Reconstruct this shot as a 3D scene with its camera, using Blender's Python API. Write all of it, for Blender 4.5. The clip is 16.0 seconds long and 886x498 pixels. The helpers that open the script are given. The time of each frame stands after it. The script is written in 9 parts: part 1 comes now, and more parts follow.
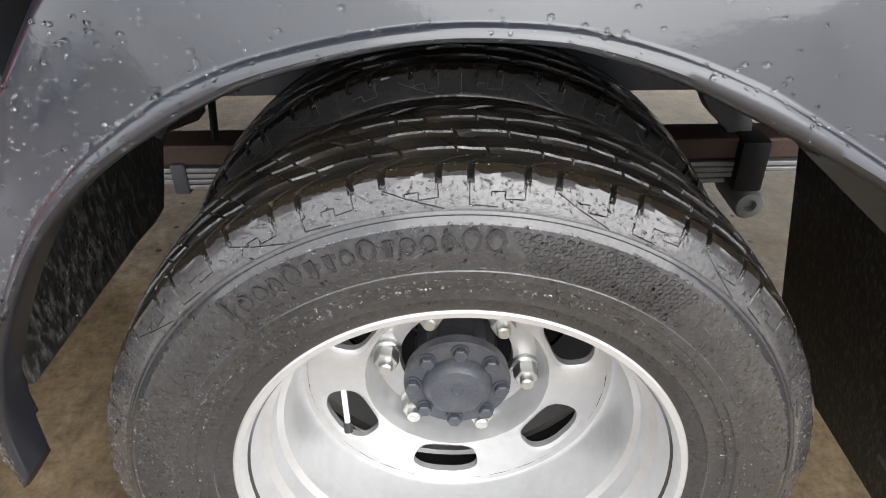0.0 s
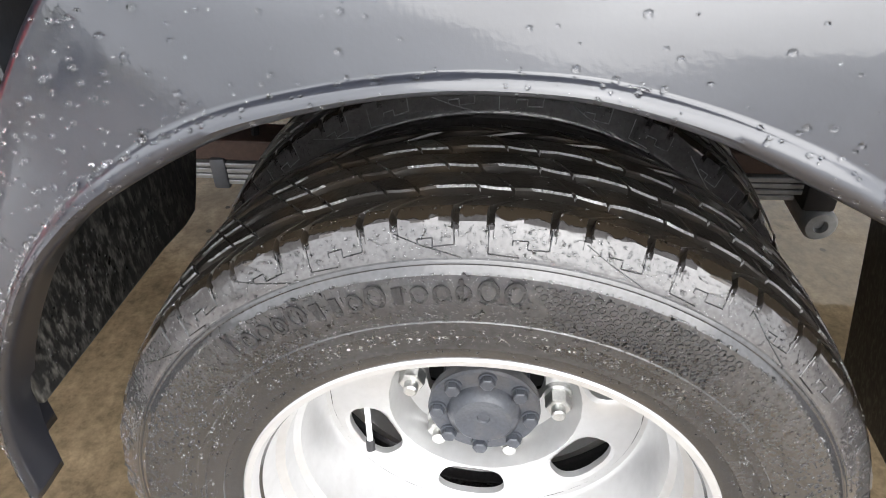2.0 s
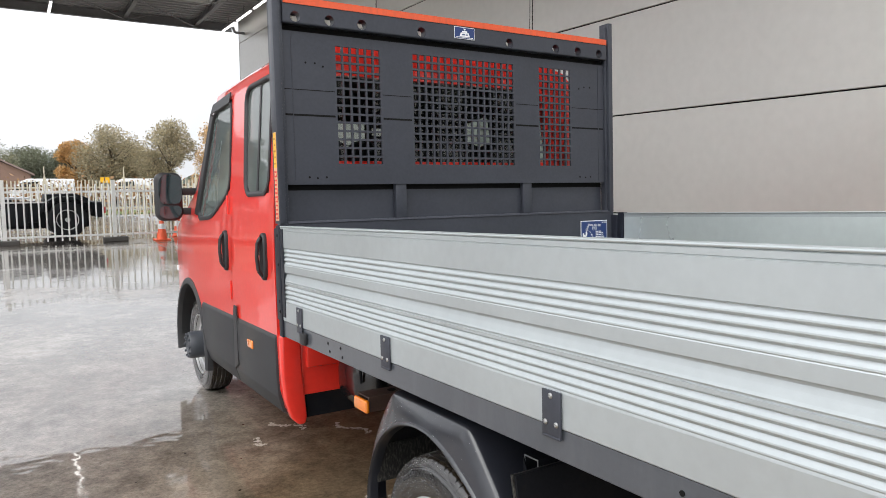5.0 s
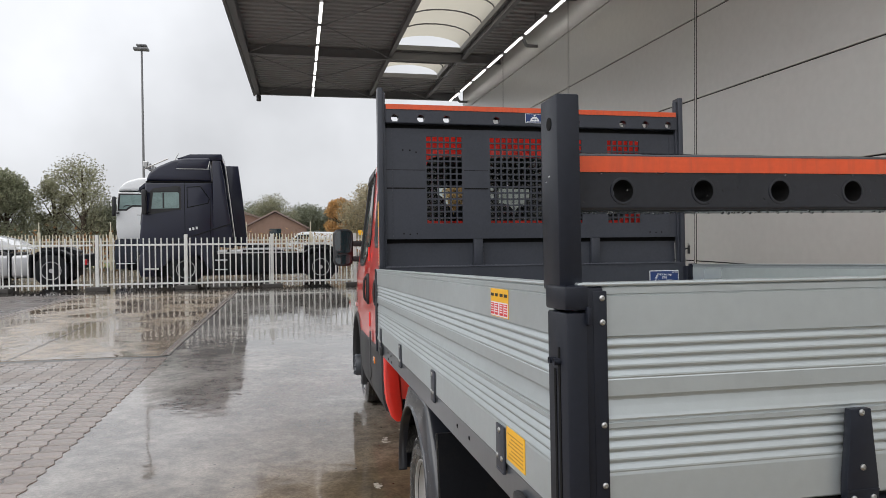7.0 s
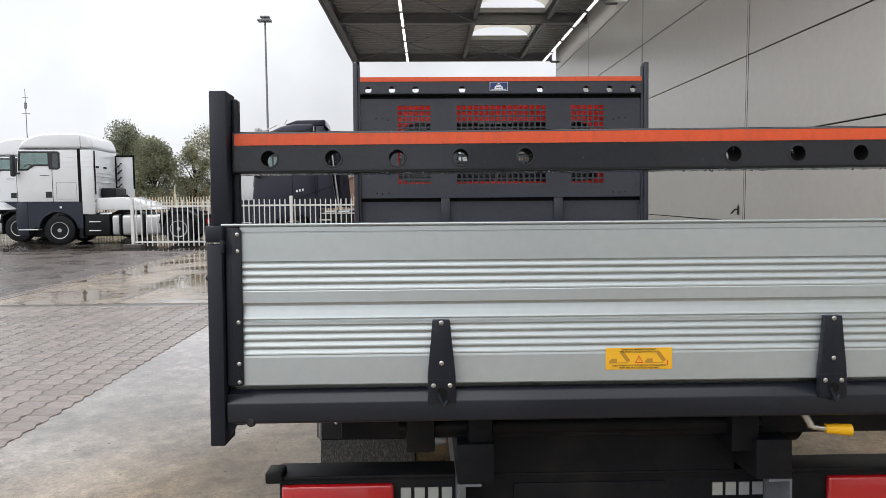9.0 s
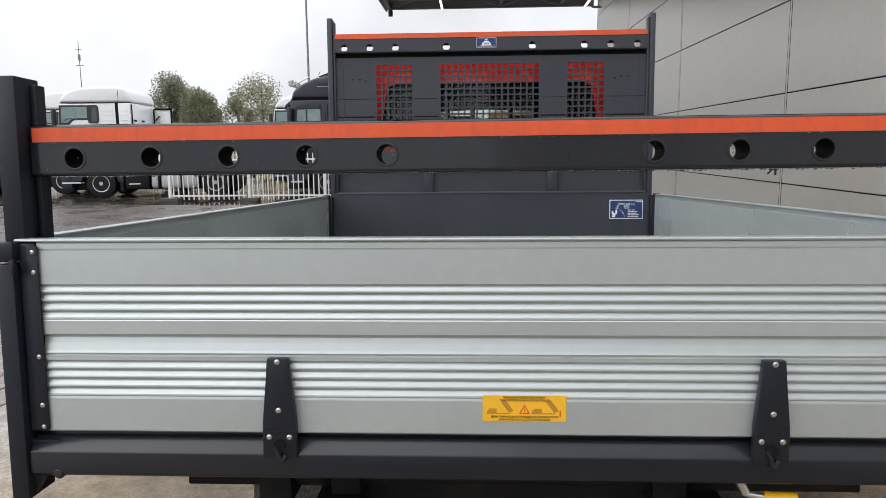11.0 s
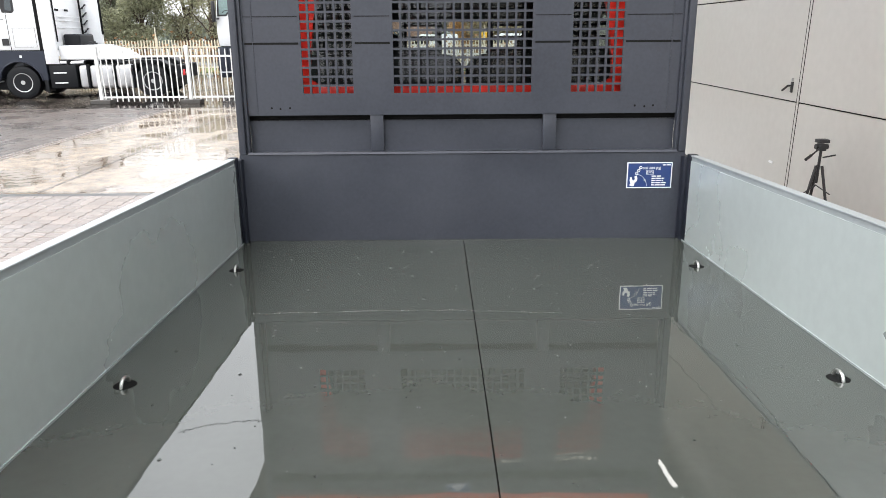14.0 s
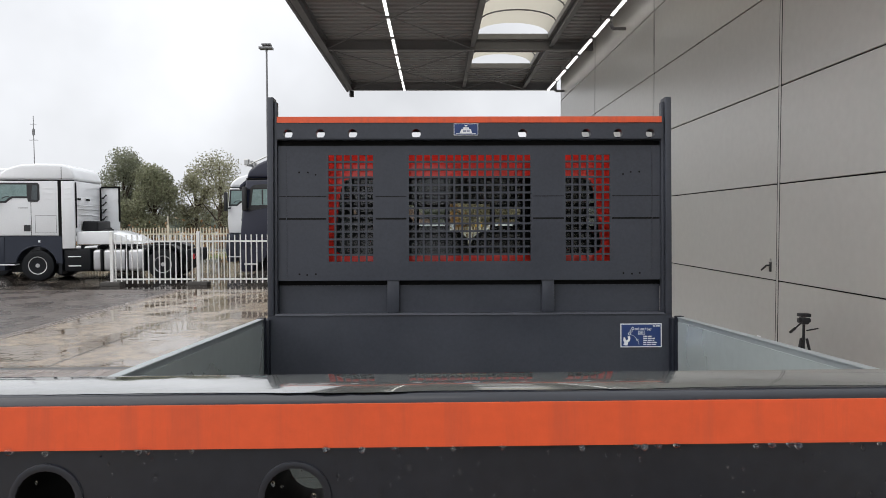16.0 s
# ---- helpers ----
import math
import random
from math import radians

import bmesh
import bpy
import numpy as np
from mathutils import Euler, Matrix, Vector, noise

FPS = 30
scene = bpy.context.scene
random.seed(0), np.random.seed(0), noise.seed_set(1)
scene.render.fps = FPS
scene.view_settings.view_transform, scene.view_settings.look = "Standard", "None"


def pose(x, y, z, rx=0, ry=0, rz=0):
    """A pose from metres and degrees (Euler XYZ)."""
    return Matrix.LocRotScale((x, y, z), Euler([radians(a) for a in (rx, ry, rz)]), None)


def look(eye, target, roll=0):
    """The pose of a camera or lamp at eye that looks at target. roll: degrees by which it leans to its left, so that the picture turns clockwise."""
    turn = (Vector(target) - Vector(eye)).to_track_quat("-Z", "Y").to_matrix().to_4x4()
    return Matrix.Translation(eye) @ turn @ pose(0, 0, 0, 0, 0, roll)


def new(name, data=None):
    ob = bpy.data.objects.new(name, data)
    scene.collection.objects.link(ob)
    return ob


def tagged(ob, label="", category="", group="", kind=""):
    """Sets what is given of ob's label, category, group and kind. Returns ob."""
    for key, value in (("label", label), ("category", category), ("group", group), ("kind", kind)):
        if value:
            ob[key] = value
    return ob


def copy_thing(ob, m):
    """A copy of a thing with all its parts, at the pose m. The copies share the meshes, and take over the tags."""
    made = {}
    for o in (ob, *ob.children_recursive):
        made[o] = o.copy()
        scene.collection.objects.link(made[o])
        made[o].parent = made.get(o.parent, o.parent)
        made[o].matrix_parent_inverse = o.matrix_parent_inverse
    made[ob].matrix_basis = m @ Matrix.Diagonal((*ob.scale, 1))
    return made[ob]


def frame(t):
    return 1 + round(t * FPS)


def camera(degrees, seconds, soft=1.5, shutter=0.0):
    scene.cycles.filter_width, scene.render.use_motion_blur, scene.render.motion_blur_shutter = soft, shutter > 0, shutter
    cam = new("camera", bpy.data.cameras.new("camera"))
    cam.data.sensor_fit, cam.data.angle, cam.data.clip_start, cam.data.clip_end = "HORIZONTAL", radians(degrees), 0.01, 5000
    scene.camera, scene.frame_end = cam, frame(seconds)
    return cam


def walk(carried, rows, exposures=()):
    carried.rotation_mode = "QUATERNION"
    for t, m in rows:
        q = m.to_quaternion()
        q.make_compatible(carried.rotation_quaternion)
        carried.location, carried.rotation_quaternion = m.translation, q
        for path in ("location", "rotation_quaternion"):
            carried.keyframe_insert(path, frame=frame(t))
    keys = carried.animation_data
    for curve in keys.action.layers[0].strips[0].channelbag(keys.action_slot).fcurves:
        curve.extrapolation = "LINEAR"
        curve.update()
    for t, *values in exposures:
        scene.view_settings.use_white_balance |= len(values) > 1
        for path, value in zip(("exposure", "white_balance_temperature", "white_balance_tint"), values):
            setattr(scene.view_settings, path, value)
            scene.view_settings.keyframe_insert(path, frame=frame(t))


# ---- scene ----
cam = camera(65.12, 16.0, soft=0.75)
PATH = [
    (0, (-1.4560, 1.8766, 0.8679), (0.2226, 1.8403, -0.2189), 1.93),
    (0.5, (-1.3066, 1.8723, 0.8170), (0.3423, 1.9139, -0.3141), 1.38),
    (1, (-1.2761, 1.8844, 0.8080), (0.3702, 1.9601, -0.3251), 0.70),
    (1.5, (-1.2889, 1.8864, 0.8172), (0.3524, 1.9802, -0.3219), 0.85),
    (2, (-1.3874, 1.8463, 0.8912), (0.2324, 1.9854, -0.2736), 1.20),
    (2.2, (-1.4869, 1.7976, 0.9581), (0.1469, 2.0411, -0.1694), 0.55),
    (2.5, (-1.6275, 1.7041, 1.0489), (0.0350, 2.1853, 0.0467), 0.44),
    (2.8, (-1.7085, 1.5722, 1.1360), (-0.0917, 2.3176, 0.2247), -0.48),
    (3, (-1.7702, 1.4531, 1.1627), (-0.1810, 2.3779, 0.3757), -0.32),
    (3.5, (-1.8967, 1.1234, 1.2838), (-0.4709, 2.3971, 0.6968), -0.17),
    (4, (-2.0210, 0.7928, 1.3849), (-0.7311, 2.2600, 0.9568), -0.21),
    (4.5, (-2.0800, 0.4574, 1.4484), (-0.9081, 2.0467, 1.1315), -0.42),
    (5, (-2.0615, 0.0835, 1.5036), (-1.0194, 1.7792, 1.3069), -0.26),
    (5.2, (-2.0447, -0.0527, 1.5143), (-1.0553, 1.6794, 1.3701), -0.17),
    (7.3, (-1.4177, -1.2754, 1.5228), (-1.0905, 0.6970, 1.4730), -0.45),
    (7.5, (-1.3387, -1.3542, 1.5251), (-1.0544, 0.6247, 1.4682), -0.41),
    (8, (-1.0508, -1.5456, 1.5149), (-0.8499, 0.4424, 1.4276), -0.50),
    (8.5, (-0.7670, -1.7132, 1.5049), (-0.6393, 0.2790, 1.3831), -0.70),
    (8.7, (-0.6718, -1.7616, 1.4967), (-0.5769, 0.2318, 1.3643), -0.59),
    (10.8, (-0.0867, -1.5042, 1.5842), (-0.1944, 0.4722, 1.2975), -0.49),
    (11, (-0.0967, -1.3923, 1.6149), (-0.1886, 0.5840, 1.3220), -0.54),
    (11.5, (-0.0852, -1.0799, 1.6381), (-0.1181, 0.8982, 1.3449), -0.32),
    (12, (-0.0735, -0.7530, 1.6402), (-0.0960, 1.2245, 1.3414), -0.31),
    (12.5, (-0.0766, -0.5070, 1.6990), (-0.0992, 1.4633, 1.3561), -0.47),
    (13, (-0.0869, -0.3152, 1.8149), (-0.0810, 1.6457, 1.4214), -0.18),
    (13.5, (-0.0885, -0.1847, 1.8487), (-0.0796, 1.7592, 1.3783), -0.36),
    (14, (-0.1112, -0.0878, 1.8526), (-0.1022, 1.8211, 1.2559), -0.41),
    (14.5, (-0.1264, -0.0701, 1.8530), (-0.1219, 1.8231, 1.2081), -0.45),
    (15, (-0.1447, -0.1034, 1.8658), (-0.1448, 1.8039, 1.2638), -0.46),
    (15.5, (-0.1727, -0.2267, 1.8519), (-0.1680, 1.7442, 1.5121), -0.37),
    (16, (-0.1835, -0.4155, 1.7863), (-0.1596, 1.5829, 1.7104), -0.18),
]
EXPOSURES = [(0.0, 1.84), (1.0, 2.04), (2.0, 2.24), (2.5, 2.16), (3.0, 1.18), (4.0, 0.9), (5.2, 0.98), (7.3, 0.38), (8.7, 0.60), (11.0, 0.66), (11.5, 0.58), (12.0, 0.60), (12.5, 0.95), (13.0, 1.26), (13.5, 1.34), (14.0, 1.61), (15.0, 1.62), (16.0, 0.50)]
walk(cam, [(t, look(eye, target, roll)) for t, eye, target, roll in PATH], EXPOSURES)

# ---- world and light: a bright overcast sky ----
world = bpy.data.worlds.new("overcast")
scene.world = world
world.use_nodes = True
wn, wl = world.node_tree.nodes, world.node_tree.links
wn.clear()
w_out = wn.new("ShaderNodeOutputWorld")
w_bg = wn.new("ShaderNodeBackground")
w_sky = wn.new("ShaderNodeTexSky")
w_sky.sky_type, w_sky.sun_disc = "NISHITA", False
w_sky.sun_elevation, w_sky.sun_rotation = radians(42), radians(250)
w_sky.air_density, w_sky.dust_density, w_sky.ozone_density = 1.0, 2.0, 1.0
w_hsv = wn.new("ShaderNodeHueSaturation")
w_hsv.inputs["Saturation"].default_value = 0.12
w_geo = wn.new("ShaderNodeTexCoord")
w_noise = wn.new("ShaderNodeTexNoise")
w_noise.inputs["Scale"].default_value, w_noise.inputs["Detail"].default_value = 2.6, 5.0
w_ramp = wn.new("ShaderNodeMapRange")
w_ramp.inputs["From Min"].default_value, w_ramp.inputs["From Max"].default_value = 0.3, 0.7
w_ramp.inputs["To Min"].default_value, w_ramp.inputs["To Max"].default_value = 0.76, 1.18
w_add = wn.new("ShaderNodeMix")          # cloud layer over the clear sky
w_add.data_type = "RGBA"
w_add.inputs[0].default_value = 0.80
w_add.inputs[7].default_value = (7.38, 7.55, 7.92, 1)
w_mul = wn.new("ShaderNodeMix")
w_mul.data_type, w_mul.blend_type = "RGBA", "MULTIPLY"
w_mul.inputs[0].default_value = 1.0
wl.new(w_sky.outputs[0], w_hsv.inputs["Color"])
wl.new(w_geo.outputs["Generated"], w_noise.inputs["Vector"])
wl.new(w_noise.outputs["Fac"], w_ramp.inputs["Value"])
wl.new(w_hsv.outputs[0], w_add.inputs[6])
wl.new(w_add.outputs[2], w_mul.inputs[6])
w_sep = wn.new("ShaderNodeSeparateXYZ")      # an overcast sky is brighter overhead
wl.new(w_geo.outputs["Generated"], w_sep.inputs[0])
w_up = wn.new("ShaderNodeMapRange")
w_up.inputs["To Min"].default_value, w_up.inputs["To Max"].default_value = 0.58, 1.24
wl.new(w_sep.outputs["Z"], w_up.inputs["Value"])
w_both = wn.new("ShaderNodeMath")
w_both.operation = "MULTIPLY"
wl.new(w_ramp.outputs[0], w_both.inputs[0])
wl.new(w_up.outputs[0], w_both.inputs[1])
wl.new(w_both.outputs[0], w_mul.inputs[7])
wl.new(w_mul.outputs[2], w_bg.inputs["Color"])
w_bg.inputs["Strength"].default_value = 0.13
wl.new(w_bg.outputs[0], w_out.inputs["Surface"])

sun = new("sun", bpy.data.lights.new("sun", "SUN"))
sun.data.energy, sun.data.angle, sun.data.color = 0.8, radians(75), (1.0, 0.97, 0.93)
sun.matrix_world = look((-20, -12, 26), (0, 0, 0))
sun["kind"] = "structure"

# ---- materials ----
def mat(name, color, rough=0.5, metal=0.0, coat=0.0, coat_rough=0.05, spec=0.5, scale=0.0, vary=0.12,
        bump=0.0, bump_scale=60.0, drops=0.0, drop_scale=90.0, rough_vary=0.0, dirt=None, dirt_scale=3.0, dirt_amount=0.4,
        streak=0.0, random_tint=0.0):
    """A painted, metal, rubber or mineral surface: two scales of tint, optional dirt, streaks, bump and water beads."""
    m = bpy.data.materials.new(name)
    m.use_nodes = True
    n, l = m.node_tree.nodes, m.node_tree.links
    b = n["Principled BSDF"]
    b.inputs["Base Color"].default_value = (*color, 1)
    b.inputs["Roughness"].default_value = rough
    b.inputs["Metallic"].default_value = metal
    b.inputs["Coat Weight"].default_value = coat
    b.inputs["Coat Roughness"].default_value = coat_rough
    b.inputs["Specular IOR Level"].default_value = spec
    tc = n.new("ShaderNodeTexCoord")
    col = None
    if scale:
        big = n.new("ShaderNodeTexNoise")
        big.inputs["Scale"].default_value, big.inputs["Detail"].default_value = scale, 6
        l.new(tc.outputs["Object"], big.inputs["Vector"])
        fine = n.new("ShaderNodeTexNoise")
        fine.inputs["Scale"].default_value, fine.inputs["Detail"].default_value = scale * 17, 3
        l.new(tc.outputs["Object"], fine.inputs["Vector"])
        add = n.new("ShaderNodeMath")
        add.operation = "ADD"
        l.new(big.outputs["Fac"], add.inputs[0])
        l.new(fine.outputs["Fac"], add.inputs[1])
        mr = n.new("ShaderNodeMapRange")
        mr.inputs["From Min"].default_value, mr.inputs["From Max"].default_value = 0.6, 1.4
        mr.inputs["To Min"].default_value, mr.inputs["To Max"].default_value = 1 - vary, 1 + vary
        l.new(add.outputs[0], mr.inputs["Value"])
        mul = n.new("ShaderNodeMix")
        mul.data_type, mul.blend_type = "RGBA", "MULTIPLY"
        mul.inputs[0].default_value = 1
        mul.inputs[6].default_value = (*color, 1)
        l.new(mr.outputs[0], mul.inputs[7])
        col = mul.outputs[2]
        if rough_vary:
            rr = n.new("ShaderNodeMapRange")
            rr.inputs["From Min"].default_value, rr.inputs["From Max"].default_value = 0.35, 0.65
            rr.inputs["To Min"].default_value, rr.inputs["To Max"].default_value = max(0.02, rough - rough_vary), min(1, rough + rough_vary)
            l.new(big.outputs["Fac"], rr.inputs["Value"])
            l.new(rr.outputs[0], b.inputs["Roughness"])
    if random_tint:
        oi = n.new("ShaderNodeObjectInfo")
        gi = n.new("ShaderNodeNewGeometry")
        s = n.new("ShaderNodeMath")
        s.operation = "ADD"
        l.new(oi.outputs["Random"], s.inputs[0])
        l.new(gi.outputs["Random Per Island"], s.inputs[1])
        fr = n.new("ShaderNodeMath")
        fr.operation = "FRACT"
        l.new(s.outputs[0], fr.inputs[0])
        mr = n.new("ShaderNodeMapRange")
        mr.inputs["To Min"].default_value, mr.inputs["To Max"].default_value = 1 - random_tint, 1 + random_tint
        l.new(fr.outputs[0], mr.inputs["Value"])
        mul = n.new("ShaderNodeMix")
        mul.data_type, mul.blend_type = "RGBA", "MULTIPLY"
        mul.inputs[0].default_value = 1
        if col:
            l.new(col, mul.inputs[6])
        else:
            mul.inputs[6].default_value = (*color, 1)
        l.new(mr.outputs[0], mul.inputs[7])
        col = mul.outputs[2]
    if dirt:
        dn = n.new("ShaderNodeTexNoise")
        dn.inputs["Scale"].default_value, dn.inputs["Detail"].default_value, dn.inputs["Roughness"].default_value = dirt_scale, 8, 0.65
        if streak:
            mp = n.new("ShaderNodeMapping")
            mp.inputs["Scale"].default_value = (1, 1, streak)
            l.new(tc.outputs["Object"], mp.inputs["Vector"])
            l.new(mp.outputs[0], dn.inputs["Vector"])
        else:
            l.new(tc.outputs["Object"], dn.inputs["Vector"])
        dr = n.new("ShaderNodeMapRange")
        dr.inputs["From Min"].default_value, dr.inputs["From Max"].default_value = 0.48, 0.68
        dr.inputs["To Max"].default_value = dirt_amount
        l.new(dn.outputs["Fac"], dr.inputs["Value"])
        mx = n.new("ShaderNodeMix")
        mx.data_type = "RGBA"
        l.new(dr.outputs[0], mx.inputs[0])
        if col:
            l.new(col, mx.inputs[6])
        else:
            mx.inputs[6].default_value = (*color, 1)
        mx.inputs[7].default_value = (*dirt, 1)
        col = mx.outputs[2]
    if col:
        l.new(col, b.inputs["Base Color"])
    normal = None
    if bump:
        bn = n.new("ShaderNodeTexNoise")
        bn.inputs["Scale"].default_value, bn.inputs["Detail"].default_value = bump_scale, 4
        l.new(tc.outputs["Object"], bn.inputs["Vector"])
        bp = n.new("ShaderNodeBump")
        bp.inputs["Strength"].default_value, bp.inputs["Distance"].default_value = bump, 0.002
        l.new(bn.outputs["Fac"], bp.inputs["Height"])
        normal = bp
    if drops:
        vo = n.new("ShaderNodeTexVoronoi")
        vo.inputs["Scale"].default_value = drop_scale
        vo.inputs["Randomness"].default_value = 1.0
        l.new(tc.outputs["Object"], vo.inputs["Vector"])
        sz = n.new("ShaderNodeSeparateColor")
        l.new(vo.outputs["Color"], sz.inputs[0])
        rad = n.new("ShaderNodeMapRange")
        rad.inputs["From Min"].default_value, rad.inputs["From Max"].default_value = 1 - drops, 1.0
        rad.inputs["To Min"].default_value, rad.inputs["To Max"].default_value = 0.0, 0.38
        l.new(sz.outputs[0], rad.inputs["Value"])
        df = n.new("ShaderNodeMath")
        df.operation = "SUBTRACT"
        l.new(rad.outputs[0], df.inputs[0])
        l.new(vo.outputs["Distance"], df.inputs[1])
        cl = n.new("ShaderNodeMath")
        cl.operation = "MAXIMUM"
        l.new(df.outputs[0], cl.inputs[0])
        sq = n.new("ShaderNodeMath")
        sq.operation = "SQRT"
        l.new(cl.outputs[0], sq.inputs[0])
        bp = n.new("ShaderNodeBump")
        bp.inputs["Strength"].default_value, bp.inputs["Distance"].default_value = 1.0, 0.35 / drop_scale
        l.new(sq.outputs[0], bp.inputs["Height"])
        if normal:
            l.new(normal.outputs[0], bp.inputs["Normal"])
        normal = bp
        wet = n.new("ShaderNodeMath")
        wet.operation = "GREATER_THAN"
        wet.inputs[1].default_value = 0.01
        l.new(cl.outputs[0], wet.inputs[0])
        rm = n.new("ShaderNodeMix")
        l.new(wet.outputs[0], rm.inputs[0])
        rm.inputs[2].default_value, rm.inputs[3].default_value = rough, 0.05
        l.new(rm.outputs[0], b.inputs["Roughness"])
    if normal:
        l.new(normal.outputs[0], b.inputs["Normal"])
    return m


def glow(name, color, strength):
    m = bpy.data.materials.new(name)
    m.use_nodes = True
    b = m.node_tree.nodes["Principled BSDF"]
    b.inputs["Base Color"].default_value = (*color, 1)
    b.inputs["Emission Color"].default_value = (*color, 1)
    b.inputs["Emission Strength"].default_value = strength
    return m


def glass(name, color=(0.9, 0.95, 0.93), rough=0.0, alpha_mix=0.80, haze=0.16):
    """Thin window glass: a sheet that lets light straight through and mirrors at its face."""
    m = bpy.data.materials.new(name)
    m.use_nodes = True
    n, l = m.node_tree.nodes, m.node_tree.links
    n.clear()
    out = n.new("ShaderNodeOutputMaterial")
    tr = n.new("ShaderNodeBsdfTransparent")
    tr.inputs[0].default_value = (*[c * alpha_mix for c in color], 1)
    gl = n.new("ShaderNodeBsdfGlossy")
    gl.inputs["Roughness"].default_value = 0.02 + rough
    wet = n.new("ShaderNodeBsdfTranslucent")          # pale part that stands in for reflected sky and through-seen daylight
    wet.inputs[0].default_value = (0.74, 0.84, 0.80, 1)
    dif = n.new("ShaderNodeBsdfDiffuse")
    dif.inputs[0].default_value = (0.60, 0.70, 0.66, 1)
    film = n.new("ShaderNodeMixShader")
    film.inputs[0].default_value = 0.5
    l.new(wet.outputs[0], film.inputs[1])
    l.new(dif.outputs[0], film.inputs[2])
    base = n.new("ShaderNodeMixShader")
    base.inputs[0].default_value = haze
    l.new(tr.outputs[0], base.inputs[1])
    l.new(film.outputs[0], base.inputs[2])
    lw = n.new("ShaderNodeLayerWeight")
    pw = n.new("ShaderNodeMath")
    pw.operation = "POWER"
    pw.inputs[1].default_value = 4.0
    l.new(lw.outputs["Facing"], pw.inputs[0])
    fr = n.new("ShaderNodeMapRange")
    fr.inputs["To Min"].default_value, fr.inputs["To Max"].default_value = 0.06, 0.95
    l.new(pw.outputs[0], fr.inputs["Value"])
    mx = n.new("ShaderNodeMixShader")
    l.new(fr.outputs[0], mx.inputs[0])
    l.new(base.outputs[0], mx.inputs[1])
    l.new(gl.outputs[0], mx.inputs[2])
    l.new(mx.outputs[0], out.inputs["Surface"])
    return m


ALU = mat("brushed_aluminium", (0.525, 0.568, 0.580), 0.44, 0.6, scale=2.0, vary=0.05, bump=0.05, bump_scale=180, rough_vary=0.06)
ALU_IN = mat("aluminium_inner", (0.63, 0.69, 0.68), 0.30, 0.50, scale=1.5, vary=0.05, rough_vary=0.08)
ANTH = mat("anthracite_paint", (0.013, 0.0155, 0.024), 0.46, 0.0, spec=0.28, coat=0.1, coat_rough=0.2, scale=4, vary=0.15, rough_vary=0.08, bump=0.05, bump_scale=220)
# Same paint as ANTH; the headboard's brighter light is put into the colour.
HEADM = mat("lighter_anthracite_paint", (0.043, 0.047, 0.060), 0.42, 0.0, spec=0.35, coat=0.1, coat_rough=0.2, scale=4, vary=0.15, rough_vary=0.08, bump=0.05, bump_scale=220, dirt=(0.062, 0.066, 0.078), dirt_scale=2.2, dirt_amount=0.35)
ANTH_WET = mat("anthracite_paint_wet", (0.017, 0.019, 0.026), 0.20, 0.0, spec=0.4, coat=0.3, coat_rough=0.04, scale=4, vary=0.15, bump=0.03, bump_scale=30)
BEAM = mat("rain_wet_beam_paint", (0.011, 0.013, 0.020), 0.28, 0.0, spec=0.32, coat=0.22, coat_rough=0.12, scale=4, vary=0.15, bump=0.02, bump_scale=30)
RED = mat("red_paint", (0.88, 0.040, 0.026), 0.28, 0.0, coat=0.8, coat_rough=0.03, scale=2, vary=0.06)
ORANGE = mat("orange_tape", (0.75, 0.105, 0.034), 0.40, 0.0, scale=6, vary=0.08, bump=0.05, bump_scale=300, dirt=(0.58, 0.095, 0.042), dirt_scale=42, dirt_amount=0.7, streak=0.08)
PLASTIC = mat("black_plastic", (0.022, 0.022, 0.024), 0.48, 0.0, scale=5, vary=0.2, bump=0.1, bump_scale=300)
TRIM = mat("grey_black_cladding", (0.030, 0.031, 0.034), 0.52, 0.0, scale=5, vary=0.15, bump=0.1, bump_scale=350, dirt=(0.10, 0.085, 0.06), dirt_scale=2, dirt_amount=0.25)
FENDER = mat("wet_fender_plastic", (0.017, 0.019, 0.026), 0.40, 0.0, spec=0.6, coat=0.70, coat_rough=0.32, scale=3, vary=0.12, bump=0.05, bump_scale=260, drops=0.16, drop_scale=75)
RUBBER = mat("wet_tyre_rubber", (0.034, 0.034, 0.036), 0.42, 0.0, spec=0.55, coat=0.55, coat_rough=0.22, scale=12, vary=0.35, bump=0.10, bump_scale=160, drops=0.14, drop_scale=260, dirt=(0.055, 0.050, 0.042), dirt_scale=14, dirt_amount=0.15)
TREAD = mat("tyre_tread_rubber", (0.016, 0.0135, 0.011), 0.42, 0.0, spec=0.4, coat=0.35, coat_rough=0.10, scale=12, vary=0.3, bump=0.3, bump_scale=180, dirt=(0.060, 0.042, 0.024), dirt_scale=14, dirt_amount=0.6)
# Lighter than RUBBER: the wet shoulder's sky sheen is in the base colour.
SHOULDER = mat("wet_sheen_shoulder_rubber", (0.064, 0.061, 0.061), 0.40, 0.0, spec=0.55, coat=0.62, coat_rough=0.22, scale=16, vary=0.35, bump=0.10, bump_scale=120, drops=0.14, drop_scale=260)
# Grey base colour stands in for bright glints along the wet edges.
RIBEDGE = mat("wet_rib_edge_glint", (0.20, 0.20, 0.20), 0.16, 0.0, spec=1.0, coat=1.0, coat_rough=0.04, scale=30, vary=0.6, bump=1.0, bump_scale=420)
# Pale grey base colour stands in for sky and canopy mirrored in the rain.
WETTOP = mat("sky_toned_rain_film", (0.125, 0.132, 0.124), 0.10, spec=0.9, coat=1.0, coat_rough=0.02, scale=6, vary=0.25, bump=0.55, bump_scale=20)
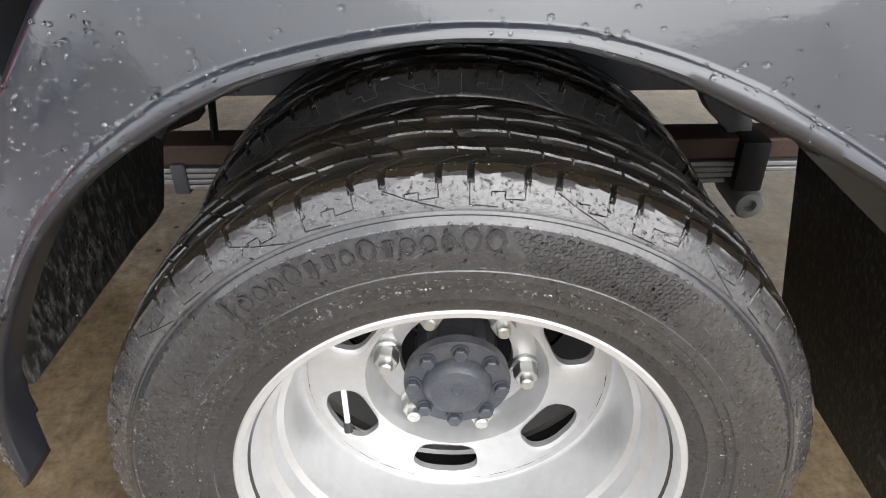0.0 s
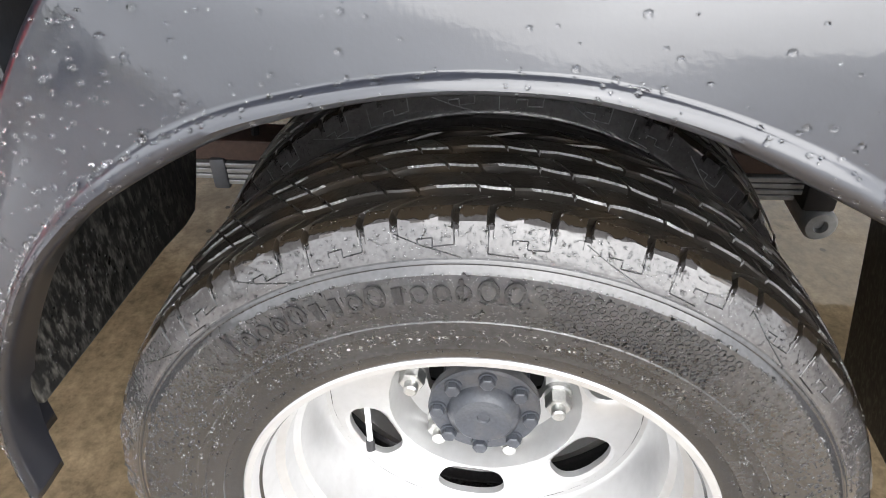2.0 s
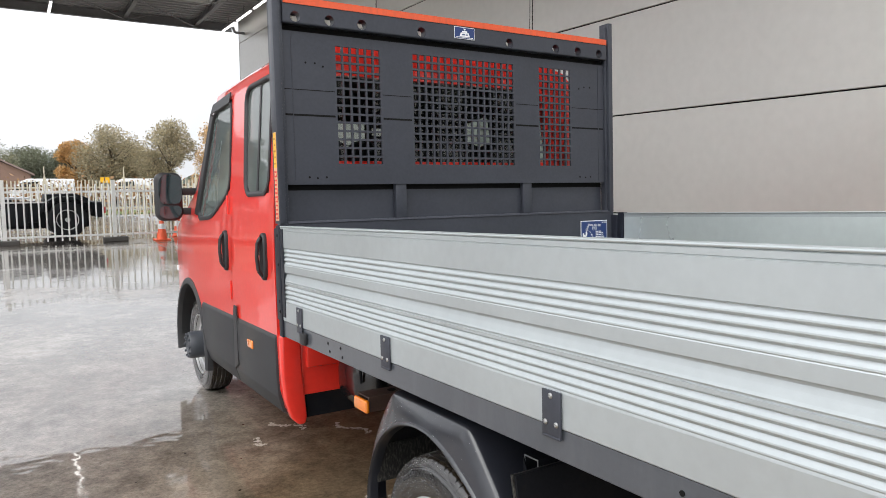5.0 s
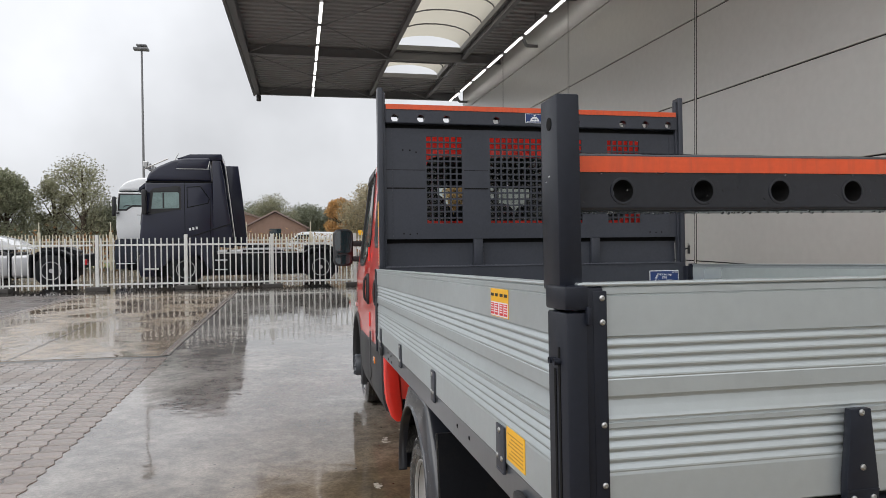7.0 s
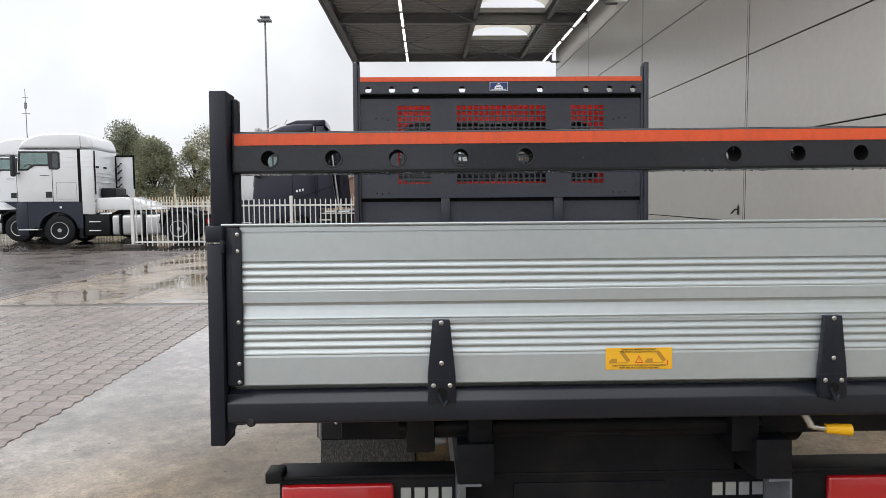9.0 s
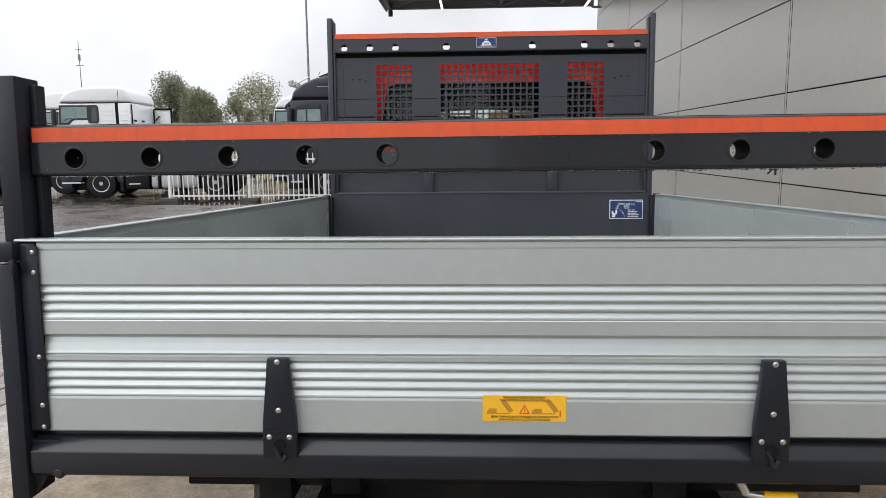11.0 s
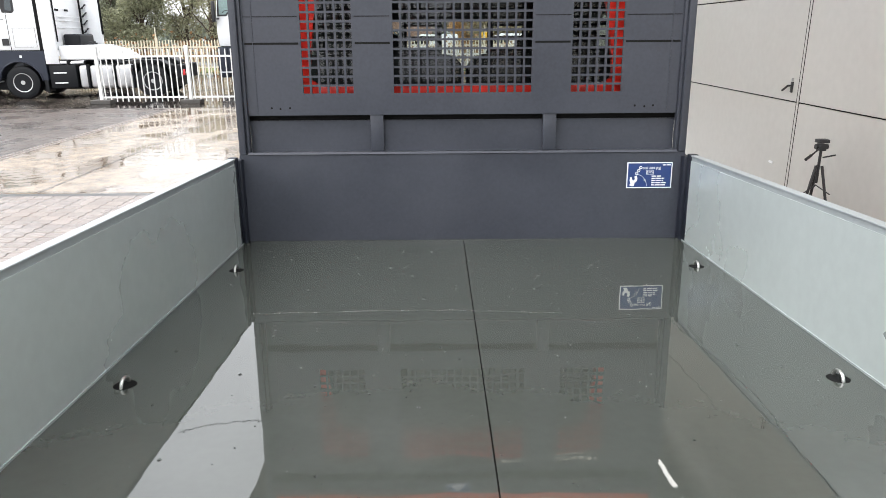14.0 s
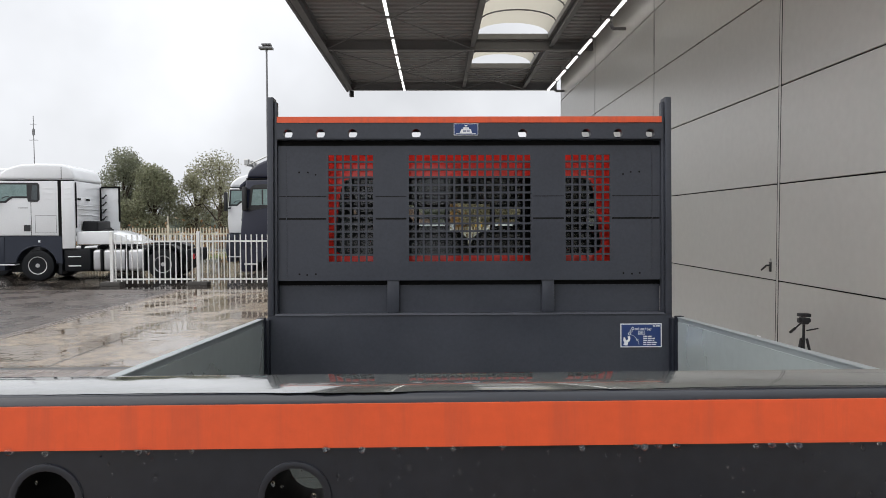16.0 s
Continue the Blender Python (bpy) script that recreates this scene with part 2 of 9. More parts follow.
DARKRUB = mat("dry_rubber", (0.020, 0.020, 0.021), 0.6, scale=8, vary=0.2, bump=0.15, bump_scale=120)
RIM = mat("silver_wheel_paint", (0.55, 0.55, 0.55), 0.30, 0.45, scale=5, vary=0.07, coat=0.4, coat_rough=0.12, dirt=(0.30, 0.27, 0.23), dirt_scale=6, dirt_amount=0.25)
ZINC = mat("zinc_plated_steel", (0.62, 0.62, 0.60), 0.34, 0.9, scale=20, vary=0.15, bump=0.1, bump_scale=200)
STEEL = mat("bare_steel_screw", (0.50, 0.50, 0.49), 0.30, 1.0)
HUBGREY = mat("cast_hub_grey", (0.060, 0.066, 0.080), 0.45, 0.0, coat=0.2, coat_rough=0.25, scale=15, vary=0.25, bump=0.3, bump_scale=150, dirt=(0.16, 0.14, 0.12), dirt_scale=12, dirt_amount=0.4)
FRAME = mat("frame_black", (0.060, 0.066, 0.078), 0.42, scale=6, vary=0.2, bump=0.1, bump_scale=120, dirt=(0.09, 0.07, 0.05), dirt_scale=5, dirt_amount=0.35)
RUSTY = mat("rusty_steel", (0.060, 0.034, 0.026), 0.6, scale=9, vary=0.3, bump=0.3, bump_scale=120)
UNDER = mat("black_underbody", (0.009, 0.010, 0.013), 0.5, spec=0.15, scale=6, vary=0.2, bump=0.1, bump_scale=120, dirt=(0.04, 0.035, 0.028), dirt_scale=5, dirt_amount=0.3)
SIDERAIL = mat("wet_side_rail_paint", (0.066, 0.074, 0.087), 0.28, 0.0, spec=0.7, coat=0.5, coat_rough=0.2, scale=4, vary=0.12, dirt=(0.105, 0.112, 0.125), dirt_scale=14, dirt_amount=0.45, streak=0.12)
FLAP = mat("muddy_flap_rubber", (0.010, 0.010, 0.010), 0.45, scale=6, vary=0.2, bump=0.4, bump_scale=60, dirt=(0.13, 0.125, 0.112), dirt_scale=170, dirt_amount=0.7, streak=0.38)
TANKP = mat("tank_plastic", (0.006, 0.006, 0.007), 0.25, spec=0.45, coat=0.5, coat_rough=0.1, scale=5, vary=0.2)
RAIL = mat("blue_grey_frame_paint", (0.140, 0.155, 0.185), 0.40, scale=6, vary=0.2, bump=0.1, bump_scale=120, dirt=(0.12, 0.10, 0.08), dirt_scale=5, dirt_amount=0.3)
SPRINGM = mat("wet_spring_steel", (0.22, 0.225, 0.23), 0.35, 0.3, scale=8, vary=0.2)
AMBER = mat("amber_lens", (0.92, 0.25, 0.015), 0.15, coat=0.8, spec=0.7)
REDLENS = mat("red_lens", (0.55, 0.01, 0.015), 0.12, coat=0.9, spec=0.7)
YELLOW = mat("yellow_sticker", (0.92, 0.50, 0.03), 0.42, scale=8, vary=0.05)
SALMON = mat("pale_orange_sticker", (0.84, 0.46, 0.27), 0.42, scale=8, vary=0.05)
YELLOWP = mat("yellow_plastic_grip", (0.90, 0.48, 0.01), 0.38)
BLUE = mat("blue_plate", (0.018, 0.045, 0.16), 0.35)
WHITE = mat("white_print", (0.82, 0.83, 0.84), 0.4)
BLACKP = mat("black_print", (0.015, 0.015, 0.015), 0.5)
REDP = mat("red_print", (0.75, 0.03, 0.03), 0.45)
LINING = mat("dark_cab_lining", (0.045, 0.047, 0.050), 0.8, scale=10, vary=0.1)
SEAT = mat("dark_seat_fabric", (0.018, 0.019, 0.022), 0.85, scale=20, vary=0.2)
GLASS = glass("window_glass", (0.84, 0.95, 0.91), 0.0, 0.82, haze=0.42)
REARGLASS = glass("clear_cab_glass", haze=0.004, alpha_mix=0.80)
PANEL = mat("grey_wall_panel", (0.54, 0.530, 0.500), 0.33, 0.22, scale=0.7, vary=0.05, bump=0.04, bump_scale=40, rough_vary=0.03, random_tint=0.03)
JOINT = mat("dark_joint", (0.008, 0.008, 0.008), 0.75, spec=0.15)
CANSTEEL = mat("canopy_steel", (0.20, 0.20, 0.205), 0.5, 0.3, scale=2, vary=0.1)
DECK = mat("canopy_deck", (0.29, 0.29, 0.29), 0.55, 0.2, scale=2, vary=0.1)
LAMPGLOW = glow("strip_lamp", (1.0, 0.98, 0.95), 1.9)
FENCEW = mat("white_fence_paint", (0.80, 0.80, 0.78), 0.45, scale=3, vary=0.06, dirt=(0.4, 0.38, 0.33), dirt_scale=5, dirt_amount=0.3)
FENCEY = mat("weathered_cream_fence", (0.66, 0.60, 0.46), 0.55, scale=3, vary=0.1)
BLOCKM = mat("concrete_foot", (0.075, 0.07, 0.065), 0.8, scale=8, vary=0.2)
TRUCKW = mat("white_lorry_paint", (0.78, 0.79, 0.80), 0.25, coat=0.6, coat_rough=0.05, scale=1.2, vary=0.04)
TRUCKB = mat("dark_blue_lorry_paint", (0.010, 0.012, 0.030), 0.32, spec=0.4, coat=0.4, coat_rough=0.08, scale=1.2, vary=0.1)
SKIRT = mat("blue_grey_lorry_skirt", (0.026, 0.031, 0.046), 0.45, spec=0.35, scale=2, vary=0.1)
TRUCKG = mat("black_lorry_plastic", (0.008, 0.009, 0.011), 0.5, spec=0.25, scale=2, vary=0.1)
TANK = mat("aluminium_tank", (0.55, 0.55, 0.56), 0.35, 0.8, scale=4, vary=0.1)
# Opaque: reflected sky and daylight behind are put into the greenish colour.
CABGLASS = mat("sky_pale_cab_glass", (0.20, 0.29, 0.28), 0.05, spec=0.8, scale=2.5, vary=0.35)
DARKGLASS = mat("dark_glass", (0.02, 0.035, 0.04), 0.04, spec=0.8, coat=1.0, coat_rough=0.02)
BARK = mat("bark", (0.07, 0.052, 0.038), 0.9, scale=6, vary=0.3, bump=0.6, bump_scale=30)


def leaf_mat(name, color):
    """Leaves that let part of the light through, each clump in its own tint."""
    m = mat(name, color, 0.6, random_tint=0.4)
    n, l = m.node_tree.nodes, m.node_tree.links
    b = n["Principled BSDF"]
    tr = n.new("ShaderNodeBsdfTranslucent")
    l.new(b.inputs["Base Color"].links[0].from_socket, tr.inputs[0])
    ad = n.new("ShaderNodeAddShader")
    l.new(b.outputs[0], ad.inputs[0])
    l.new(tr.outputs[0], ad.inputs[1])
    l.new(ad.outputs[0], n["Material Output"].inputs["Surface"])
    return m


LEAFG = leaf_mat("green_leaves", (0.128, 0.132, 0.082))
LEAFD = leaf_mat("dark_green_leaves", (0.100, 0.106, 0.070))
LEAFO = leaf_mat("autumn_leaves", (0.25, 0.150, 0.055))
LEAFB = leaf_mat("browning_leaves", (0.185, 0.160, 0.100))
LEAFA = leaf_mat("pale_autumn_leaves", (0.27, 0.185, 0.090))
LEAFY = leaf_mat("olive_leaves", (0.128, 0.126, 0.078))
HEDGE = mat("russet_hedge", (0.26, 0.15, 0.07), 0.8, random_tint=0.4)
ROOFT = mat("brown_roof_tiles", (0.27, 0.20, 0.175), 0.7, scale=2, vary=0.15, bump=0.3, bump_scale=20)
BRICKM = mat("house_brick", (0.25, 0.16, 0.12), 0.8, scale=2, vary=0.15)
CONEM = mat("orange_cone", (0.85, 0.13, 0.05), 0.5)
CONEW = mat("cone_white_band", (0.8, 0.8, 0.8), 0.4)
GRASS = mat("verge_grass", (0.10, 0.13, 0.03), 0.9, scale=0.8, vary=0.3)


def wet_floor(name, dry, wetc, lo, hi, scale, bump=0.04, dry_rough=0.45, wet_rough=0.02, spec=0.5, ripple=0.0, specks=0.0, vary=0.35, grain=0.0, far=None):
    """A mineral or painted floor with standing water where a slow noise is low."""
    m = bpy.data.materials.new(name)
    m.use_nodes = True
    n, l = m.node_tree.nodes, m.node_tree.links
    b = n["Principled BSDF"]
    tc = n.new("ShaderNodeTexCoord")
    pud = n.new("ShaderNodeTexNoise")
    pud.inputs["Scale"].default_value, pud.inputs["Detail"].default_value, pud.inputs["Roughness"].default_value = scale, 6, 0.55
    l.new(tc.outputs["Object"], pud.inputs["Vector"])
    mr = n.new("ShaderNodeMapRange")
    mr.inputs["From Min"].default_value, mr.inputs["From Max"].default_value = lo, hi
    l.new(pud.outputs["Fac"], mr.inputs["Value"])
    fine = n.new("ShaderNodeTexNoise")
    fine.inputs["Scale"].default_value, fine.inputs["Detail"].default_value = scale * 30, 8
    l.new(tc.outputs["Object"], fine.inputs["Vector"])
    mid = n.new("ShaderNodeTexNoise")
    mid.inputs["Scale"].default_value, mid.inputs["Detail"].default_value = scale * 5, 5
    l.new(tc.outputs["Object"], mid.inputs["Vector"])
    sm = n.new("ShaderNodeMath")
    sm.operation = "ADD"
    l.new(fine.outputs["Fac"], sm.inputs[0])
    l.new(mid.outputs["Fac"], sm.inputs[1])
    v = n.new("ShaderNodeMapRange")
    v.inputs["From Min"].default_value, v.inputs["From Max"].default_value = 0.6, 1.4
    v.inputs["To Min"].default_value, v.inputs["To Max"].default_value = 1 - vary, 1 + vary
    l.new(sm.outputs[0], v.inputs["Value"])
    mx = n.new("ShaderNodeMix")
    mx.data_type = "RGBA"
    l.new(mr.outputs[0], mx.inputs[0])
    mx.inputs[6].default_value, mx.inputs[7].default_value = (*wetc, 1), (*dry, 1)
    mul = n.new("ShaderNodeMix")
    mul.data_type, mul.blend_type = "RGBA", "MULTIPLY"
    mul.inputs[0].default_value = 1
    l.new(mx.outputs[2], mul.inputs[6])
    l.new(v.outputs[0], mul.inputs[7])
    if grain:
        # sand-sized pitting of the surface
        gn = n.new("ShaderNodeTexNoise")
        gn.inputs["Scale"].default_value, gn.inputs["Detail"].default_value, gn.inputs["Roughness"].default_value = 55.0, 4, 0.7
        l.new(tc.outputs["Object"], gn.inputs["Vector"])
        gr = n.new("ShaderNodeMapRange")
        gr.inputs["From Min"].default_value, gr.inputs["From Max"].default_value = 0.36, 0.64
        gr.inputs["To Min"].default_value, gr.inputs["To Max"].default_value = 1 - grain, 1 + grain
        l.new(gn.outputs["Fac"], gr.inputs["Value"])
        gv = n.new("ShaderNodeMath")
        gv.operation = "MULTIPLY"
        l.new(v.outputs[0], gv.inputs[0])
        l.new(gr.outputs[0], gv.inputs[1])
        l.new(gv.outputs[0], mul.inputs[7])
    if far:
        # a paler, greyer tone outward stands in for sky mirrored in the wet ground
        sx = n.new("ShaderNodeSeparateXYZ")
        l.new(tc.outputs["Object"], sx.inputs[0])
        ad = n.new("ShaderNodeMath")
        ad.operation = "MULTIPLY_ADD"
        ad.inputs[1].default_value = 4.0
        l.new(pud.outputs["Fac"], ad.inputs[0])
        ax = n.new("ShaderNodeMath")
        ax.operation = "MULTIPLY_ADD"
        ax.inputs[1].default_value = -1.2
        l.new(sx.outputs[0], ax.inputs[0])
        l.new(sx.outputs[1], ax.inputs[2])
        l.new(ax.outputs[0], ad.inputs[2])
        fr = n.new("ShaderNodeMapRange")
        fr.inputs["From Min"].default_value, fr.inputs["From Max"].default_value = far[0] + 2, far[1] + 2
        l.new(ad.outputs[0], fr.inputs["Value"])
        fm = n.new("ShaderNodeMix")
        fm.data_type = "RGBA"
        l.new(fr.outputs[0], fm.inputs[0])
        l.new(mx.outputs[2], fm.inputs[6])
        f2 = n.new("ShaderNodeMix")
        f2.data_type = "RGBA"
        l.new(mr.outputs[0], f2.inputs[0])
        f2.inputs[6].default_value, f2.inputs[7].default_value = (*far[2], 1), (*far[3], 1)
        l.new(f2.outputs[2], fm.inputs[7])
        l.new(fm.outputs[2], mul.inputs[6])
        fs = n.new("ShaderNodeMapRange")
        fs.inputs["To Min"].default_value, fs.inputs["To Max"].default_value = spec, far[4]
        l.new(fr.outputs[0], fs.inputs["Value"])
    l.new(mul.outputs[2], b.inputs["Base Color"])
    rr = n.new("ShaderNodeMapRange")
    rr.inputs["To Min"].default_value, rr.inputs["To Max"].default_value = wet_rough, dry_rough
    l.new(mr.outputs[0], rr.inputs["Value"])
    l.new(rr.outputs[0], b.inputs["Roughness"])
    b.inputs["Specular IOR Level"].default_value = spec
    if far:
        l.new(fs.outputs[0], b.inputs["Specular IOR Level"])
    bp = n.new("ShaderNodeBump")
    bp.inputs["Distance"].default_value = 0.01
    bs = n.new("ShaderNodeMath")
    bs.operation = "MULTIPLY"
    bs.inputs[1].default_value = bump
    l.new(mr.outputs[0], bs.inputs[0])
    l.new(bs.outputs[0], bp.inputs["Strength"])
    l.new(fine.outputs["Fac"], bp.inputs["Height"])
    if ripple:
        wave = n.new("ShaderNodeTexNoise")
        wave.inputs["Scale"].default_value, wave.inputs["Detail"].default_value = 5.0, 2
        l.new(tc.outputs["Object"], wave.inputs["Vector"])
        rb_ = n.new("ShaderNodeBump")
        rb_.inputs["Strength"].default_value, rb_.inputs["Distance"].default_value = 1.0, ripple
        l.new(wave.outputs["Fac"], rb_.inputs["Height"])
        l.new(rb_.outputs[0], bp.inputs["Normal"])
    if specks:
        vo = n.new("ShaderNodeTexVoronoi")
        vo.inputs["Scale"].default_value = 7.0
        l.new(tc.outputs["Object"], vo.inputs["Vector"])
        lt = n.new("ShaderNodeMath")
        lt.operation = "LESS_THAN"
        lt.inputs[1].default_value = specks
        l.new(vo.outputs["Distance"], lt.inputs[0])
        sp = n.new("ShaderNodeMix")
        sp.data_type = "RGBA"
        l.new(lt.outputs[0], sp.inputs[0])
        l.new(mul.outputs[2], sp.inputs[6])
        sp.inputs[7].default_value = (0.03, 0.024, 0.016, 1)
        l.new(sp.outputs[2], b.inputs["Base Color"])
    l.new(bp.outputs[0], b.inputs["Normal"])
    return m


GROUND = wet_floor("wet_concrete", (0.275, 0.210, 0.135), (0.125, 0.095, 0.059), 0.46, 0.63, 0.35, bump=0.22, dry_rough=0.17, wet_rough=0.035, specks=0.055, vary=0.55, ripple=0.0022, grain=0.24, spec=0.20, far=(4.5, 7.0, (0.235, 0.218, 0.200), (0.36, 0.335, 0.31), 1.0))
ASPHALT = wet_floor("wet_asphalt", (0.088, 0.074, 0.062), (0.036, 0.031, 0.028), 0.42, 0.58, 0.5, bump=0.3, dry_rough=0.16, wet_rough=0.03, spec=0.5, ripple=0.0030, vary=0.4)
PAVER = mat("wet_paver", (0.24, 0.200, 0.176), 0.26, spec=0.42, scale=1.3, vary=0.3, random_tint=0.16, bump=0.2, bump_scale=60, rough_vary=0.12)
BEDFLOOR = wet_floor("wet_bed_floor", (0.070, 0.076, 0.068), (0.060, 0.066, 0.058), 0.60, 0.70, 1.2, bump=0.01, dry_rough=0.06, wet_rough=0.010, spec=1.0, ripple=0.0006, vary=0.07)

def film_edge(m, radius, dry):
    """Ends the water film of a tyre shoulder, whose pale base colour carries the sheen, in an uneven rim at the given
    radius; beyond it lies bare, browner rubber.
    """
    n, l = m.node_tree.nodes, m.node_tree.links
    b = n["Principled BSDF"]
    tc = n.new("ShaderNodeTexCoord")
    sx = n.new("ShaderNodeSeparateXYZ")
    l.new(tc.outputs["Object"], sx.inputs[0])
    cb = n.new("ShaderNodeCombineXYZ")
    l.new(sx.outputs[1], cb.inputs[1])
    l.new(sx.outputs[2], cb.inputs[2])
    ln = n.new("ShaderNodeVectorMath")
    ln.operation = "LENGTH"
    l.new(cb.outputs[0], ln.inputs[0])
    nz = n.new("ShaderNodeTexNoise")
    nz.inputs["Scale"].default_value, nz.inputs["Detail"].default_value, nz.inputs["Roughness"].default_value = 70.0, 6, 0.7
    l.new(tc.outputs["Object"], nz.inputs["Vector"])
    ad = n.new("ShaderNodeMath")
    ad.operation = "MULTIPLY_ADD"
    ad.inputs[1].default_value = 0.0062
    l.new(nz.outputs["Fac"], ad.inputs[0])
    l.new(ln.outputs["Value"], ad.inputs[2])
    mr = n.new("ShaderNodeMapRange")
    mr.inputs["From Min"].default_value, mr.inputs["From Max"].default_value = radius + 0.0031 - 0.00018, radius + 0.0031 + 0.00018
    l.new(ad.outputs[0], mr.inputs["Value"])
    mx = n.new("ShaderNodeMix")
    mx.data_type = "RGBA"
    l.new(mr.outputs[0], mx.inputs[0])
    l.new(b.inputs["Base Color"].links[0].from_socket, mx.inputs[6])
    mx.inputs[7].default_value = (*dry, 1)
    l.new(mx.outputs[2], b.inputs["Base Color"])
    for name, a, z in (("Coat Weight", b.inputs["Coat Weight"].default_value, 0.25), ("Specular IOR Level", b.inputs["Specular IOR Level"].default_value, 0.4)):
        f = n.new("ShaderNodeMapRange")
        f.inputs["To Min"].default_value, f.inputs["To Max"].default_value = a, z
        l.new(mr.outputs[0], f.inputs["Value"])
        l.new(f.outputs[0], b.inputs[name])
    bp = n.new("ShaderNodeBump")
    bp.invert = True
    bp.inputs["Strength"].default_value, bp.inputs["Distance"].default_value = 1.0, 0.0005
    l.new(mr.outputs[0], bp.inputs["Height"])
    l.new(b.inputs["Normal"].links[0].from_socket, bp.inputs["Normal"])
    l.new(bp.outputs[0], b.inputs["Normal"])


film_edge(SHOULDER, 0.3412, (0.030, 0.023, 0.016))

# ---- mesh helpers ----
def box(x0, x1, y0, y1, z0, z1, bevel=0.0, seg=2):
    bm = bmesh.new()
    bmesh.ops.create_cube(bm, size=1.0)
    sx, sy, sz = abs(x1 - x0), abs(y1 - y0), abs(z1 - z0)
    bmesh.ops.scale(bm, vec=(sx, sy, sz), verts=bm.verts)
    bmesh.ops.translate(bm, vec=((x0 + x1) / 2, (y0 + y1) / 2, (z0 + z1) / 2), verts=bm.verts)
    if bevel:
        bmesh.ops.bevel(bm, geom=bm.edges[:], offset=min(bevel, 0.45 * min(sx, sy, sz)), segments=seg, affect="EDGES", profile=0.5)
    return bm


def join(*bms):
    """One bmesh out of several."""
    out = bmesh.new()
    for b in bms:
        me = bpy.data.meshes.new("tmp")
        b.to_mesh(me)
        out.from_mesh(me)
        bpy.data.meshes.remove(me)
        b.free()
    return out


def prism(points, axis, a0, a1, bevel=0.0, seg=2):
    """A closed outline, given in the two other axes in order (xy, xz or yz), drawn out along an axis."""
    bm = bmesh.new()

    def at(p, a):
        return {"x": (a, p[0], p[1]), "y": (p[0], a, p[1]), "z": (p[0], p[1], a)}[axis]

    lo = [bm.verts.new(at(p, a0)) for p in points]
    hi = [bm.verts.new(at(p, a1)) for p in points]
    n = len(points)
    bm.faces.new(lo)
    bm.faces.new(hi[::-1])
    for i in range(n):
        bm.faces.new((lo[i], hi[i], hi[(i + 1) % n], lo[(i + 1) % n]))
    bmesh.ops.recalc_face_normals(bm, faces=bm.faces)
    if bevel:
        bmesh.ops.bevel(bm, geom=bm.edges[:], offset=bevel, segments=seg, affect="EDGES", profile=0.5)
    return bm


def lathe(profile, axis, centre, steps=48, close=False):
    """A ring or solid of turning: profile of (along the axis, radius)."""
    bm = bmesh.new()
    rings = []
    for a, r in profile:
        ring = []
        for i in range(steps):
            t = 2 * math.pi * i / steps
            u, w = r * math.cos(t), r * math.sin(t)
            v = {"x": (a, u, w), "y": (u, a, w), "z": (u, w, a)}[axis]
            ring.append(bm.verts.new((v[0] + centre[0], v[1] + centre[1], v[2] + centre[2])))
        rings.append(ring)
    pairs = list(zip(rings, rings[1:]))
    if close:
        pairs.append((rings[-1], rings[0]))
    for p, q in pairs:
        for i in range(steps):
            bm.faces.new((p[i], p[(i + 1) % steps], q[(i + 1) % steps], q[i]))
    if not close:
        for ring, (a, r) in ((rings[0], profile[0]), (rings[-1], profile[-1])):
            if r > 1e-5:
                bm.faces.new(ring)
    bmesh.ops.remove_doubles(bm, verts=bm.verts, dist=1e-6)
    bmesh.ops.recalc_face_normals(bm, faces=bm.faces)
    return bm


def cyl(axis, centre, radius, a0, a1, steps=24, bevel=0.0):
    if bevel:
        return lathe([(a0, radius - bevel), (a0 + bevel, radius), (a1 - bevel, radius), (a1, radius - bevel)], axis, centre, steps)
    return lathe([(a0, radius), (a1, radius)], axis, centre, steps)


def rod(p, q, r, steps=8, r2=None):
    """A round bar from p to q."""
    p, q = Vector(p), Vector(q)
    bm = bmesh.new()
    bmesh.ops.create_cone(bm, cap_ends=True, segments=steps, radius1=r, radius2=r if r2 is None else r2, depth=(q - p).length)
    m = Matrix.Translation((p + q) / 2) @ (q - p).to_track_quat("Z", "Y").to_matrix().to_4x4()
    bmesh.ops.transform(bm, matrix=m, verts=bm.verts)
    return bm


def link(name, bm, material, smooth=None):
    me = bpy.data.meshes.new(name)
    bm.to_mesh(me)
    bm.free()
    for m in material if isinstance(material, (list, tuple)) else [material]:
        me.materials.append(m)
    if smooth is not None:
        me.polygons.foreach_set("use_smooth", [True] * len(me.polygons))
        me.set_sharp_from_angle(angle=radians(smooth))
    return new(name, me)


def thing(name, bm, material, label, category, group="", kind="", smooth=None):
    return tagged(link(name, bm, material, smooth), label, category, group, kind)


def part(name, bm, material, parent, label="", smooth=None, lift=0.0):
    if lift:
        bmesh.ops.translate(bm, vec=(0, 0, lift), verts=bm.verts)
    ob = link(name, bm, material, smooth)
    ob.parent = parent
    if label:
        ob["label"] = label
    return ob


def shared(name, me, parent, loc, rot=None):
    """One more object on a mesh that is there already."""
    ob = new(name, me)
    ob.parent = parent
    ob.location = loc
    if rot:
        ob.rotation_euler = rot
    return ob


def smoothstep(a, b, v):
    t = min(1, max(0, (v - a) / (b - a)))
    return t * t * (3 - 2 * t)


